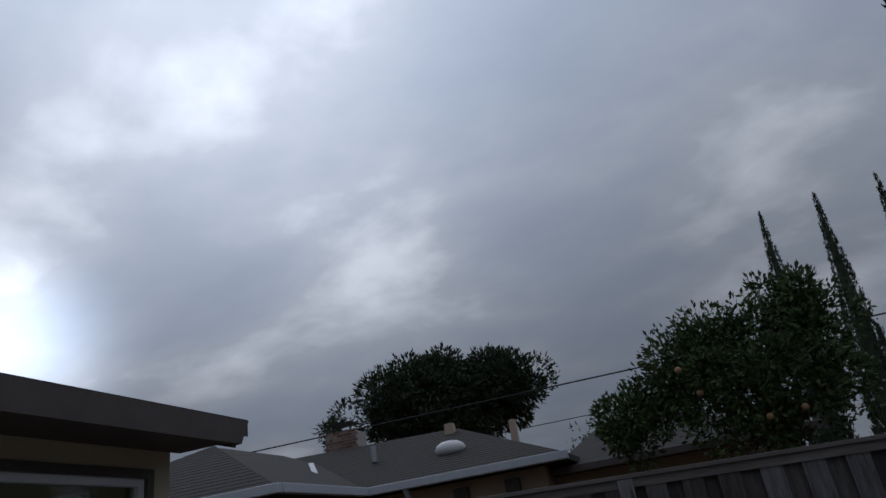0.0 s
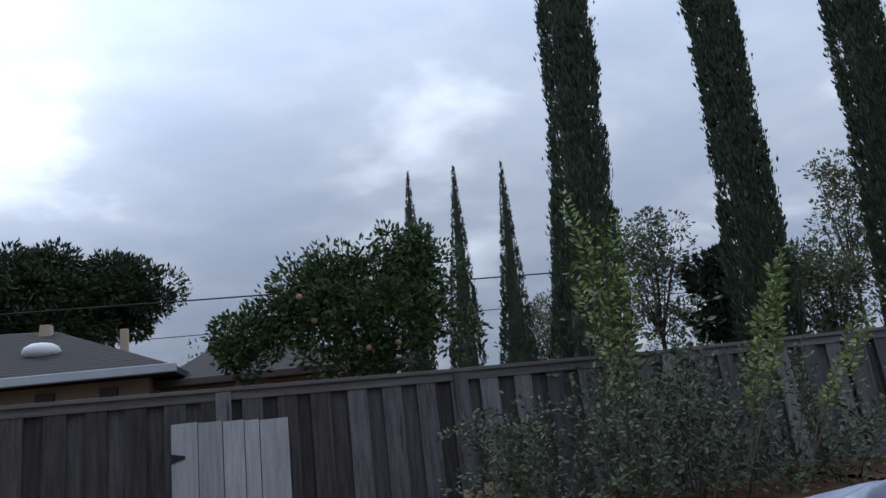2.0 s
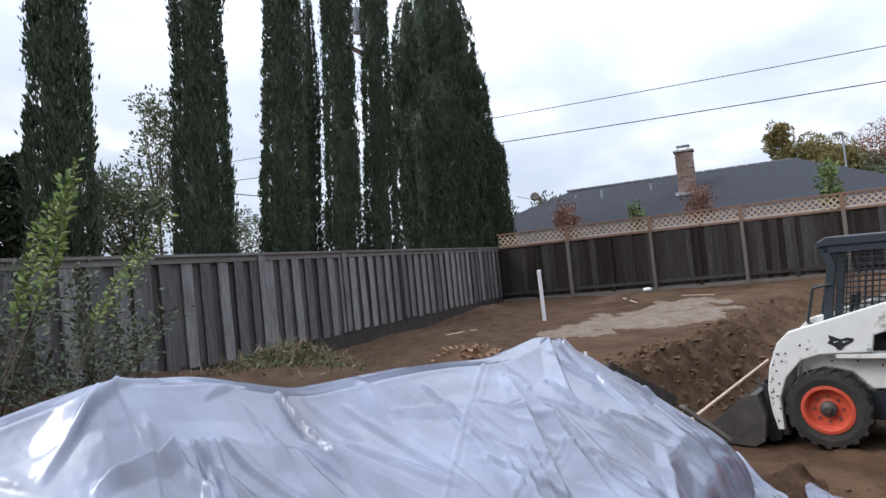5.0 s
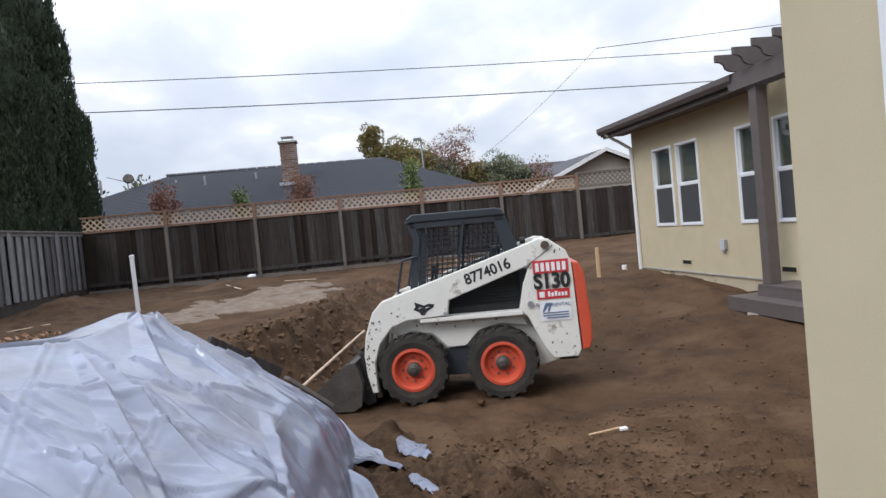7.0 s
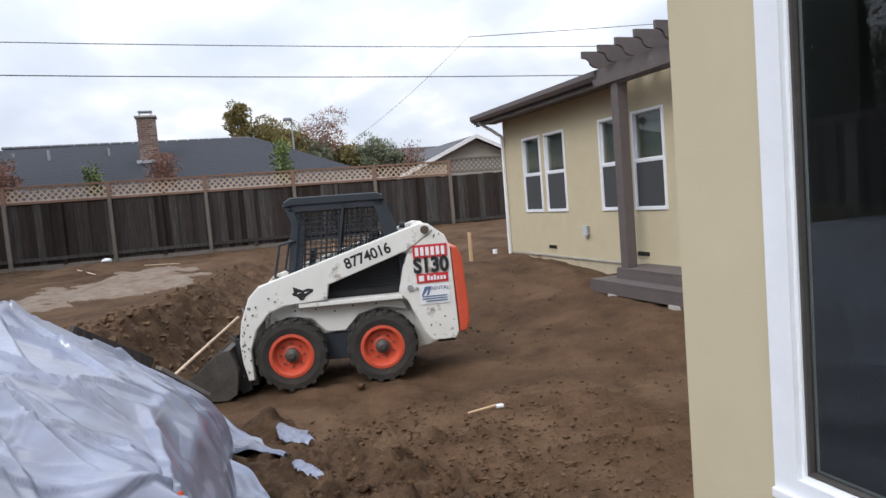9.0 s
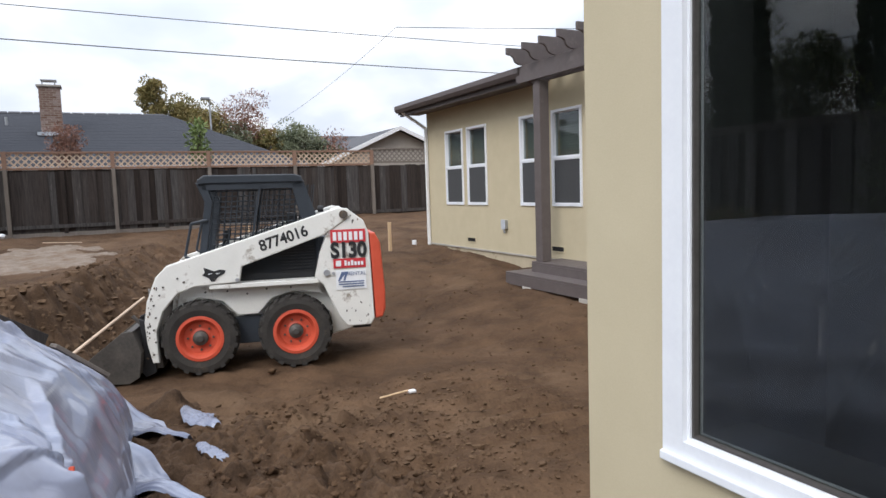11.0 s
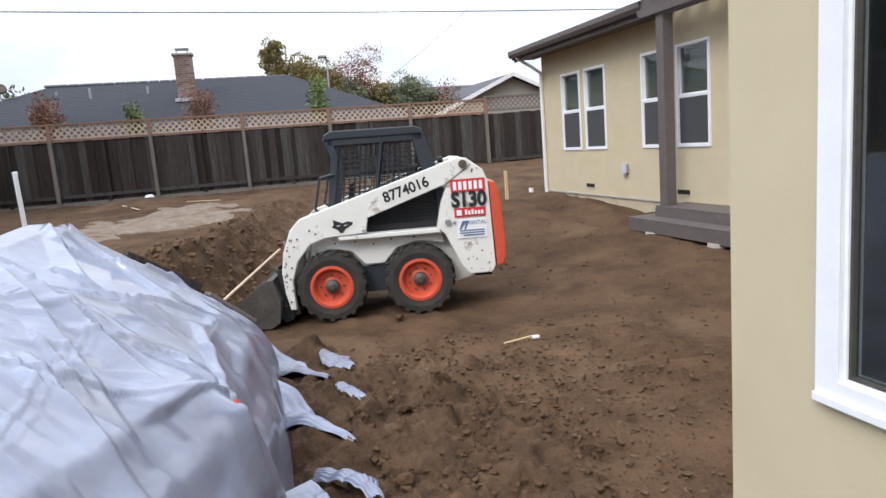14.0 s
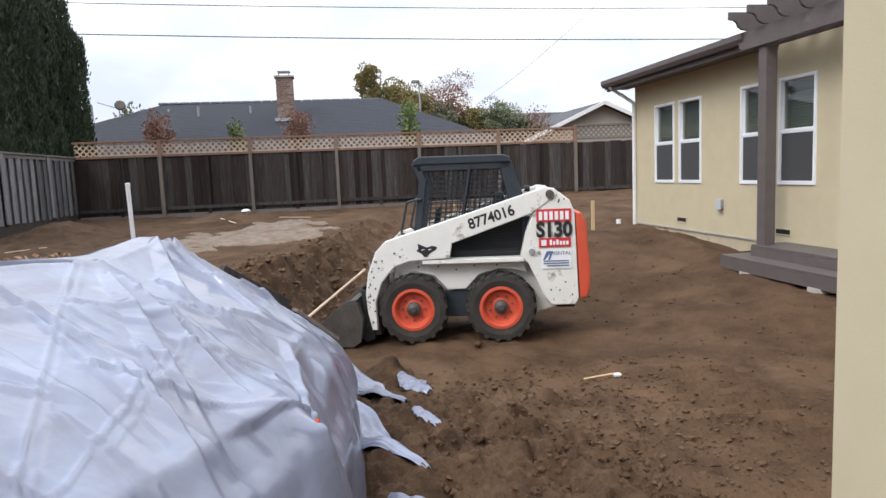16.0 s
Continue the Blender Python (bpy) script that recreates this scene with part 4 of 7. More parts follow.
def lattice_panel(y0, y1, z0, z1, x):
    bm = bmesh.new()
    h = z1 - z0
    for side, dx in ((1, 0.0), (-1, 0.009)):
        s = y0 - h
        while s < y1 + h:
            a, b = (s, z0), (s + side * h, z1)
            pts = []
            for (ya, za), (yb, zb) in (((a, b)),):
                lo, hi = sorted((ya, yb))
                t0, t1 = 0.0, 1.0
                for bound, sign in ((y0, 1), (y1, -1)):
                    da, db = sign * (ya - bound), sign * (yb - bound)
                    if da < 0 and db < 0:
                        t0, t1 = 1, 0
                    elif da < 0:
                        t0 = max(t0, da / (da - db))
                    elif db < 0:
                        t1 = min(t1, da / (da - db))
                if t1 - t0 > 0.08:
                    pts = [(ya + (yb - ya) * t, za + (zb - za) * t) for t in (t0, t1)]
            if pts:
                (ya, za), (yb, zb) = pts
                w = 0.026
                v = [bm.verts.new((x + e, yy, zz)) for e in (dx, dx + 0.008) for yy, zz in ((ya - w, za), (ya + w, za), (yb + w, zb), (yb - w, zb))]
                for f in ((0, 1, 2, 3), (7, 6, 5, 4), (0, 4, 5, 1), (1, 5, 6, 2), (2, 6, 7, 3), (3, 7, 4, 0)):
                    bm.faces.new([v[i] for i in f])
            s += 0.165
    return bm


posts = [7.0 - 0.02, 4.72, 2.27, -0.17, -2.61, -5.05, -7.5, -9.94, -12.4]
for k, (y1, y0) in enumerate(zip(posts, posts[1:])):
    far_part = k >= 6
    z0, z1 = (2.70, 3.16) if far_part else (2.64, 3.09)
    part("lattice_panel", lattice_panel(y0 + 0.05, y1 - 0.05, z0 + 0.05, z1 - 0.03, FX - 0.005), "post_wood" if far_part else "lattice", bf, "grey diagonal lattice" if far_part else "tan diagonal lattice")
    lm = "post_wood" if far_part else "lattice_frame"
    part("top_rail", box(FX - 0.04, FX + 0.05, y0, y1, z1 - 0.035, z1 + 0.015), lm, bf)
    part("middle_rail", box(FX - 0.03, FX + 0.03, y0 + 0.04, y1 - 0.04, z0, z0 + 0.06), lm, bf)
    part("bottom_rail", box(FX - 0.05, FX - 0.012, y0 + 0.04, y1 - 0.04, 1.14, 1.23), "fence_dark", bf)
    part("kickboard", box(FX - 0.035, FX + 0.01, y0 + 0.04, y1 - 0.04, 0.85, 1.03), "post_wood", bf)
    part("post", box(FX - 0.10, FX - 0.012, y0 - 0.045, y0 + 0.045, 0.7, 2.66), "post_wood", bf)
    part("post_top", box(FX - 0.06, FX + 0.04, y0 - 0.05, y0 + 0.05, 2.661, z1 + 0.02), lm, bf)
    if not far_part:
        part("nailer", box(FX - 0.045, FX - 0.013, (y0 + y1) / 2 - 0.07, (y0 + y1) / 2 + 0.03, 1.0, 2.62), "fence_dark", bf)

# ---- the covered pile ----
crest = np.array([(0.7, 4.9, 1.15), (1.1, 3.9, 1.45), (1.25, 3.4, 1.62), (1.61, 2.65, 1.665), (2.0, 2.2, 1.81), (2.4, 2.1, 1.75), (2.9, 2.0, 1.59), (3.6, 1.75, 1.57), (4.3, 1.45, 1.5), (5.05, 1.33, 1.55), (5.6, 0.98, 1.16), (6.15, 0.42, 0.63)])
toe_s = np.array([(-0.2, 4.2, 0.6), (0.2, 3.2, 0.2), (0.5, 2.6, 0.05), (0.85, 1.9, 0.0), (1.25, 1.35, 0.0), (1.6, 1.05, 0.0), (2.1, 0.65, 0.0), (2.75, 0.2, 0.0), (3.35, 0.0, 0.0), (4.6, 0.0, 0.05), (5.3, 0.02, 0.1), (5.95, -0.02, 0.12)])
toe_n = np.array([(1.6, 5.3, 1.1), (2.0, 4.6, 1.15), (2.2, 4.2, 1.15), (2.5, 3.8, 1.15), (2.8, 3.6, 1.15), (3.1, 3.5, 1.15), (3.5, 3.3, 1.1), (4.3, 2.95, 1.05), (5.0, 2.6, 1.0), (5.75, 2.3, 1.0), (6.3, 1.7, 0.75), (6.6, 1.1, 0.4)])


def along(table, s):
    k = np.linspace(0, 1, len(table))
    return np.stack([np.interp(s, k, table[:, c]) for c in range(3)], -1)


S = np.linspace(0, 1, 416)
def soft(table):
    a = along(table, S)
    ker = np.hanning(25)
    ker /= ker.sum()
    return np.stack([np.convolve(np.pad(a[:, c], 12, mode="edge"), ker, "valid") for c in range(3)], -1)


C3, T3, N3 = soft(crest), soft(toe_s), soft(toe_n)
ts = np.linspace(0, 1, 112)
# folds of the sheet in plan: from, to, width on either side, height
FOLDS = [(4.10, 1.30, 2.95, 0.56, 0.03, 0.16, 0.030), (4.12, 1.25, 3.34, 0.50, 0.025, 0.15, 0.028), (4.25, 1.12, 4.0, 0.46, 0.14, 0.025, 0.026), (5.15, 1.32, 4.02, 0.84, 0.03, 0.16, 0.030),
         (5.2, 1.34, 4.4, 0.5, 0.14, 0.03, 0.03), (3.46, 0.27, 3.08, 0.66, 0.03, 0.12, 0.022), (3.46, 0.27, 4.34, 0.44, 0.05, 0.16, 0.035), (3.40, 0.27, 3.84, 0.52, 0.08, 0.03, 0.022),
         (3.22, 1.02, 2.98, 0.82, 0.02, 0.05, 0.014), (3.45, 1.0, 3.1, 0.73, 0.02, 0.07, 0.016), (2.2, 2.1, 1.65, 2.12, 0.03, 0.16, 0.035), (1.7, 1.93, 2.56, 1.62, 0.03, 0.12, 0.028), (3.28, 1.86, 2.98, 1.48, 0.03, 0.1, 0.02),
         (2.7, 1.95, 2.5, 1.3, 0.12, 0.03, 0.03), (2.0, 2.0, 1.9, 1.3, 0.03, 0.12, 0.025), (5.0, 1.2, 5.35, 0.4, 0.03, 0.12, 0.03), (4.7, 1.2, 4.75, 0.3, 0.1, 0.03, 0.025)]
fr = random.Random(12)
for k in range(85):
    fs0, ft0 = fr.uniform(0.1, 0.93), fr.uniform(0.35, 0.97)
    a_, b_ = along(toe_s, fs0), along(crest, fs0)
    fx, fy = a_[0] + (b_[0] - a_[0]) * ft0, a_[1] + (b_[1] - a_[1]) * ft0
    fa = math.atan2(a_[1] - b_[1], a_[0] - b_[0]) + fr.gauss(0.35, 0.5)
    fl, fh = fr.uniform(0.25, 0.9), fr.uniform(0.007, 0.02)
    wide, thin = fr.uniform(0.06, 0.17), fr.uniform(0.012, 0.02)
    FOLDS.append((fx, fy, fx + fl * math.cos(fa), fy + fl * math.sin(fa), *((wide, thin) if fr.random() < 0.5 else (thin, wide)), fh))


def fold_lift(x, y):
    total = 0 * x
    for x0, y0, x1, y1, wa, wb, h in FOLDS:
        ln = math.hypot(x1 - x0, y1 - y0)
        ux, uy = (x1 - x0) / ln, (y1 - y0) / ln
        u = ((x - x0) * ux + (y - y0) * uy) / ln
        d = -(x - x0) * uy + (y - y0) * ux
        grow = 0.35 + 0.65 * np.clip(u, 0, 1)
        shape = np.clip(1 - np.where(d > 0, d / (wa * grow), -d / (wb * grow)), 0, 1)
        total = total + 1.7 * h * shape * np.clip(u / 0.08, 0, 1) * np.clip((1 - u) / 0.35, 0, 1)
    return total


def seam_lift(x, y, x0, y0, x1, y1):
    ln = math.hypot(x1 - x0, y1 - y0)
    u, d = ((x - x0) * (x1 - x0) + (y - y0) * (y1 - y0)) / ln ** 2, (-(x - x0) * (y1 - y0) + (y - y0) * (x1 - x0)) / ln
    return (np.clip(1 - np.abs(d) / 0.012, 0, 1) + 0.5 * np.clip(1 - np.abs(d - 0.04) / 0.01, 0, 1)) * (u > 0) * (u < 1)


south = []
for t in ts:
    p = T3 * (1 - t) + C3 * t
    prof = float(np.interp(t, [0, 0.06, 0.14, 0.25, 0.42, 0.8, 0.91, 1], [0, 0.25, 0.43, 0.57, 0.70, 0.905, 0.985, 1]))
    p[:, 2] = T3[:, 2] + (C3[:, 2] - T3[:, 2]) * prof
    broad = np.abs(((S * 4.0 + 0.5 * fbm(S * 5, t * 1.5 + 0 * S, 2, 2) + 0.35 * t) % 1.0) * 2 - 1)
    amp = float(smooth01(np.array(np.sin(np.pi * t) * 1.8)))
    bulge = amp * (0.045 * broad + 0.05 * fbm(S * 5, t * 1.6 + 0 * S, 2, 44) - 0.02)
    out = (T3 - C3)[:, :2] / np.linalg.norm((T3 - C3)[:, :2], axis=1, keepdims=True)
    steep = max(0.05, min(1, 1.1 - t * 2.6))
    p[:, :2] += out * (bulge * steep)[:, None]
    p[:, 2] += bulge * (1 - 0.8 * steep)
    south.append(p)
south = np.array(south)
# the sheet is pushed out to a point by a marker stake
tip = np.array([3.335, 0.255, 0.80])
ti, tj = np.unravel_index(np.argmin(((south - tip) ** 2).sum(-1)), south.shape[:2])
move = tip - south[ti, tj]
ii, jj = np.meshgrid(np.arange(len(ts)), np.arange(len(S)), indexing="ij")
hollow = smooth01(1.25 - np.hypot((jj - tj) / 40.0, (ii - ti) / 50.0)) * 0.085
south[..., 1] += hollow
south[..., 2] -= 0.4 * hollow
move = tip - south[ti, tj]
reach = np.clip(1 - np.hypot((jj - tj) / 22.0, (ii - ti) / 34.0), 0, 1) ** 1.5
south += reach[..., None] * move
below = np.clip(1 - np.abs(jj - tj) / 14.0, 0, 1) * (ii < ti) * (ii / max(ti, 1))
south[..., 1] -= 0.05 * below * np.abs(((jj - tj) * 0.3) % 2 - 1)


def drape(base, first, rounds, weight):
    """Relaxes a sheet slightly too large for the heap under it: spare length along one diagonal buckles into folds."""
    def shifted(a, di, dj):
        n0, n1 = a.shape[:2]
        lo = a[max(0, -di):n0 - max(0, di), max(0, -dj):n1 - max(0, dj)]
        hi = a[max(0, di):n0 - max(0, -di), max(0, dj):n1 - max(0, -dj)]
        return lo, hi
    n0, n1 = base.shape[:2]
    ui, uj = np.meshgrid(np.linspace(0, 1, n0), np.linspace(0, 1, n1), indexing="ij")
    e1, e2 = np.gradient(base, axis=0), np.gradient(base, axis=1)
    nor = np.cross(e2, e1)
    nor /= np.linalg.norm(nor, axis=-1, keepdims=True)
    nor *= np.where(nor[..., 2:] < 0, -1, 1)
    patch = np.clip(0.55 + 1.5 * fbm(uj * 9, ui * 3, 2, 61), 0.0, 1.3)
    patch2 = np.clip(0.4 + 1.7 * fbm(uj * 7 + 3, ui * 3 + 5, 2, 67), 0.0, 1.2)
    kinds = []
    for di, dj, spare, stiff in ((0, 1, 0.011 + 0.016 * patch, 1.0), (1, 0, 0.003 + 0.011 * patch2, 1.0), (1, 1, 0.008 + 0.034 * patch, 0.8), (1, -1, 0.001 + 0.008 * patch2, 0.8), (0, 2, 0.0 * patch, 0.35), (2, 0, 0.0 * patch, 0.35)):
        lo, hi = shifted(base, di, dj)
        ex = shifted(spare, di, dj)[0] if stiff > 0.5 else 0.012
        kinds.append((di, dj, np.linalg.norm(hi - lo, axis=-1) * (1 + ex), stiff))
    p = base + nor * first[..., None]
    free = np.ones((n0, n1, 1))
    free[0], free[-1], free[:, 0], free[:, -1] = 0, 0, 0, 0
    step = np.linalg.norm(e2, axis=-1).mean()
    for _ in range(rounds):
        q = np.zeros_like(p)
        for di, dj, rest, stiff in kinds:
            lo, hi = shifted(p, di, dj)
            d = hi - lo
            ln = np.linalg.norm(d, axis=-1)
            c = d * (0.5 * stiff * (ln - rest) / np.maximum(ln, 1e-6))[..., None]
            qa, qb = shifted(q, di, dj)
            qa += c
            qb -= c
        p = p + free * (0.27 * q - (0, 0, weight * step))
        dep = ((p - base) * nor).sum(-1)
        p = p + free * nor * (np.maximum(0.0, -dep) - 0.3 * np.maximum(0.0, dep - 0.085))[..., None]
    return ((p - base) * nor).sum(-1), p


def resample(a, n0, n1):
    a0, a1 = np.linspace(0, a.shape[0] - 1, n0), np.linspace(0, a.shape[1] - 1, n1)
    i0, j0 = np.minimum(a0.astype(int), a.shape[0] - 2), np.minimum(a1.astype(int), a.shape[1] - 2)
    f, g = (a0 - i0), (a1 - j0)
    if a.ndim == 3:
        f, g = f[:, None, None], g[None, :, None]
    else:
        f, g = f[:, None], g[None, :]
    A, B, C, D = a[np.ix_(i0, j0)], a[np.ix_(i0, j0 + 1)], a[np.ix_(i0 + 1, j0)], a[np.ix_(i0 + 1, j0 + 1)]
    return A * (1 - f) * (1 - g) + B * (1 - f) * g + C * f * (1 - g) + D * f * g


high = 0.004 * rng.random((28, 104))
for n0, n1, rounds, weight in ((28, 104, 500, 0.0012), (56, 208, 160, 0.0006), (112, 416, 60, 0.0003)):
    high = resample(high, n0, n1) + 0.0006 * rng.random((n0, n1))
    high, draped = drape(resample(south, n0, n1), high, rounds, weight)
SHEET_ROWS, SHEET_COLS = 150, 640
draped = resample(draped, SHEET_ROWS, SHEET_COLS)
S = np.linspace(0, 1, SHEET_COLS)
C3, T3, N3 = (resample(a[None].repeat(2, 0), 2, SHEET_COLS)[0] for a in (C3, T3, N3))
edge_ = np.linspace(0, 1, SHEET_ROWS)[:, None]
lift_ = fold_lift(draped[..., 0], draped[..., 1]) * (0.25 + 0.75 * smooth01(np.sin(np.pi * edge_) * 1.8))
lean_ = np.clip(1.1 - edge_ * 2.6, 0.05, 1)
out = (T3 - C3)[:, :2] / np.linalg.norm((T3 - C3)[:, :2], axis=1, keepdims=True)
draped[..., :2] += out[None] * (lift_ * lean_)[..., None]
draped[..., 2] += lift_ * (1 - 0.8 * lean_)
draped[..., 2] += 0.013 * (seam_lift(draped[..., 0], draped[..., 1], 4.07, 1.42, 2.35, 1.05) + seam_lift(draped[..., 0], draped[..., 1], 3.72, 0.82, 2.4, 0.98))
rows_ = list(draped)
for t in np.linspace(0, 1, 40)[1:]:
    p = C3 * (1 - t) + N3 * t
    p[:, 2] = C3[:, 2] + (N3[:, 2] - C3[:, 2]) * t ** 1.25
    p[:, 2] += 0.07 * fbm(S * 12, t * 3 + 3 + 0 * S, 3, 71) * (1 - 0.5 * t)
    rows_.append(p)
G = np.array(rows_)
nr, ns = G.shape[:2]
gid = np.arange(nr * ns).reshape(nr, ns)
sheet_q = np.stack([gid[:-1, :-1], gid[:-1, 1:], gid[1:, 1:], gid[1:, :-1]], -1).reshape(-1, 4)
pile = thing("covered_pile", (3.5, 1.2, 0.0), "heap of soil covered with crumpled milky white plastic sheet", "covered pile")
sheet = part("plastic_sheet", mesh_of("plastic_sheet", G.reshape(-1, 3), sheet_q), "plastic", pile, "crumpled milky plastic sheeting", smooth=True)

# marker stake under the sheet
mk = thing("marker_stake", (3.34, 0.27, 0.0), "orange-tipped marker stake pushing up the plastic sheet", "stake")
part("stick", rod((3.345, 0.33, 0.0), (3.345, 0.33, 0.78), 0.012), "raw_wood", mk)
part("flag", prism([(3.32, 0.765), (3.362, 0.77), (3.35, 0.808), (3.335, 0.812)], 0.228, 0.25, "y", bevel=0.006), "orange", mk, "orange painted tip")


MOUNDS = ((6.42, -0.3, 0.26, 0.2, 0.17, -20), (5.3, -0.2, 0.62, 0.26, 0.17, 22), (4.35, -0.12, 0.55, 0.26, 0.17, 22), (3.6, -0.22, 0.4, 0.24, 0.12, 10))


def mound_z(x, y):
    """The height of the soil heaped along the sheet's edge, over the ground."""
    x, y = np.asarray(x, float), np.asarray(y, float)
    best = 0 * x
    for cx, cy, a, b, h, turn in MOUNDS:
        c, s = math.cos(radians(turn)), math.sin(radians(turn))
        u, v = (x - cx) * c + (y - cy) * s, -(x - cx) * s + (y - cy) * c
        best = np.maximum(best, h * np.exp(-((u / a) ** 2 + (v / b) ** 2) * 1.3))
    return best


def soil_z(x, y):
    x, y = np.asarray(x, float), np.asarray(y, float)
    mz = mound_z(x, y)
    lumps = 0.15 * fbm(x * 6, y * 6, 3, 90) + 0.07 * np.abs(fbm(x * 17, y * 17, 3, 91)) + 0.03 * fbm(x * 40, y * 40, 2, 92)
    return ground_z(x, y) + mz + lumps * smooth01(mz / 0.07) - 0.03


for cx, cy, a, b, h, turn in MOUNDS:
    e = max(a, b) * 1.5
    mx, my = np.meshgrid(np.arange(cx - e, cx + e, 0.016), np.arange(cy - 0.55, cy + 0.55, 0.016), indexing="ij")
    mz = mound_z(mx, my)
    zz = soil_z(mx, my)
    mi = np.arange(mx.size).reshape(mx.shape)
    mq = np.stack([mi[:-1, :-1], mi[1:, :-1], mi[1:, 1:], mi[:-1, 1:]], -1)[(mz[:-1, :-1] > 0.02)]
    ob = part("soil_mound", mesh_of("soil_mound", np.stack([mx, my, zz], -1).reshape(-1, 3), mq), "moist_dirt", smooth=True)
    tagged(ob, "mound of dark moist earth weighing down the plastic sheet", "soil mound", "mounds along the sheet")


def strip(points, widths, seed, z_start, lift=0.06):
    """A crumpled tongue of sheeting that falls from the pile and follows the ground along points."""
    pts, nseg, nw = np.array(points, float), 80, 27
    k = np.linspace(0, 1, len(pts))
    t = np.linspace(0, 1, nseg)
    px, py = np.interp(t, k, pts[:, 0]), np.interp(t, k, pts[:, 1])
    wd = np.interp(t, k, widths)
    dx, dy = np.gradient(px), np.gradient(py)
    ln = np.hypot(dx, dy)
    vs = []
    for i in range(nseg):
        for j in range(nw):
            c = j / (nw - 1) - 0.5
            a = c * wd[i] * (1 + 0.5 * float(fbm(np.array([i * 0.05]), np.array([seed + (0.0 if c < 0 else 9.0)]), 2, seed)[0]))
            x, y = px[i] - dy[i] / ln[i] * a, py[i] + dx[i] / ln[i] * a
            pleat = abs((c * 6.5 + 0.35 * math.sin(i * 0.06 + seed) + 0.2 * math.sin(i * 0.21 + 3 * c)) % 1.0 * 2 - 1)
            z = float(ground_z(x, y, False) + mound_z(x, y)) + lift * (0.35 + 0.65 * math.cos(c * 3.0)) + 0.026 * pleat * (0.35 + wd[i]) + 0.008 * math.sin(i * 0.33 + seed)
            z += max(0, z_start - z) * float(smooth01(np.array(1 - t[i] * 2.2)))
            vs.append((x, y, z))
    g = np.arange(nseg * nw).reshape(nseg, nw)
    return mesh_of("strip", vs, np.stack([g[:-1, :-1], g[1:, :-1], g[1:, 1:], g[:-1, 1:]], -1).reshape(-1, 4))


for pts, wd, sd, zs in (([(6.55, 0.25), (6.0, -0.05), (5.3, -0.36)], [0.36, 0.36, 0.05], 1, 0.25), ([(5.2, 0.22), (4.75, -0.02), (4.18, -0.36)], [0.42, 0.42, 0.06], 2, 0.25), ([(6.25, -0.42), (6.05, -0.52), (5.85, -0.62)], [0.12, 0.25, 0.07], 3, 0.0), ([(5.22, -0.42), (5.1, -0.5), (4.95, -0.56)], [0.1, 0.2, 0.05], 4, 0.0), ([(3.95, -0.1), (3.75, -0.3), (3.5, -0.36)], [0.1, 0.2, 0.08], 5, 0.0), ([(3.72, 0.06), (3.5, -0.06), (3.25, -0.14)], [0.3, 0.22, 0.1], 6, 0.15)):
    part("sheet_edge", strip(pts, wd, sd, zs), "plastic", pile, smooth=True)

pk = thing("plank", (5.6, 0.6, 0.8), "dark weathered plank along the edge of the plastic sheet", "plank")


def beam_between(p, q, w, h):
    p, q = Vector(p), Vector(q)
    d = q - p
    bm = box(-w / 2, w / 2, -h / 2, h / 2, 0, d.length, bevel=0.004)
    bm.transform(Matrix.Translation(p) @ d.to_track_quat("Z", "Y").to_matrix().to_4x4())
    return bm


part("board", beam_between((5.5, 0.95, 1.21), (5.96, 0.52, 0.83), 0.045, 0.12), "fence_dark", pk)
part("board", beam_between((5.92, 0.46, 0.81), (6.1, 0.14, 0.5), 0.1, 0.03), "post_wood", pk, "grey split board")


def lump(name, x, y, z, r, material, label, category, flat=0.7, seed=0):
    v = ico2_v * (1 + 1.3 * (fbm(ico2_v[:, 0] * 2.5 + seed, ico2_v[:, 1] * 2.5 + ico2_v[:, 2] * 1.7, 3, seed))[:, None]) * (r, r, r * flat)
    ob = part(name, mesh_of(name, v + (x, y, z), ico2_f), material, smooth=True)
    return tagged(ob, label, category, "lumps of earth")


for k, (x, y, r) in enumerate(((4.3, -0.62, 0.12), (3.75, -0.55, 0.09), (4.75, -0.8, 0.06), (3.45, -0.75, 0.1), (4.0, -0.95, 0.06), (5.2, -1.05, 0.06), (3.6, -1.15, 0.08), (7.25, -1.35, 0.07), (4.5, -1.35, 0.05), (3.3, -0.5, 0.09), (5.0, -0.75, 0.05))):
    lump("earth_lump", x, y, gz(x, y) + 0.03 + r * 0.25, r * 0.6, "dirt", "rough crumbling lump of brown earth", "clod", 0.75, k)
LX, LY = 1.45, 2.6
lump("earth_lump", LX, LY, float(draped[np.unravel_index(np.argmin((draped[..., 0] - LX) ** 2 + (draped[..., 1] - LY) ** 2), draped.shape[:2])][2]) - 0.045, 0.085, "moist_dirt", "large rounded lump of brown earth on the plastic", "clod", 0.8, 33)

n2 = 2200
tx_, ty_ = rng.normal(4.2, 0.75, n2), rng.normal(-0.95, 0.5, n2)
tr2 = 0.005 + 0.024 * rng.random(n2) ** 4
sel = (tx_ > 2.9) & (ty_ < -0.35)
clods("toe_clods", tx_[sel], ty_[sel], tr2[sel], "dirt", "crumbled clods of earth at the foot of the pile", 0.04)

# ---- the skid-steer loader ----
HEAD = math.degrees(math.atan2(0.97057, 0.24083))
loader = thing("skid_steer_loader", (7.48 + 0.97057 * 0.62, -1.1805 - 0.24083 * 0.62, 0.0), "white compact skid-steer loader with orange wheels, caged cab and bucket down", "loader", turn=HEAD)
HW = 0.62


def lp(name, bm, material, parent=None, label="", smooth=False):
    return part(name, bm, material, parent or loader, label, local=True, smooth=smooth)


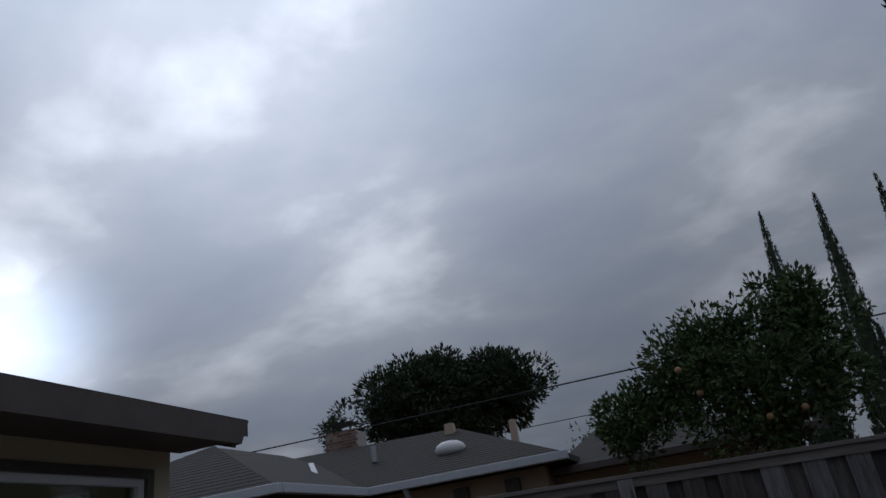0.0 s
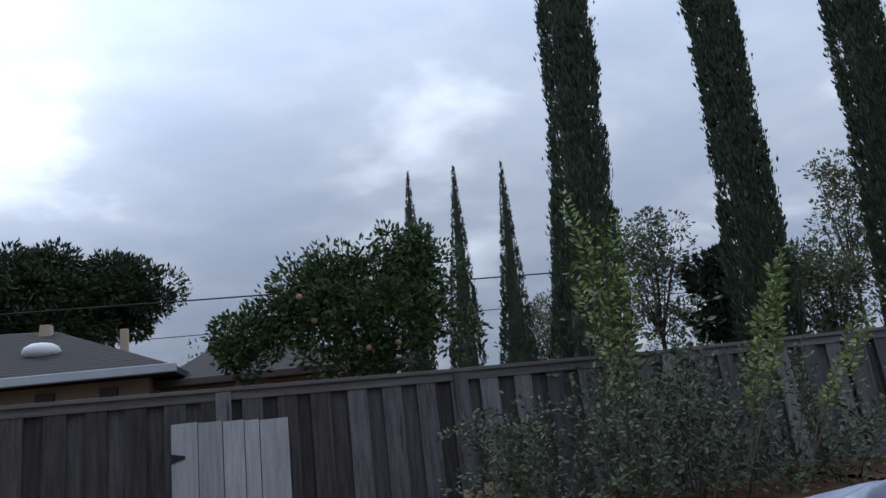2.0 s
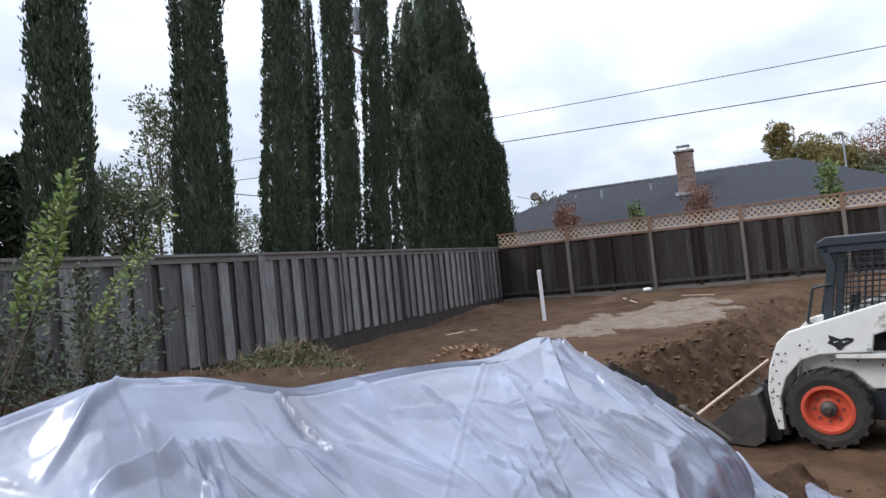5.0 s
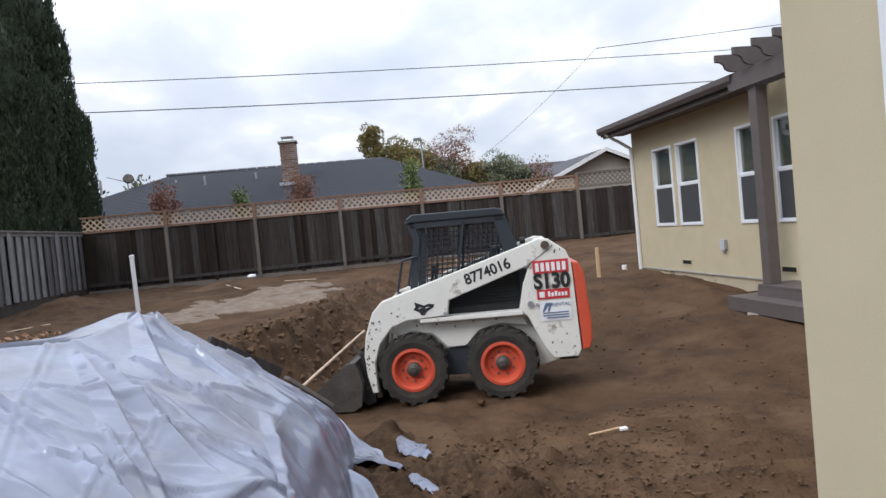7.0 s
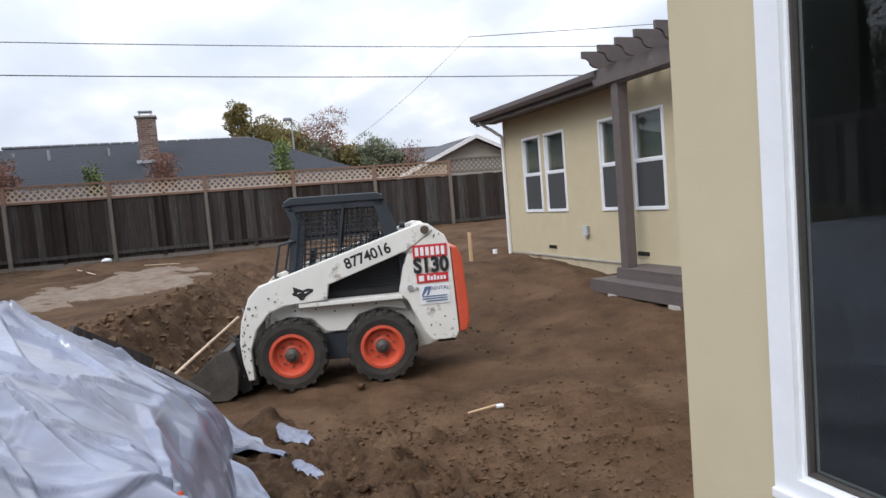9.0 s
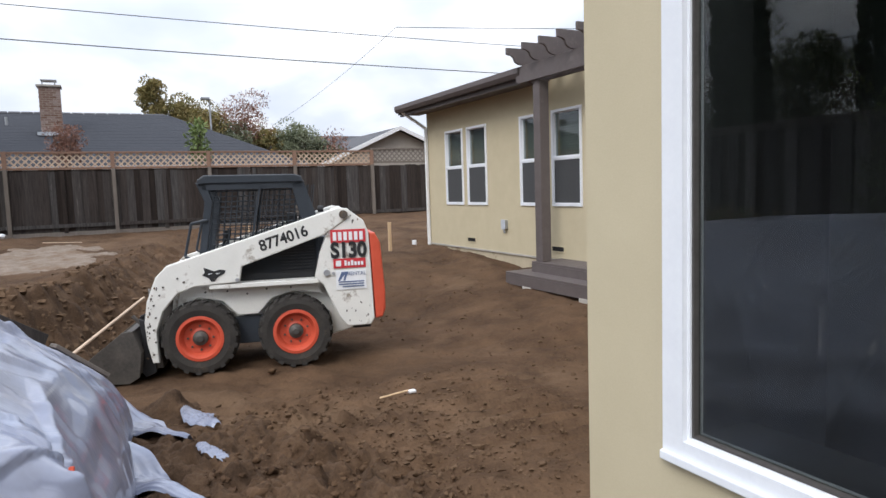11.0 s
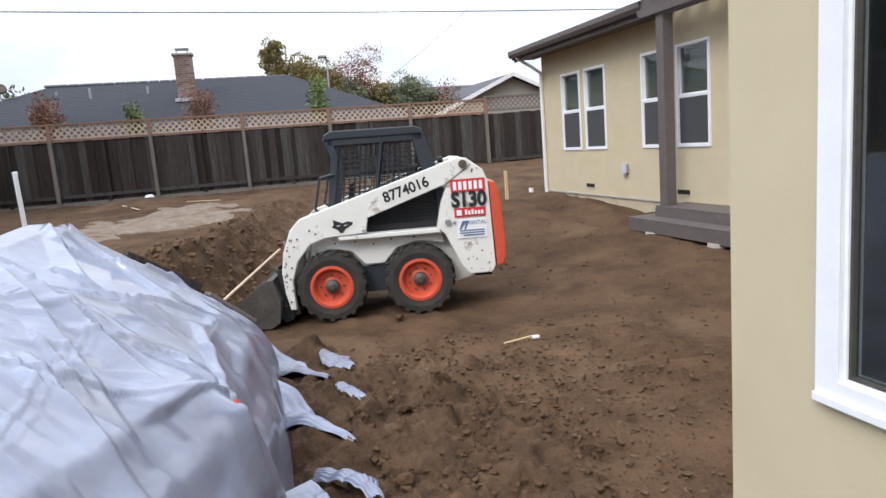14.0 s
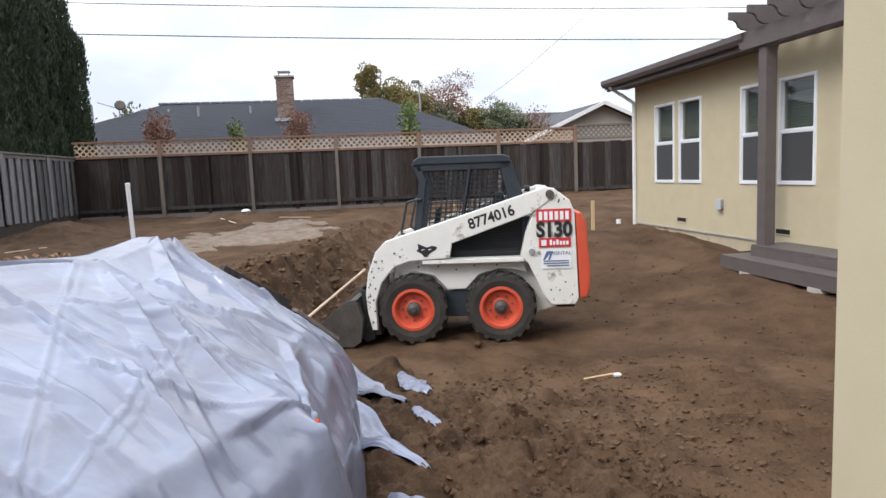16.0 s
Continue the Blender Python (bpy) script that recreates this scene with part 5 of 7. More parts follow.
def tyre_mesh():
    return lathe([(0.235, -0.11), (0.30, -0.125), (0.355, -0.115), (0.372, -0.08), (0.372, 0.08), (0.355, 0.115), (0.30, 0.125), (0.235, 0.11)], 40, caps=False)


def lug_mesh(side):
    lug = box(-0.025, 0.025, 0.0, 0.118, 0.352, 0.392)
    for v in lug.verts:
        v.co.x += 0.5 * v.co.y * 0.55
        if v.co.y > 0.1:
            v.co.z -= 0.016
        v.co.y *= side
    return lug


for k, (u, s) in enumerate(((0.482, 1), (-0.482, 1), (0.482, -1), (-0.482, -1))):
    w = new("wheel")
    w.parent = loader
    w.matrix_local = pose(u, s * (HW - 0.11), 0.385, 0, 17 * k, 0)
    PLACE[w] = PLACE[loader]
    lp("tyre", tyre_mesh(), "rubber", w, "black lugged tyre caked with dust")
    for side in (-1, 1):
        first_lug = lp("tread_lug", lug_mesh(side), "rubber", w)
        first_lug.matrix_local = Matrix.Rotation(math.pi / 18 * (side > 0), 4, "Y")
        for j in range(1, 18):
            again(first_lug, w, Matrix.Rotation(2 * math.pi * (j + 0.5 * (side > 0)) / 18, 4, "Y"))
    rim = lathe([(0.236, 0.10 * s), (0.236, 0.118 * s), (0.205, 0.122 * s), (0.188, 0.10 * s), (0.165, 0.05 * s), (0.10, 0.045 * s), (0.06, 0.06 * s)], 36, caps=False)
    lp("rim", rim, "orange", w, "orange steel rim", smooth=False)
    lp("hub", lathe([(0.078, 0.05 * s), (0.075, 0.095 * s), (0.05, 0.105 * s), (0.03, 0.12 * s)], 20), "steel", w)
    for j in range(8):
        a = 2 * math.pi * j / 8
        lp("lug_nut", rod((0.125 * math.cos(a), 0.045 * s, 0.125 * math.sin(a)), (0.125 * math.cos(a), 0.066 * s, 0.125 * math.sin(a)), 0.012, sides=6), "steel", w)

lp("chassis", prism([(0.82, 0.34), (0.74, 0.88), (0.3, 0.93), (-0.9, 0.93), (-1.2, 0.8), (-1.2, 0.36), (-0.9, 0.28), (0.6, 0.26)], -0.36, 0.36, bevel=0.01), "machine_white", None, "dusty off-white lower body")
for s in (1, -1):
    lp("chain_case", box(-0.85, 0.85, min(s * 0.36, s * 0.42), max(s * 0.36, s * 0.42), 0.26, 0.55, bevel=0.01), "machine_black")
    ys = sorted((s * 0.42, s * 0.47))
    lp("side_panel", prism([(0.72, 0.62), (0.66, 0.88), (0.5, 0.915), (-0.72, 0.915), (-0.78, 0.75), (-0.5, 0.80), (-0.25, 0.74), (-0.1, 0.58), (0.1, 0.58), (0.25, 0.74), (0.5, 0.79)], *ys, bevel=0.006), "machine_white")
    ys = sorted((s * 0.43, s * (HW + 0.0)))
    lp("fender_lip", box(-0.74, 0.36, *ys, 0.885, 0.93, bevel=0.006), "machine_white")
    ys = sorted((s * (HW - 0.10), s * (HW + 0.01)))
    lp("lift_arm", prism([(0.945, 0.17), (0.985, 0.36), (1.0, 0.58), (0.965, 0.80), (0.87, 1.04), (0.76, 1.15), (-0.98, 1.675), (-1.08, 1.66), (-1.1, 1.58), (-0.84, 1.40), (0.03, 1.105), (0.06, 0.945), (0.50, 0.925), (0.67, 0.865), (0.82, 0.69), (0.893, 0.48), (0.885, 0.17)], *ys, bevel=0.012), "machine_white", None, "white lift arm with black number")
    ys = sorted((s * (HW - 0.18), s * (HW - 0.005)))
    lp("rear_upright", prism([(-0.96, 1.64), (-1.08, 1.655), (-1.24, 1.53), (-1.29, 1.4), (-1.32, 0.47), (-1.28, 0.40), (-1.03, 0.40), (-0.95, 0.50), (-0.79, 0.86), (-0.71, 0.945), (-0.77, 1.2), (-0.84, 1.38)], *ys, bevel=0.012), "machine_white", None, "scuffed white rear upright")
    lp("pivot", rod((-1.03, s * (HW - 0.02), 1.60), (-1.03, s * (HW + 0.03), 1.60), 0.045, sides=16), "steel")
    for u, z, r in ((-0.83, 0.99, 0.035), (-0.90, 0.98, 0.016), (0.08, 0.97, 0.02)):
        lp("pin", rod((u, s * (HW - 0.02), z), (u, s * (HW + 0.02), z), r, sides=12), "metal")
    for j in range(5):
        t = j / 4
        u, z = 0.93 - 0.03 * t - 0.02 * (j % 2), 0.26 + 0.5 * t
        lp("bolt", rod((u, s * (HW + 0.005), z), (u, s * (HW + 0.018), z), 0.011, sides=6), "steel")
    for u, z in ((0.66, 1.02), (0.6, 0.98), (0.8, 0.94), (0.84, 0.86), (0.3, 0.99), (0.42, 0.84), (0.2, 0.84), (-0.2, 0.84), (-0.45, 0.84), (0.0, 0.8)):
        v = HW + 0.005 if z > 0.85 else 0.465
        lp("bolt", rod((u, s * v, z), (u, s * (v + 0.014), z), 0.011, sides=6), "steel")
    ys = sorted((s * 0.34, s * 0.40))
    lp("engine_side", prism([(0.08, 0.93), (0.02, 1.1), (-0.78, 1.37), (-0.74, 0.93)], *ys), "black", None, "dark engine side with grille")
    for j in range(9):
        z0 = 1.0 + j * 0.032
        ys = sorted((s * 0.40, s * 0.412))
        lp("grille_bar", box(-0.72, -0.36, *ys, z0, z0 + 0.012), "black")
    # cab side: posts, mesh and rails
    ca, cb = sorted((s * 0.40, s * 0.34))
    lp("front_post", prism([(0.50, 1.0), (0.42, 1.0), (0.30, 1.78), (0.36, 1.98), (0.46, 1.98), (0.38, 1.78)], ca, cb, bevel=0.008), "machine_black")
    lp("rear_post", prism([(-0.62, 1.1), (-0.80, 1.1), (-0.76, 1.6), (-0.64, 1.98), (-0.50, 1.98), (-0.60, 1.55)], ca, cb, bevel=0.008), "machine_black")
    lp("middle_post", prism([(-0.02, 1.0), (0.005, 1.0), (-0.185, 1.98), (-0.21, 1.98)], ca, cb), "machine_black")
    lp("cab_sill", prism([(0.48, 1.0), (0.48, 1.1), (-0.72, 1.2), (-0.72, 1.0)], ca, cb), "machine_black")
    lp("header", box(-0.62, 0.40, ca, cb, 1.9, 1.985), "machine_black")
    scr = lp("side_screen", rod((0.44, s * 0.375, 1.06), (-0.68, s * 0.375, 1.06), 0.008, sides=6), "machine_black", None, "black wire mesh side screen")
    for j in range(19):
        u0 = 0.44 - j * 0.06
        lp("wire", rod((u0, s * 0.375, 1.06), (u0 - 0.11, s * 0.375, 1.93), 0.0055, sides=4), "machine_black", scr)
    for j in range(15):
        z0 = 1.1 + j * 0.056
        lp("wire", rod((0.45 - 0.12 * (z0 - 1.06), s * 0.37, z0), (-0.66, s * 0.37, z0), 0.0055, sides=4), "machine_black", scr)
    bm = rod((0.47, s * 0.43, 1.15), (0.60, s * 0.43, 1.22), 0.014)
    rod((0.60, s * 0.43, 1.22), (0.52, s * 0.43, 1.56), 0.014, bm=bm)
    rod((0.52, s * 0.43, 1.56), (0.36, s * 0.41, 1.59), 0.014, bm=bm)
    lp("grab_handle", bm, "machine_black")
lp("cab_roof", prism([(0.435, 1.955), (0.44, 2.01), (0.37, 2.055), (-0.55, 2.045), (-0.62, 2.02), (-0.64, 1.96), (0.36, 1.965)], -0.42, 0.42, bevel=0.012), "machine_black", None, "dark charcoal cab roof")
lp("rear_cab_panel", prism([(-0.70, 1.1), (-0.78, 1.1), (-0.74, 1.62), (-0.69, 1.62)], -0.36, 0.36), "machine_black")
bm = bmesh.new()
for j in range(12):
    rod((-0.72 + 0.0 * j, -0.33 + j * 0.06, 1.62), (-0.6, -0.33 + j * 0.06, 1.97), 0.005, sides=4, bm=bm)
lp("rear_screen", bm, "machine_black")
lp("seat", prism([(0.1, 1.0), (0.1, 1.18), (-0.35, 1.16), (-0.45, 1.62), (-0.56, 1.62), (-0.5, 1.0)], -0.24, 0.24, bevel=0.03), "black", None, "black operator seat")
for s in (1, -1):
    bm = rod((0.3, s * 0.2, 1.0), (0.22, s * 0.2, 1.36), 0.015)
    rod((0.22, s * 0.2, 1.35), (0.20, s * 0.2, 1.46), 0.025, 0.02, bm=bm)
    lp("control_lever", bm, "black")
lp("engine_hood", prism([(-0.74, 1.0), (-0.74, 1.38), (-1.2, 1.30), (-1.27, 1.0)], -0.42, 0.42, bevel=0.02), "machine_black")
lp("tailgate", prism([(-1.295, 1.40), (-1.36, 1.39), (-1.415, 1.28), (-1.45, 0.75), (-1.445, 0.56), (-1.41, 0.47), (-1.335, 0.46)], -HW + 0.02, HW - 0.02, bevel=0.02), "orange", None, "orange rear door")
lp("rear_bumper", box(-1.3, -1.1, -0.4, 0.4, 0.33, 0.45, bevel=0.01), "machine_black")
lp("exhaust", rod((-0.95, 0.1, 1.3), (-0.95, 0.1, 1.56), 0.03), "steel")
lp("work_light", rod((-0.78, 0.3, 1.66), (-0.84, 0.3, 1.66), 0.035, sides=12), "black")
lp("cross_tube", rod((0.84, -HW + 0.05, 0.95), (0.84, HW - 0.05, 0.95), 0.06), "machine_white")
lp("coupler", prism([(0.86, 0.1), (0.92, 0.62), (0.99, 0.62), (1.08, 0.08)], -0.55, 0.55, bevel=0.01), "steel", None, "worn dark quick coupler")
for s in (1, -1):
    lp("bucket_cylinder", rod((0.80, s * 0.42, 0.95), (1.0, s * 0.42, 0.45), 0.035), "steel")
    ys = sorted((s * 0.50, s * 0.58))
    lp("coupler_plate", prism([(0.93, 0.06), (0.90, 0.34), (0.98, 0.60), (1.06, 0.62), (1.04, 0.40), (1.10, 0.12), (1.03, 0.02)], *ys, bevel=0.008), "black", None, "greasy black coupler plate")
    lp("coupler_lever", beam_between((1.0, s * 0.56, 0.52), (1.12, s * 0.56, 0.66), 0.03, 0.03), "steel")
    for j in range(3):
        bm = rod((0.92, s * (0.46 + 0.03 * j), 0.70), (1.05, s * (0.46 + 0.03 * j), 0.60 + 0.02 * j), 0.012, sides=6)
        rod((1.05, s * (0.46 + 0.03 * j), 0.60 + 0.02 * j), (1.03, s * (0.46 + 0.03 * j), 0.35), 0.012, sides=6, bm=bm)
        lp("hose", bm, "black")
bk = new("bucket")
bk.parent = loader
PLACE[bk] = PLACE[loader]
shell = [(1.10, 0.52), (1.03, 0.30), (1.06, 0.08), (1.16, 0.02), (1.72, 0.05), (1.74, 0.075), (1.2, 0.05), (1.11, 0.11), (1.085, 0.30), (1.14, 0.50)]
lp("shell", prism(shell, -0.69, 0.69), "steel", bk, "dark worn steel bucket")
for s in (1, -1):
    ys = sorted((s * 0.69, s * 0.712))
    lp("side_plate", prism([(1.10, 0.53), (1.03, 0.30), (1.06, 0.06), (1.16, 0.0), (1.74, 0.03), (1.74, 0.1), (1.25, 0.475), (1.2, 0.52)], *ys, bevel=0.004), "steel", bk)
lp("cutting_edge", box(1.60, 1.80, -0.715, 0.715, 0.015, 0.045), "metal", bk, "bright worn cutting edge")
lp("top_lip", box(1.09, 1.16, -0.69, 0.69, 0.49, 0.53, bevel=0.006), "steel", bk)


def words(text, size, material, m, parent, label="", extrude=0.0015, sx=1.0, bold=0.0):
    cu = bpy.data.curves.new("lettering", "FONT")
    cu.body, cu.size, cu.extrude, cu.align_x, cu.align_y, cu.offset = text, size, extrude, "CENTER", "CENTER", bold
    tmp = bpy.data.objects.new("lettering", cu)
    scene.collection.objects.link(tmp)
    me = bpy.data.meshes.new_from_object(tmp.evaluated_get(bpy.context.evaluated_depsgraph_get()))
    bpy.data.objects.remove(tmp)
    me.transform(m @ Matrix.Diagonal((sx, 1, 1, 1)))
    return part("lettering", me, material, parent, label, local=True)


FACE = Matrix(((-1, 0, 0, 0), (0, 0, 1, 0), (0, 1, 0, 0), (0, 0, 0, 1)))


def on_side(u, z, tilt=0.0, v=HW + 0.012):
    """Text on the left side of the loader, read from outside."""
    return Matrix.Translation((u, v, z)) @ FACE @ Matrix.Rotation(radians(tilt), 4, "Z")


words("8774016", 0.158, "black", on_side(-0.405, 1.372, 16.6), loader, "black number on the lift arm", sx=0.93, bold=0.004)
words("S130", 0.225, "black", on_side(-1.07, 1.215, 0), loader, "black model lettering", sx=0.86, bold=0.009)


def sticker(u0, u1, z0, z1, material, v=HW + 0.001, name="sticker"):
    return lp(name, box(u0, u1, v, v + 0.005, z0, z1), material)


sticker(-1.255, -0.885, 1.30, 1.44, "red")
for k in range(6):
    sticker(-0.91 - k * 0.056 - 0.036, -0.91 - k * 0.056, 1.325, 1.415, "paper", HW + 0.007, "lettering_bar")
sticker(-1.245, -0.905, 1.03, 1.13, "red")
sticker(-0.985, -0.93, 1.05, 1.11, "paper", HW + 0.007, "logo_shape")
for k in range(6):
    sticker(-1.02 - k * 0.035 - 0.024, -1.02 - k * 0.035, 1.055, 1.055 + (0.055 if k in (0, 2) else 0.04), "paper", HW + 0.007, "lettering_bar")
sticker(-1.245, -0.925, 0.80, 1.005, "paper")
lp("logo_shape", prism([(-0.945, 0.895), (-0.985, 0.99), (-1.05, 0.99), (-1.05, 0.975), (-1.02, 0.895), (-1.0, 0.895), (-1.02, 0.965), (-0.965, 0.895)], HW + 0.007, HW + 0.010), "blue_ink")
words("RENTAL", 0.055, "blue_ink", on_side(-1.145, 0.965, 0, HW + 0.009), loader)
for k in range(3):
    sticker(-1.22, -0.95 - 0.04 * (k == 0), 0.825 + k * 0.026, 0.837 + k * 0.026, "blue_ink", HW + 0.007, "lettering_bar")
cat = [(0.285, 1.01), (0.24, 1.065), (0.235, 1.10), (0.27, 1.115), (0.30, 1.095), (0.36, 1.15), (0.355, 1.085), (0.37, 1.05), (0.335, 1.01), (0.32, 0.965), (0.30, 0.965)]
cat = [(0.30 + (u - 0.30) * 1.7, 1.045 + (z - 1.06) * 0.8) for u, z in cat]
lp("logo_shape", prism(cat, HW + 0.011, HW + 0.014), "black")
for a, b in ((0.24, 0.285), (0.315, 0.36)):
    lp("logo_shape", prism([(a, 1.055), (b, 1.04), (b, 1.052)], HW + 0.015, HW + 0.017), "paper")

chip = random.Random(5)
for k in range(46):
    if k < 26:
        z = chip.uniform(0.22, 0.95)
        u = (1.005 - 0.085 * max(0, z - 0.2) - 0.25 * max(0, z - 0.72)) - chip.uniform(0.0, 0.03)
    elif k < 38:
        u, z = chip.uniform(-1.29, -1.0), chip.uniform(0.43, 0.66)
    else:
        u, z = chip.uniform(-1.2, -1.0), chip.uniform(1.5, 1.62)
    r = chip.uniform(0.004, 0.014)
    pts = [(u + r * chip.uniform(0.4, 1.0) * math.cos(a * 1.047), z + 1.5 * r * chip.uniform(0.4, 1.1) * math.sin(a * 1.047)) for a in range(6)]
    v0 = HW + (0.011 if k < 26 else -0.004)
    lp("paint_chip", prism(pts, v0, v0 + 0.002), "steel" if chip.random() < 0.6 else "rust_mark")

shov = thing("shovel", (7.2, 0.5, 0.35), "wooden shovel handle leaning across the loader bucket", "shovel")
part("handle", rod((7.15, 0.53, 0.39), (8.5, -0.25, 0.74), 0.016, 0.015), "lattice", shov)
part("blade", prism([(8.40, 0.66), (8.44, 0.76), (8.78, 0.80), (8.82, 0.72), (8.74, 0.66)], -0.33, -0.31, "y"), "steel", shov)

# ---- small things in the yard ----
p_ = thing("standpipe", (14.5, 4.0, 0.85), "upright white plastic pipe standing in the earth", "pipe")
part("pipe", rod((14.5, 4.0, 0.6), (14.47, 4.01, 1.91), 0.042, sides=20), "pvc", p_)
part("collar", rod((14.48, 4.005, 1.86), (14.47, 4.01, 1.92), 0.047, sides=20), "pvc", p_)
for x, y, h, r in ((13.67, -5.3, 0.62, 0.03), (12.5, -2.15, 0.75, 0.02)):
    s_ = part("wooden_stake", box(x - r, x + r, y - r, y + r, gz(x, y) - 0.1, gz(x, y) + h, bevel=0.003), "raw_wood")
    tagged(s_, "raw wooden survey stake in the earth", "stake", "survey stakes")
pc_ = thing("pipe_stub", (13.85, -5.95, 0.5), "short white pipe stub by the house corner", "pipe")
part("pipe", rod((13.85, -5.95, 0.4), (13.85, -5.95, 0.72), 0.05, sides=16), "pvc", pc_)
br = thing("brush", (5.8, -2.27, 0.0), "small stick with a white end lying on the earth", "brush")
part("handle", rod((5.83, -1.98, gz(5.83, -1.98) + 0.02), (5.8, -2.24, gz(5.8, -2.24) + 0.03), 0.009), "raw_wood", br)
part("head", box(5.775, 5.825, -2.31, -2.24, gz(5.8, -2.27) + 0.005, gz(5.8, -2.27) + 0.03, bevel=0.006), "paper", br)
for x, y, a in ((16.6, 2.3, 30), (17.2, 0.6, 60), (11.2, 4.9, -15)):
    L_ = 0.9
    b_ = part("lath_strip", beam_between((x, y, gz(x, y) + 0.03), (x + L_ * math.cos(radians(a)), y + L_ * math.sin(radians(a)), gz(x + L_ * math.cos(radians(a)), y + L_ * math.sin(radians(a))) + 0.03), 0.04, 0.015), "lattice")
    tagged(b_, "pale strip of wood lying on the earth", "lath", "wood strips")
tr_ = part("crumpled_bag", mesh_of("bag", ico2_v * (0.12, 0.1, 0.06) * (1 + 0.4 * rng.random((len(ico2_v), 1))) + (18.6, 2.3, gz(18.6, 2.3) + 0.05), ico2_f), "paper")
tagged(tr_, "crumpled white bag on the earth by the fence", "litter")
w3 = thing("white_cup", (7.2, 1.55, 0.8), "small white plastic cap standing on the bank", "cap")
part("cap", rod((8.3, 1.75, gz(8.3, 1.75)), (8.3, 1.75, gz(8.3, 1.75) + 0.12), 0.02), "pvc", w3)

# ---- plants ----
def leaf_mesh(name, at, aim, size, width=0.45, fold=0.25):
    """Folded leaves (two facets) at the points, pointing along aim."""
    n = len(at)
    aim = aim / np.linalg.norm(aim, axis=1, keepdims=True)
    side = np.cross(aim, rng.normal(size=(n, 3)))
    side /= np.linalg.norm(side, axis=1, keepdims=True) + 1e-9
    up = np.cross(side, aim)
    s = np.asarray(size).reshape(-1, 1)
    v = np.stack([at, at + aim * s * 0.5 + side * s * width / 2 + up * s * fold * 0.3, at + aim * s, at + aim * s * 0.5 - side * s * width / 2 + up * s * fold * 0.3], 1).reshape(-1, 3)
    k = np.arange(n)[:, None] * 4
    f = np.concatenate([k + (0, 1, 2), k + (0, 2, 3)], 0)
    return mesh_of(name, v, f)


def ball(n):
    v = rng.normal(size=(n, 3))
    return v / np.linalg.norm(v, axis=1, keepdims=True)


def cypress(x, y, z0, z1, r, count, label="tall dark green columnar cypress behind the fence", taper=0.35, lean=(0.0, 0.0), flare=0.3):
    """A column of upright feathery sprays round a trunk; lean moves the axis sideways for each metre of height."""
    t = thing("cypress_tree", (x, y, z0), label, "tree", "cypress row")
    h = z1 - z0
    lx_, ly_ = lean
    part("trunk", rod((x, y, z0 - 0.2), (x + lx_ * h * 0.6, y + ly_ * h * 0.6, z0 + h * 0.6), 0.16, 0.05), "bark", t)

    def rad(k):
        foot = 1 + flare * np.exp(-((k - 0.14) / 0.14) ** 2) if taper < 0.9 else 1.0
        return r * foot * np.minimum(1, (k / 0.04 + 0.35)) * np.clip((1 - k) / taper, 0, 1) ** (0.75 if taper < 0.9 else 0.95)

    seed = int(x * 7 + y * 3) % 50
    # dense inner body
    nz, na = 70, 18
    kz, ka = np.meshgrid(np.linspace(0, 1, nz), np.linspace(0, 2 * np.pi, na, endpoint=False), indexing="ij")
    rr = rad(kz) * (0.6 + 0.3 * fbm(ka * 1.6 + x, kz * h * 1.1, 3, seed))
    cv_ = np.stack([x + lx_ * kz * h + rr * np.cos(ka), y + ly_ * kz * h + rr * np.sin(ka), z0 + kz * h], -1).reshape(-1, 3)
    gi = np.arange(nz * na).reshape(nz, na)
    gq = np.stack([gi[:-1], np.roll(gi, -1, 1)[:-1], np.roll(gi, -1, 1)[1:], gi[1:]], -1).reshape(-1, 4)
    # sprays: upright tufts that overlap like plumes
    per = 16
    nt_ = max(60, int(count * 2.9) // per)
    k = rng.random(nt_)
    a = rng.random(nt_) * 2 * np.pi
    bulge = 1 + 0.34 * fbm(a * 1.6 + x, k * h * 0.9, 3, seed) + 0.16 * (rng.random(nt_) - 0.5)
    rc = rad(k) * bulge * 0.86
    out = np.stack([np.cos(a), np.sin(a), 0 * a], -1)
    side = np.stack([-np.sin(a), np.cos(a), 0 * a], -1)
    slimmer = 0.25 + 0.75 * np.clip(rad(k) / r, 0, 1)
    wide = (0.05 + 0.05 * rng.random(nt_)) * (0.5 + min(1.0, r / 0.42) * 0.6) * slimmer
    tall = (0.14 + 0.26 * rng.random(nt_)) * (0.6 + 0.4 * min(1.0, r / 0.42)) * slimmer
    tip_ = out * rng.uniform(0.02, 0.3, (nt_, 1)) + (0, 0, 1) + side * rng.normal(0, 0.14, (nt_, 1))
    which = np.repeat(np.arange(nt_), per)
    m_ = len(which)
    up_ = rng.random(m_) ** 0.8
    slim = (wide[which] * (1.05 - 0.85 * up_))[:, None]
    at = np.stack([x + rc * np.cos(a), y + rc * np.sin(a), z0 + k * h], -1)[which] + tip_[which] * (tall[which] * up_)[:, None]
    at += out[which] * slim * rng.normal(0.35, 0.7, (m_, 1)) + side[which] * slim * rng.normal(0, 0.9, (m_, 1))
    at[:, 0] += lx_ * (at[:, 2] - z0)
    at[:, 1] += ly_ * (at[:, 2] - z0)
    aim = tip_[which] + rng.normal(0, 0.13, (m_, 3)) + out[which] * 0.06
    aim /= np.linalg.norm(aim, axis=1, keepdims=True)
    s = (rng.uniform(0.06, 0.16, m_) * (0.6 + 0.4 * min(1, r / 0.5)) * slimmer[which])[:, None]
    across = np.cross(aim, rng.normal(size=(m_, 3)))
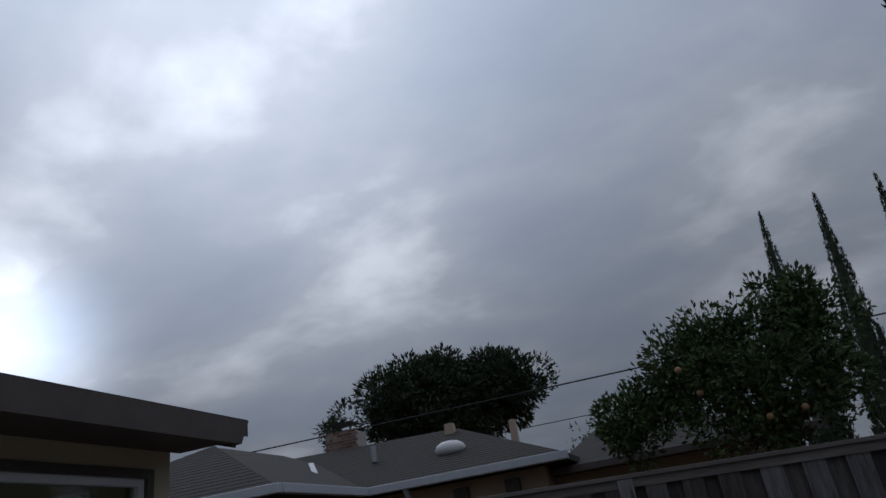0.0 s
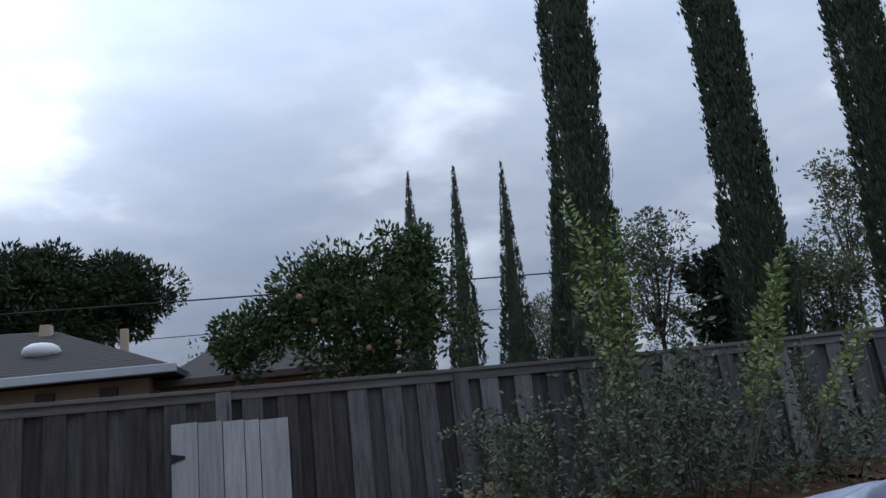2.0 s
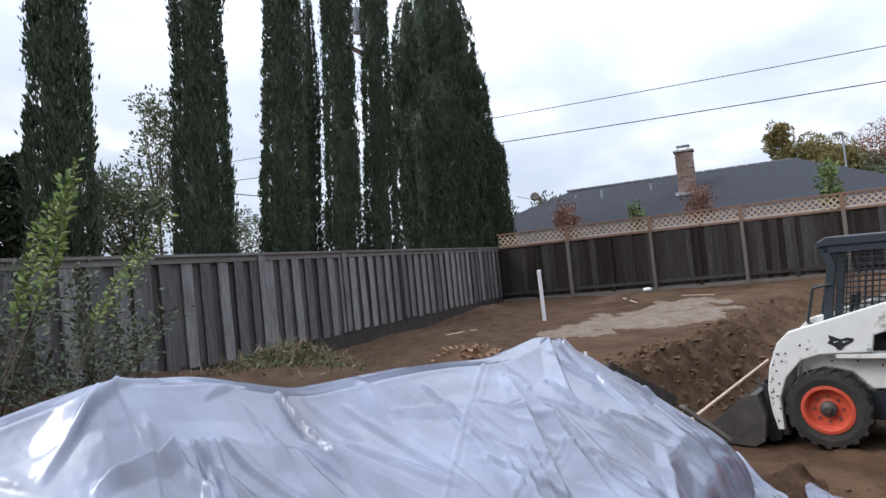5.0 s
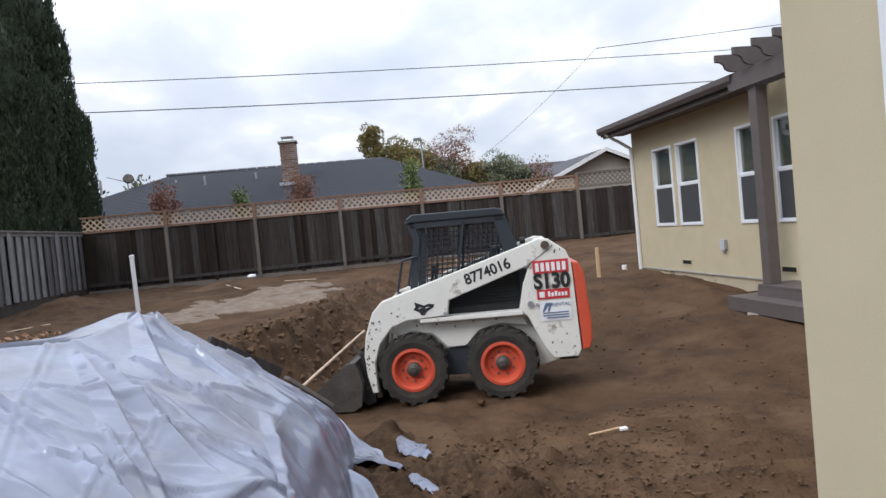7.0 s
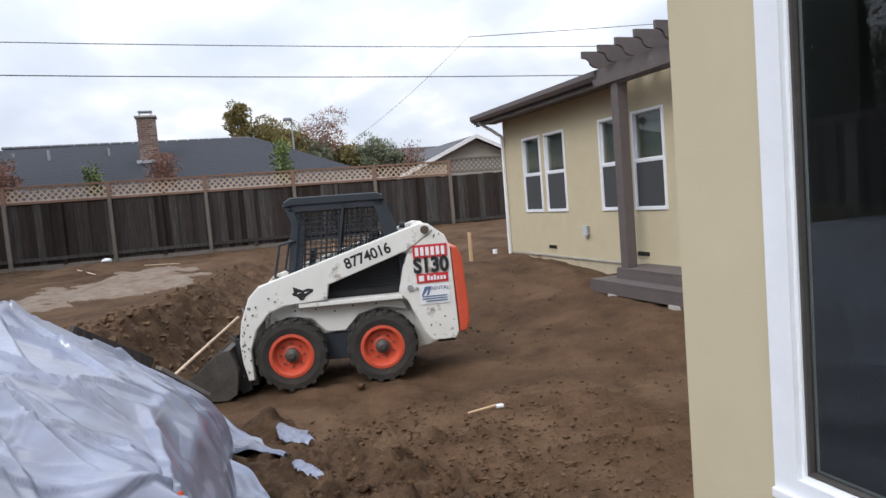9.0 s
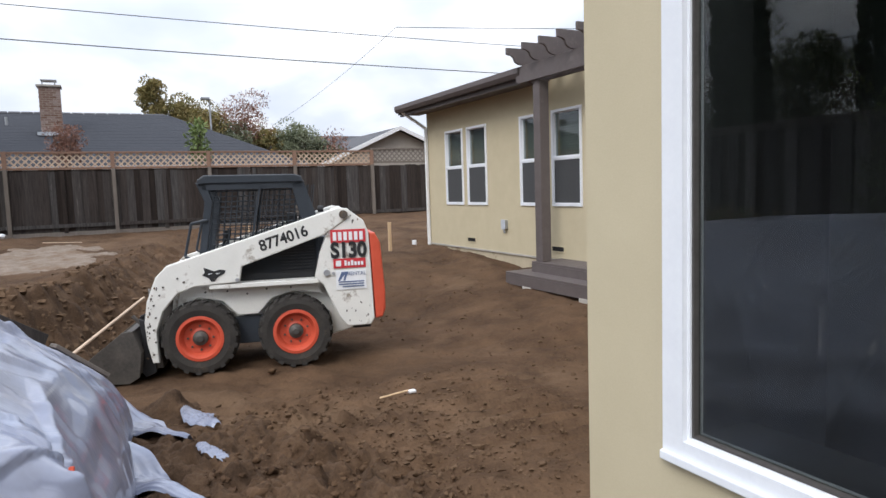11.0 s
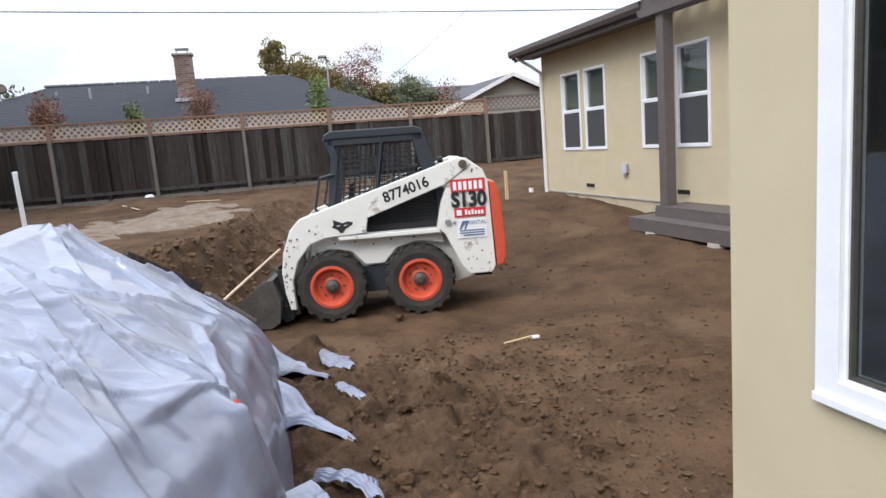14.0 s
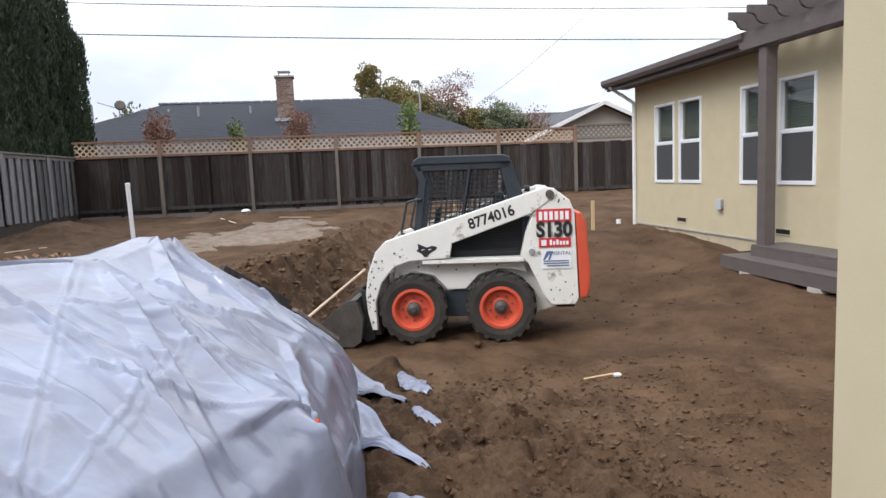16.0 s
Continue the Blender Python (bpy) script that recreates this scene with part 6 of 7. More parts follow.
    across /= np.linalg.norm(across, axis=1, keepdims=True)
    up = np.cross(across, aim)
    w, mid = s * 0.17, at + aim * s * 0.45
    v = np.stack([at, mid + across * w + up * w * 0.5, at + aim * s, mid - across * w + up * w * 0.5], 1).reshape(-1, 3)
    b = np.arange(m_)[:, None] * 4
    f = np.concatenate([b + (0, 1, 2), b + (0, 2, 3)], 0)
    me = mesh_of("crown", np.concatenate([cv_, v]), gq.tolist() + (f + len(cv_)).tolist())
    part("crown", me, "cypress", t)
    return t


for x, y, z1, r, c, ln in ((3.80, 8.95, 15, 0.36, 17000, 0.08), (6.76, 8.95, 14.5, 0.36, 17000, 0.052), (9.59, 8.95, 14.5, 0.42, 17000, 0.064), (11.75, 8.95, 15, 0.38, 16000, 0.14), (14.3, 8.95, 15.5, 0.36, 15000, 0.106), (16.25, 9.0, 15.5, 0.36, 15000, 0.125), (14.5, 10.2, 10.6, 0.26, 7000, 0.14)):
    cypress(x, y, 1.0, z1, r, c, lean=(ln, 0.0), flare=0.42 if x < 5 else 0.25)
for x, y, z1, r in ((2.9, 17.7, 9.15, 0.62), (4.0, 16.6, 8.85, 0.58), (5.25, 16.2, 8.78, 0.58), (6.95, 17.1, 7.9, 0.6)):
    cypress(x - 0.25, y, 1.0, z1, r, 6000, "slender pointed dark cypress in the next garden", 0.93, lean=(0.045, 0.0))
# the broad clump in the corner
big = thing("cypress_clump", (20.9, 8.7, 1.0), "broad dense dark green clump of cypress stems at the fence corner", "tree")
for k, (off, deep, h, r) in enumerate(((-1.25, 0.1, 9.6, 0.55), (-0.8, 0.2, 11.6, 0.6), (-0.25, -0.1, 12.1, 0.65), (0.35, -0.1, 12.1, 0.65), (0.85, 0.1, 11.7, 0.6), (1.2, 0.2, 9.4, 0.5), (1.55, 0.1, 6.6, 0.5), (0.05, -0.5, 9.0, 0.8), (0.6, -0.4, 7.5, 0.75), (-0.6, -0.4, 8.0, 0.75))):
    sub = cypress(20.9 + 0.39 * off + 0.92 * deep, 8.75 - 0.92 * off + 0.39 * deep, 1.0, h, r, 8000, taper=0.16)
    for o in list(sub.children):
        o.data.transform(PLACE[big].inverted() @ PLACE[sub])
        o.parent = big
        o.name = "stem" if "trunk" in o.name else "crown"
    bpy.data.objects.remove(sub)


def bushy(name, centre, radii, count, material, label, leaf=0.09, trunk=0.06, group="", shells=26, open_=0.35, base_z=1.0, category="tree", parts=3, width=0.45):
    """A crown of leaf clumps round uneven centres, with limbs to them."""
    c, rd = np.array(centre), np.array(radii)
    t = thing(name, (c[0], c[1], base_z), label, category, group)
    cl = ball(shells) * rd * rng.uniform(0.35, 0.95, (shells, 1)) + c
    cr_ = rng.uniform(0.22, 0.5, shells) * rd.min() * 1.1
    bm = rod((c[0], c[1], base_z - 0.2), (c[0], c[1], c[2] - rd[2] * 0.3), trunk, trunk * 0.6)
    part("trunk", bm, "bark", t)
    bm = bmesh.new()
    for p in cl[:: max(1, shells // 14)]:
        rod((c[0], c[1], max(base_z, c[2] - rd[2] * 0.75)), tuple(p), trunk * 0.4, trunk * 0.1, sides=5, bm=bm)
    tagged(part("branchwork", bm, "bark", t), kind="stuff")
    which = rng.integers(0, shells, count)
    d = ball(count)
    at = cl[which] + d * (cr_[which] * rng.uniform(0.45, 1.05, count) ** 0.6)[:, None] * (1.15, 1.15, 0.9)
    aim = d + rng.normal(0, 0.5, (count, 3)) + (0, 0, 0.25)
    part("crown", leaf_mesh("crown", at, aim, leaf * rng.uniform(0.6, 1.3, count), width), material, t)
    return t


ot = bushy("orange_tree", (0.75, 9.0, 3.78), (1.45, 0.95, 0.9), 17000, "citrus", "dense dark green citrus tree with a few oranges above the fence", 0.085, 0.09, shells=46)
for centre_, radii_, n_ in (((1.3, 8.95, 4.42), (0.55, 0.5, 0.42), 4200), ((-0.75, 9.0, 3.55), (0.6, 0.5, 0.45), 4200), ((0.25, 8.9, 4.15), (0.55, 0.5, 0.4), 3600)):
    cl = ball(16) * np.array(radii_) * rng.uniform(0.3, 1.0, (16, 1)) + centre_
    wh = rng.integers(0, 16, n_)
    d = ball(n_)
    leaf_at = cl[wh] + d * 0.24 * rng.uniform(0.4, 1.05, (n_, 1))
    part("bough", leaf_mesh("bough", leaf_at, d + rng.normal(0, 0.5, (n_, 3)) + (0, 0, 0.3), 0.085 * rng.uniform(0.6, 1.3, n_)), "citrus", ot)
for k in range(4):
    d = ball(1)[0]
    fr_ = (0.4 + d[0] * 0.9, 8.15 + abs(d[1]) * 0.2, 3.55 + d[2] * 0.45)
    o_ = part("orange", mesh_of("orange", ico2_v * 0.042 + fr_, ico2_f), "leaf_litter", ot, "ripe orange", smooth=True)
pine = bushy("pine_tree", (-10.8, 30, 8.7), (4.8, 3.0, 2.1), 60000, "pine", "broad rounded dark green pine far behind the roofs", 0.27, 0.35, shells=120, width=0.35)
bushy("young_conifer", (-12.3, 22, 6.2), (0.6, 0.6, 1.5), 1400, "pine", "small dark conifer behind the brick chimney", 0.25, 0.08, shells=16, width=0.15)
for nm, c, rd, cnt, m_, lb, lf in (
    ("olive_tree", (6.2, 11.0, 4.3), (0.85, 0.7, 1.5), 5200, "olive", "airy grey-green tree behind the fence", 0.09),
    ("olive_tree", (10.3, 11.5, 3.8), (1.5, 1.0, 1.5), 9000, "olive", "airy grey-green tree behind the fence", 0.1),
    ("pepper_tree", (13.6, 14.2, 5.9), (0.8, 0.8, 2.3), 2600, "olive", "thin drooping grey-green tree behind the cypresses", 0.13),
    ("olive_tree", (14.2, 12.5, 3.3), (1.3, 0.9, 1.2), 5000, "olive", "airy grey-green tree behind the fence", 0.1),
    ("shade_tree", (7.0, 19.0, 4.0), (1.3, 1.3, 1.5), 6500, "olive", "rounded green tree in the next garden", 0.12),
    ("shade_tree", (-1.9, 17.5, 4.2), (1.6, 0.9, 0.9), 1300, "olive", "sparse twiggy tree behind the roofs", 0.14),
    ("juniper", (6.95, 10.2, 3.5), (0.4, 0.4, 1.4), 4500, "cypress", "dark upright juniper behind the fence", 0.14),
    ("autumn_tree", (34, -2.15, 6.1), (0.6, 0.55, 1.25), 8000, "autumn", "tall green and orange autumn tree behind the far house", 0.12),
    ("autumn_tree", (34, -3.2, 5.55), (0.8, 0.8, 1.15), 8000, "autumn", "green and orange autumn tree behind the far house", 0.12),
    ("autumn_tree", (33.6, -3.9, 4.9), (1.1, 1.1, 1.2), 10000, "autumn", "green and orange autumn tree behind the far house", 0.12),
    ("plum_tree", (34, -6.2, 5.3), (1.3, 1.3, 1.35), 5200, "rust", "thin reddish purple-leaved tree beyond the fence", 0.11),
    ("garden_shrub", (33.8, -5.5, 4.5), (1.5, 1.0, 0.9), 6000, "olive", "green shrub beyond the far fence", 0.12),
    ("garden_shrub", (33.8, -8.6, 4.3), (1.6, 1.0, 1.0), 8000, "olive", "green shrub beyond the far fence", 0.12),
    ("garden_shrub", (33.9, -7.2, 4.2), (1.3, 1.0, 0.8), 2600, "autumn", "green and brown shrub beyond the far fence", 0.18),
    ("garden_shrub", (34.2, -9.9, 3.9), (1.1, 1.0, 0.7), 1800, "olive", "grey-green shrub beyond the far fence", 0.18),
    ("bare_tree", (34, -10.6, 4.2), (1.0, 0.8, 0.9), 700, "rust", "nearly leafless brown tree beyond the fence", 0.14),
    ("sapling", (21.5, 4.95, 3.35), (0.7, 0.4, 0.75), 3000, "rust", "young reddish-brown sapling behind the lattice", 0.07),
    ("sapling", (21.5, 2.75, 3.2), (0.3, 0.25, 0.55), 420, "fresh", "young light green sapling behind the lattice", 0.12),
    ("sapling", (21.5, 0.95, 3.3), (0.6, 0.4, 0.75), 2700, "rust", "young reddish-brown sapling behind the lattice", 0.07),
    ("sapling", (21.5, -2.5, 3.4), (0.32, 0.3, 0.85), 900, "fresh", "young light green sapling behind the lattice", 0.12),
    ("distant_tree", (48, 18.5, 4.9), (1.4, 1.3, 1.3), 700, "pine", "small distant dark tree", 0.35),
    ("distant_tree", (48, 15.8, 5.2), (1.3, 1.2, 1.2), 450, "pine", "small distant dark tree", 0.35),
    ("distant_tree", (40, 10.6, 5.1), (1.1, 1.0, 1.2), 450, "olive", "small distant sparse tree", 0.3),
    ("street_tree", (-9.75, 5.75, 6.85), (0.35, 0.3, 0.4), 130, "olive", "sparse tree behind the roof", 0.1),
):
    bushy(nm, c, rd, cnt, m_, lb, lf, 0.06, shells=38, group="garden trees", category="shrub" if "shrub" in nm else "tree")


def shoots(name, base_pts, label, material, leaf, n_leaf, spread, base_z, height, group=""):
    """A shrub of arching stems that carry leaves along their length."""
    c = np.mean(base_pts, axis=0)
    t = thing(name, (c[0], c[1], base_z), label, "shrub", group)
    bm, at, aim = bmesh.new(), [], []
    for (x, y), h in zip(base_pts, height):
        p = np.array([x, y, base_z - 0.05])
        dirn = np.array([rng.normal(0, spread), rng.normal(0, spread * 0.6), 1.0])
        steps = 9
        for k in range(steps):
            q = p + dirn / np.linalg.norm(dirn) * h / steps
            dirn += rng.normal(0, 0.12, 3) + (0, 0, -0.05 * k / steps)
            rod(tuple(p), tuple(q), 0.007 * (1 - k / steps) + 0.002, 0.007 * (1 - (k + 1) / steps) + 0.002, sides=4, bm=bm)
            m_ = int(n_leaf * (0.35 + 0.65 * (k + 1) / steps))
            tt = rng.random((m_, 1))
            tw = rng.normal(0, 1, (m_, 3)) * (1, 1, 0.5)
            at.append(p + (q - p) * tt + tw * rng.uniform(0.0, 0.11, (m_, 1)))
            aim.append(tw + dirn * 0.6)
            p = q
    tagged(part("branchwork", bm, "bark", t), kind="stuff")
    at, aim = np.concatenate(at), np.concatenate(aim)
    part("foliage", leaf_mesh("foliage", at, aim, leaf * rng.uniform(0.6, 1.3, len(at)), 0.5), material, t)
    return t


bp_ = [(rng.uniform(1.5, 5.4), rng.uniform(5.2, 6.4)) for _ in range(58)]
hh = [rng.uniform(0.9, 1.7) + (0.3 if 2.2 < x < 4.2 else 0) for x, y in bp_]
shoots("privet_shrub", bp_, "loose grey-green privet shrub with small leaves before the fence", "privet", 0.062, 22, 0.6, 1.15, hh)
bp_ = [(rng.uniform(2.4, 3.9), rng.uniform(5.7, 6.5)) for _ in range(8)]
shoots("tall_privet", bp_, "tall airy privet stems rising above the fence", "privet", 0.085, 12, 0.18, 1.15, rng.uniform(1.6, 2.3, 8))
bp_ = [(1.75 + rng.normal(0, 0.2), 5.6 + rng.normal(0, 0.2)) for _ in range(9)]
shoots("privet_shrub", bp_, "low spreading privet branches before the fence", "privet", 0.06, 24, 0.75, 1.15, rng.uniform(0.9, 1.4, 9))

def sprig(name, base, stems, leaf, step, material, label):
    """Young stems with pairs of pointed leaves set along them."""
    t = thing(name, base, label, "shrub", "privet sprigs")
    bm, at, aim = bmesh.new(), [], []
    for tip_ in stems:
        a, b = np.array(base, float), np.array(tip_, float)
        a = a + rng.normal(0, 0.04, 3) * (1, 1, 0)
        bend = rng.normal(0, 0.06, 3) + (0, 0, 0.05)
        n_ = int(np.linalg.norm(b - a) / step)
        pts = [a + (b - a) * k / n_ + bend * math.sin(math.pi * k / n_) for k in range(n_ + 1)]
        for k in range(0, n_ - 3, 4):
            rod(tuple(pts[k]), tuple(pts[k + 4]), 0.006 * (1 - 0.8 * k / n_), 0.006 * (1 - 0.8 * (k + 4) / n_), sides=5, bm=bm)
        d = (b - a) / np.linalg.norm(b - a)
        for k in range(int(n_ * 0.3), n_ + 1):
            side = np.cross(d, rng.normal(0, 1, 3))
            side /= np.linalg.norm(side)
            for s in (1, -1):
                at.append(pts[k] + side * s * 0.01)
                aim.append(side * s + d * 0.55 + rng.normal(0, 0.12, 3))
    tagged(part("branchwork", bm, "bark", t), kind="stuff")
    at, aim = np.array(at), np.array(aim)
    part("foliage", leaf_mesh("foliage", at, aim, leaf * rng.uniform(0.7, 1.2, len(at)), 0.5), material, t)


sprig("privet_sprig", (2.95, 6.3, 1.6), [(2.69, 6.3, 4.44), (2.78, 6.2, 4.0), (2.93, 6.35, 4.17), (3.23, 6.3, 4.16), (2.6, 6.25, 3.6), (3.1, 6.2, 3.8), (3.3, 6.3, 3.5), (2.75, 6.4, 3.3), (3.05, 6.3, 4.0)], 0.11, 0.055, "privet_young", "tall bright green privet shoots with paired leaves")
sprig("privet_sprig", (3.3, 4.85, 1.6), [(3.97, 4.8, 3.33), (3.85, 4.75, 3.1), (3.75, 4.85, 2.95), (3.92, 4.9, 3.2)], 0.075, 0.024, "privet_young", "bright green privet shoot leaning over the shrub")
sprig("privet_sprig", (3.9, 4.85, 1.6), [(4.95, 4.8, 2.93), (4.6, 4.8, 2.7), (4.75, 4.9, 2.55)], 0.06, 0.03, "privet_young", "slender arching privet shoot")
sprig("privet_sprig", (2.35, 5.8, 1.75), [(0.96, 5.8, 2.09), (1.15, 5.75, 2.2), (1.35, 5.85, 2.28), (1.5, 5.8, 2.0), (1.3, 5.7, 2.1)], 0.06, 0.024, "privet", "horizontal privet branch with small grey-green leaves")

# weeds and dry grass
gn = 3800
gxp, gyp = np.concatenate([rng.normal(7.3, 0.33, gn // 2), rng.normal(6.7, 0.6, gn // 2)]), np.concatenate([rng.normal(5.2, 0.25, gn // 2), rng.normal(5.0, 0.42, gn // 2)])
gzp = ground_z(gxp, gyp)
heap = 0.34 * np.exp(-(((gxp - 7.0) / 0.9) ** 2 + ((gyp - 5.1) / 0.6) ** 2))
ga = np.stack([gxp, gyp, gzp + heap * rng.random(gn)], -1)
gaim = rng.normal(0, 1.0, (gn, 3)) + (0, 0, 0.55)
dry = rng.random(gn) < np.where(np.arange(gn) < gn // 2, 0.95, 0.5)
for nm, sel, m_, lb in (("dry_grass", dry, "straw", "tuft of dry straw-coloured grass on the bank"), ("weeds", ~dry, "weed", "green weeds on the bank behind the pile")):
    ob = part(nm, leaf_mesh(nm, ga[sel], gaim[sel], rng.uniform(0.05, 0.2, sel.sum()) * (1.0 if nm == "dry_grass" else 0.45), 0.04 if nm == "dry_grass" else 0.34), m_)
    tagged(ob, lb, "grass", kind="stuff")
ln_ = 260
lx, ly = rng.normal(6.3, 0.24, ln_), rng.normal(2.25, 0.3, ln_)
lz = ground_z(lx, ly)
ob = part("leaf_litter", leaf_mesh("leaf_litter", np.stack([lx, ly, lz + 0.03], -1), rng.normal(0, 1, (ln_, 3)) * (1, 1, 0.35), rng.uniform(0.04, 0.09, ln_), 0.6), "leaf_litter")
tagged(ob, "heap of dry orange-brown leaves and scraps", "leaf litter", kind="stuff")

# ---- the neighbours' houses ----
def hip_roof(bm, x0, x1, y0, y1, ze, ridge, thick=0.1):
    """Four slopes from the eave rectangle up to a ridge ((xa, ya, z), (xb, yb, z))."""
    a, b = ridge
    corners = [(x0, y0, ze), (x1, y0, ze), (x1, y1, ze), (x0, y1, ze)]
    v = [bm.verts.new(c) for c in corners]
    w = [bm.verts.new((c[0], c[1], c[2] - thick)) for c in corners]
    if abs(a[0] - b[0]) > abs(a[1] - b[1]):
        p, q = (bm.verts.new(c) for c in sorted((a, b)))
        bm.faces.new((v[0], v[1], q, p)), bm.faces.new((v[1], v[2], q)), bm.faces.new((v[2], v[3], p, q)), bm.faces.new((v[3], v[0], p))
    else:
        p, q = (bm.verts.new(c) for c in sorted((a, b), key=lambda c: c[1]))
        bm.faces.new((v[0], v[1], p)), bm.faces.new((v[1], v[2], q, p)), bm.faces.new((v[2], v[3], q)), bm.faces.new((v[3], v[0], p, q))
    for k in range(4):
        j = (k + 1) % 4
        bm.faces.new((v[k], v[j], w[j], w[k]))
    bm.faces.new(w[::-1])
    return bm


def brick_stack(parent, x0, x1, y0, y1, z0, z1, course=0.075, length=0.21):
    """A chimney shaft of single bricks with recessed joints on the faces."""
    part("core", box(x0 + 0.012, x1 - 0.012, y0 + 0.012, y1 - 0.012, z0, z1), "mortar", parent)
    unit = None
    k, z = 0, z0
    while z < z1 - 0.02:
        for face in ("x0", "y0"):
            lo, hi = (y0, y1) if face == "x0" else (x0 + 0.1, x1)
            u = lo - (length / 2 if k % 2 else 0)
            while u < hi - 0.02:
                a, b = max(u, lo), min(u + length - 0.012, hi)
                if b - a > 0.03:
                    if face == "x0":
                        bm = box(x0, x0 + 0.09, a, b, z, z + course - 0.012)
                    else:
                        bm = box(a, b, y0, y0 + 0.09, z, z + course - 0.012)
                    part("brick", bm, "brick", parent)
                u += length
        z += course
        k += 1


north = thing("neighbour_house", (-6, 12, 1.0), "low house with brown shingle hip roof and pale gutters", "house")
part("wall", box(-16, -2.6, 11.2, 17.5, 0.8, 3.5), "neighbour_wall", north, "peach stucco wall")
part("wall", box(-11.5, -6.2, 8.6, 11.2, 0.8, 3.5), "neighbour_wall", north)
main = part("roof", hip_roof(bmesh.new(), -16.5, -2.15, 10.75, 18.2, 3.62, ((-9.5, 14.6, 5.05), (-5.1, 14.6, 4.95))), "shingle_brown", north, "weathered brown shingle roof")
part("shingle_layer", courses(bmesh.new(), (-16.5, 10.75, 3.63), (-2.2, 10.75, 3.63), (-5.15, 14.55, 4.95), (-9.5, 14.55, 5.05), 24), "shingle_brown", main)
wingr = part("roof", hip_roof(bmesh.new(), -12.2, -5.65, 8.05, 13.5, 3.62, ((-8.9, 10.9, 4.95), (-8.9, 13.4, 4.95))), "shingle_brown", north)
part("shingle_layer", courses(bmesh.new(), (-12.15, 8.07, 3.63), (-5.7, 8.07, 3.63), (-8.85, 10.9, 4.96), (-8.95, 10.9, 4.96), 18), "shingle_brown", wingr)
low_ = part("roof", hip_roof(bmesh.new(), -2.6, 1.6, 11.6, 16.5, 3.45, ((-2.0, 14.2, 4.3), (-0.4, 14.2, 4.3))), "shingle_brown", north)
part("wall", box(-2.6, 1.3, 12.0, 16, 0.8, 3.4), "neighbour_wall", north)
part("gutter", box(-5.6, -2.1, 10.62, 10.75, 3.50, 3.63, bevel=0.01), "gutter", north, "pale grey gutter")
part("gutter", box(-12.3, -5.55, 7.93, 8.05, 3.50, 3.63, bevel=0.01), "gutter", north)
part("gutter", box(-5.65, -5.53, 8.05, 10.62, 3.50, 3.63, bevel=0.01), "gutter", north)
part("gutter", box(-2.6, 1.65, 11.47, 11.6, 3.34, 3.46, bevel=0.01), "dark_fascia", north)
bm = rod((-4.9, 10.7, 3.5), (-4.9, 10.95, 3.2), 0.05)
rod((-4.9, 10.95, 3.22), (-4.9, 11.15, 2.2), 0.05, bm=bm)
part("downpipe", bm, "gutter", north)
for x in (-5.4, -4.2, -3.3):
    part("eave_block", box(x, x + 0.25, 11.1, 11.2, 3.05, 3.4), "dark_fascia", north)
vt = part("roof_vent", prism([(-5.25, 4.55), (-4.98, 4.55), (-5.02, 5.0), (-5.2, 5.0)], 14.0, 14.2, "y", bevel=0.01), "neighbour_wall", north, "pale roof vent")
part("roof_vent", box(-4.05, -3.9, 15.2, 15.35, 4.3, 5.0, bevel=0.01), "neighbour_wall", north)
dome = mesh_of("skylight", ico2_v * (0.30, 0.30, 0.16) + (-4.55, 12.3, 4.22), ico2_f)
part("skylight", dome, "white_paint", north, "white dome skylight", smooth=True)
part("roof_vent", rod((-6.3, 12.6, 4.3), (-6.3, 12.6, 4.62), 0.06), "metal", north)
part("flashing", beam_between((-7.35, 11.9, 4.42), (-6.7, 11.0, 3.95), 0.10, 0.03), "gutter", north)
ch = thing("brick_chimney", (-8.1, 15.2, 4.4), "red brick chimney with a dark metal cap on the neighbour's roof", "chimney")
brick_stack(ch, -8.7, -7.85, 15.0, 15.6, 4.35, 5.5)
part("cap", box(-8.55, -8.0, 15.05, 15.55, 5.72, 5.76), "black", ch)
for x in (-8.5, -8.05):
    part("cap_leg", rod((x, 15.1, 5.49), (x, 15.1, 5.73), 0.02, sides=6), "black", ch)

for o in (north, ch):
    o.location.z -= 0.11

east = thing("far_house", (29, 1, 1.0), "low house with a charcoal shingle hip roof behind the back fence", "house")
part("wall", box(24.8, 33, -5.2, 9.0, 0.8, 2.8), "grey_wall", east)
er_ = part("roof", hip_roof(bmesh.new(), 23.6, 34.4, -6.3, 11.4, 2.85, ((29.0, -2.3, 5.05), (29.0, 6.4, 5.0))), "shingle_dark", east, "charcoal shingle roof")
part("shingle_layer", courses(bmesh.new(), (23.6, 11.4, 2.86), (23.6, -6.3, 2.86), (29.0, -2.3, 5.06), (29.0, 6.4, 5.01), 34), "shingle_dark", er_)
part("gutter", box(23.5, 23.6, -6.3, 11.4, 2.76, 2.86), "gutter", east)
for k in range(22):
    y = -2.2 + k * 0.4
    part("ridge_cap", prism([(28.9, 5.03), (29.0, 5.09), (29.1, 5.03), (29.1, 5.0), (28.9, 5.0)], y, y + 0.37, "y"), "shingle", east)
for y, x, h in ((6.0, 28.0, 0.25), (2.9, 27.6, 0.3), (4.8, 27.4, 0.3), (8.2, 26.2, 0.28)):
    part("vent_pipe", rod((x, y, 4.2), (x, y, 4.65 + h * 0.3), 0.045, sides=10), "metal", east)
ch2 = thing("brick_chimney", (27, 1.5, 3.9), "tall brown brick chimney with a metal rain cap", "chimney")
brick_stack(ch2, 26.6, 27.2, 1.2, 1.83, 3.85, 5.66)
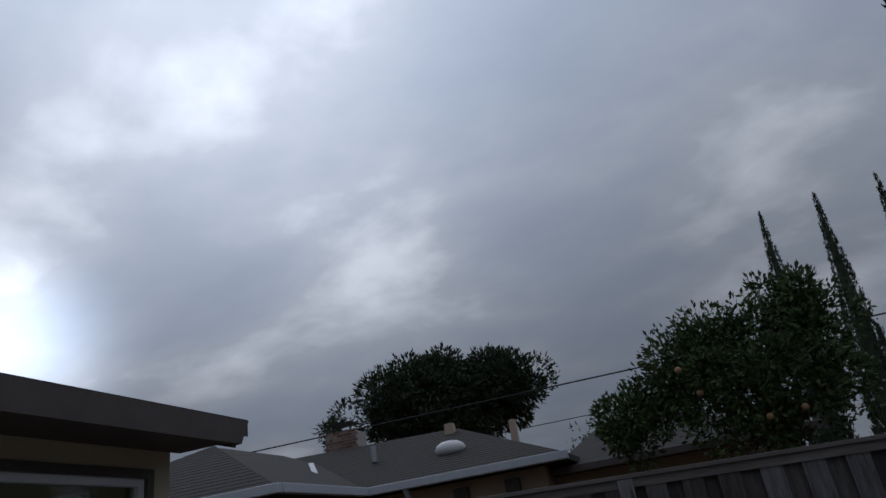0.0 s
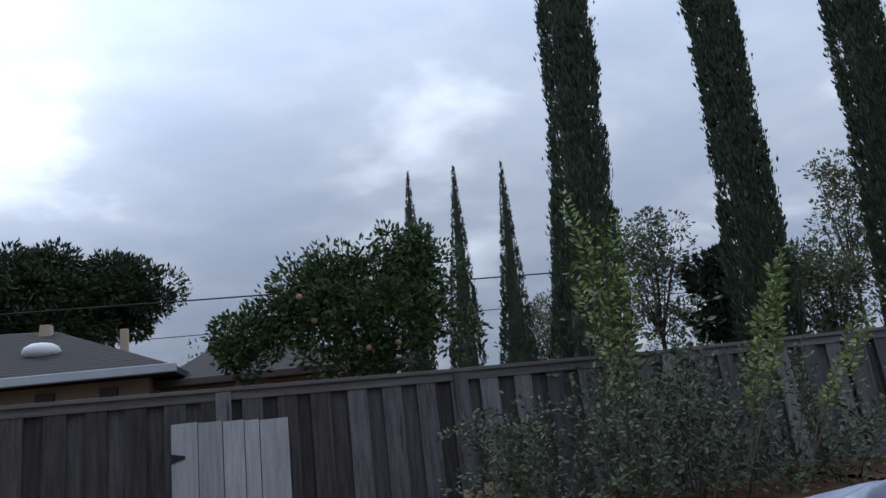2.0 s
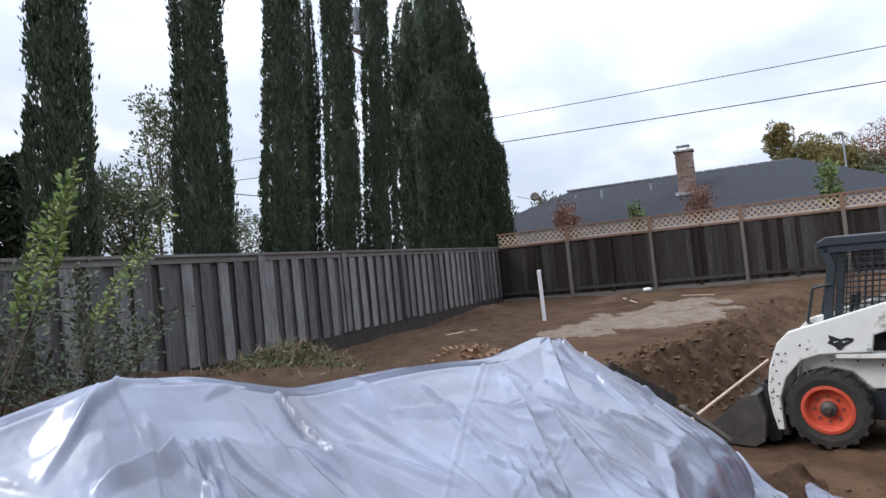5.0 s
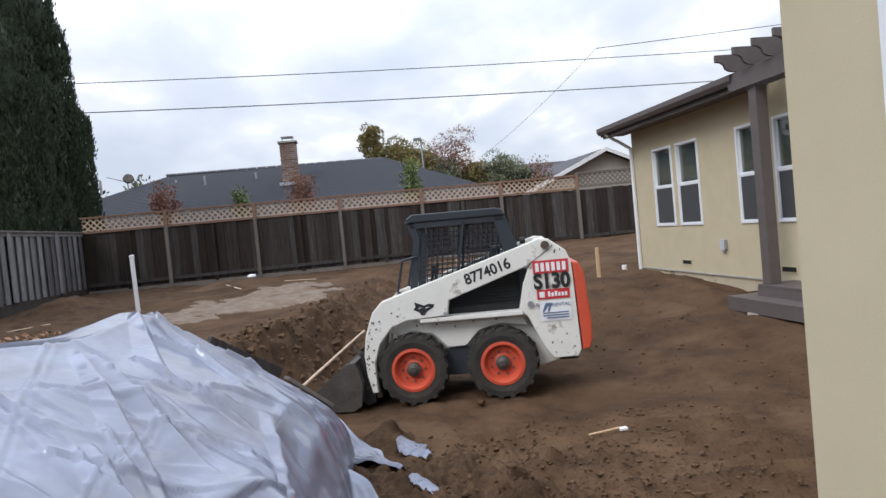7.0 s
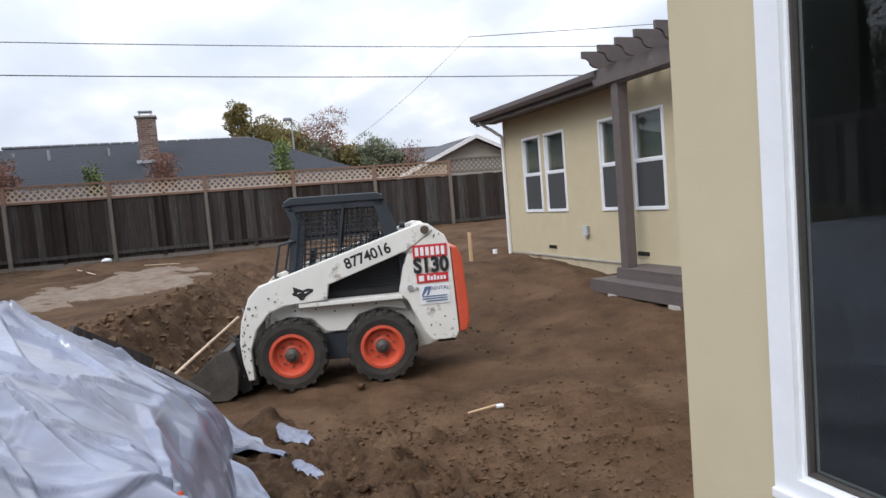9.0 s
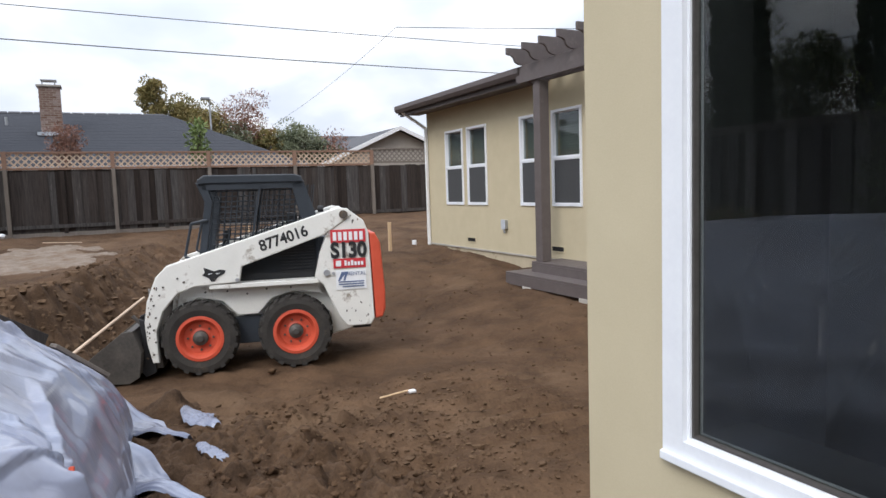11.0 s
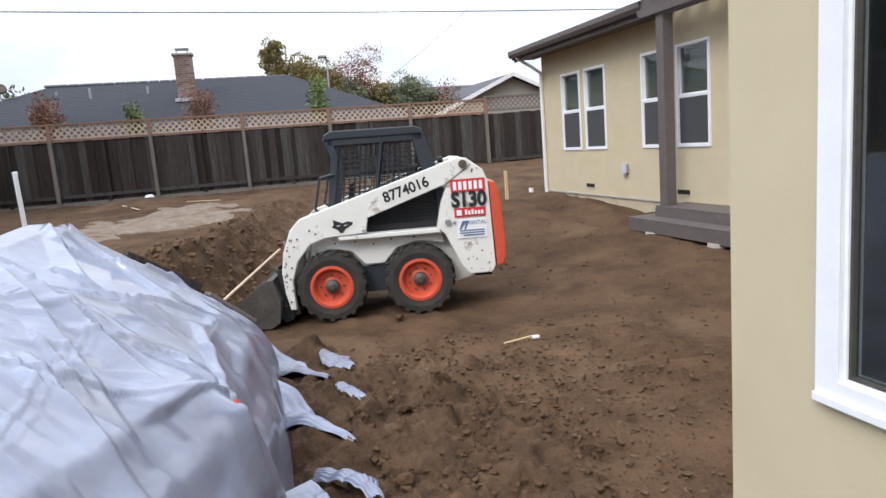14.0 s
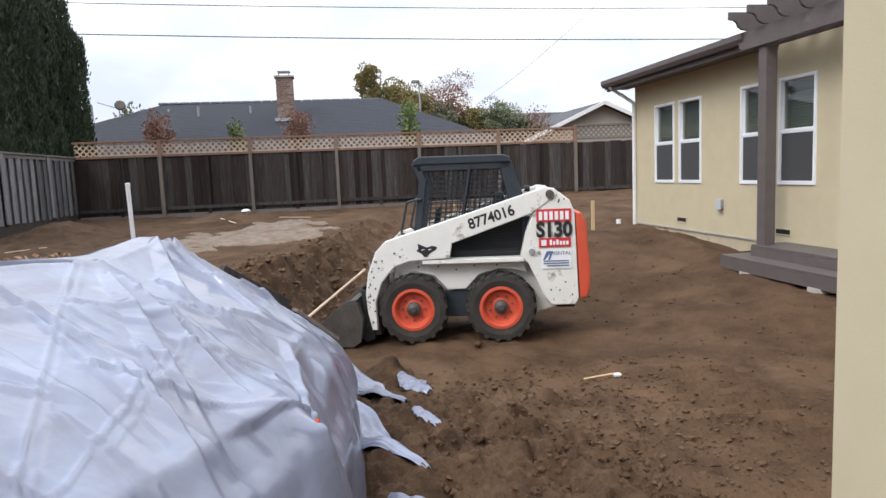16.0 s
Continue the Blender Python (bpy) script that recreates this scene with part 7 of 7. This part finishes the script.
part("crown", box(26.55, 27.25, 1.15, 1.88, 5.66, 5.72), "mortar", ch2)
part("cap", box(26.65, 27.15, 1.28, 1.75, 5.87, 5.90), "metal", ch2)
for y in (1.33, 1.7):
    part("cap_leg", rod((26.7, y, 5.7), (26.7, y, 5.88), 0.02, sides=6), "metal", ch2)
part("flashing", box(26.35, 26.62, 1.1, 1.93, 4.02, 4.14), "gutter", ch2)
dish = thing("satellite_dish", (27.5, 8.1, 4.0), "grey satellite dish on a bent mast on the far roof", "satellite dish")
part("mast", rod((27.5, 7.6, 3.9), (27.5, 7.65, 4.75), 0.025), "metal", dish)
part("reflector", rod((27.5, 7.6, 4.85), (27.44, 7.58, 4.88), 0.2, 0.18, sides=24), "steel", dish)
part("arm", rod((27.5, 7.7, 4.75), (27.2, 8.3, 4.95), 0.015), "metal", dish)
am = thing("antenna_mast", (27, 9.4, 3.9), "thin antenna mast on the far roof", "antenna")
part("mast", rod((27, 9.3, 3.5), (27, 9.3, 5.0), 0.02), "metal", am)
part("head", box(26.95, 27.05, 9.2, 9.5, 4.9, 4.96), "metal", am)

gab = thing("gable_house", (36, -14, 1.0), "house with a grey gable wall and white rake boards", "house")
part("wall", prism([(-19.5, 0.8), (-8.2, 0.8), (-8.2, 2.5), (-13.8, 4.95), (-19.5, 2.45)], 33.1, 40, "x"), "grey_wall", gab, "warm grey gable wall")
bm = roof_slab(bmesh.new(), [(32.7, -13.8, 5.1), (40.5, -13.8, 5.1), (40.5, -7.6, 2.4), (32.7, -7.6, 2.4)], 0.08)
roof_slab(bm, [(32.7, -13.8, 5.1), (40.5, -13.8, 5.1), (40.5, -20, 2.4), (32.7, -20, 2.4)], 0.08)
part("roof", bm, "shingle", gab, "grey shingle roof")
for s in (1, -1):
    part("rake_board", prism([(-13.8, 5.13), (-13.8, 4.93), (-13.8 + s * 6.2, 2.22), (-13.8 + s * 6.2, 2.42)], 32.62, 32.7, "x"), "white_paint", gab, "white rake board")
back = thing("ranch_house", (44, -9, 1.0), "long low grey-roofed house in the distance", "house")
part("wall", box(41.5, 47, -20, -4, 0.8, 3.6), "grey_wall", back)
part("roof", hip_roof(bmesh.new(), 41, 48, -21, -3, 3.6, ((44.5, -18, 5.6), (44.5, -8.0, 5.6))), "shingle", back)

# ---- pole, wires ----
pole = thing("utility_pole", (17.9, 10.15, 1.0), "brown wooden utility pole with a grey transformer among the cypresses", "utility pole")
part("shaft", rod((16.55, 10.15, 0.8), (17.6, 10.15, 11.2), 0.15, 0.11, sides=14), "post_wood", pole)
tf = part("transformer", rod((18.1, 10.0, 9.75), (18.1, 10.0, 10.5), 0.19, sides=18), "gutter", pole, "grey transformer can")
part("bushing", rod((18.1, 10.0, 10.5), (18.1, 10.0, 10.7), 0.03), "gutter", tf)
part("cross_arm", box(17.7, 18.4, 10.0, 10.08, 9.1, 9.22), "lattice_frame", pole)
part("bracket", rod((17.8, 10.1, 10.9), (18.25, 10.0, 10.95), 0.025), "metal", pole)
part("insulator", rod((18.25, 10.0, 10.9), (18.25, 10.0, 11.05), 0.04), "gutter", pole)


def wire(name, p, q, r, sag, label):
    cu = bpy.data.curves.new(name, "CURVE")
    cu.dimensions, cu.bevel_depth, cu.bevel_resolution = "3D", r, 1
    sp = cu.splines.new("POLY")
    sp.points.add(24)
    for k in range(25):
        t = k / 24
        v = Vector(p).lerp(Vector(q), t)
        sp.points[k].co = (v.x, v.y, v.z - sag * 4 * t * (1 - t), 1)
    cu.materials.append(M["wire"])
    return tagged(new(name, cu), label, "cable", "overhead cables")


wire("overhead_cable", (22, 40, 8.65), (22, -50, 8.2), 0.012, 1.38, "thin dark overhead cable crossing above the back fence")
wire("overhead_cable", (22, 40, 7.95), (22, -50, 6.8), 0.015, 1.3, "thick dark overhead cable crossing above the back fence")
wire("service_cable", (22, -9.2, 7.37), (22, -50, 10.8), 0.012, 0.2, "thin dark service cable with a splice")
wire("service_cable", (22, -9.2, 7.37), (34, -7.5, 5.2), 0.006, 0.2, "faint service cable running down to a house")
wire("overhead_cable", (-60, 19, 6.6), (60, 19, 6.6), 0.022, 0.42, "dark overhead cable behind the garden trees")
wire("overhead_cable", (-60, 19, 5.6), (60, 19, 5.6), 0.012, 0.4, "thin dark overhead cable behind the garden trees")
lamp_ = thing("street_lamp", (31, -4.2, 1), "thin grey street lamp pole beyond the fence", "street lamp")
part("pole", rod((31, -4.25, 1), (31, -4.2, 6.0), 0.05, 0.035), "metal", lamp_)
part("head", box(30.8, 31.1, -4.2, -3.85, 5.95, 6.05, bevel=0.015), "metal", lamp_)
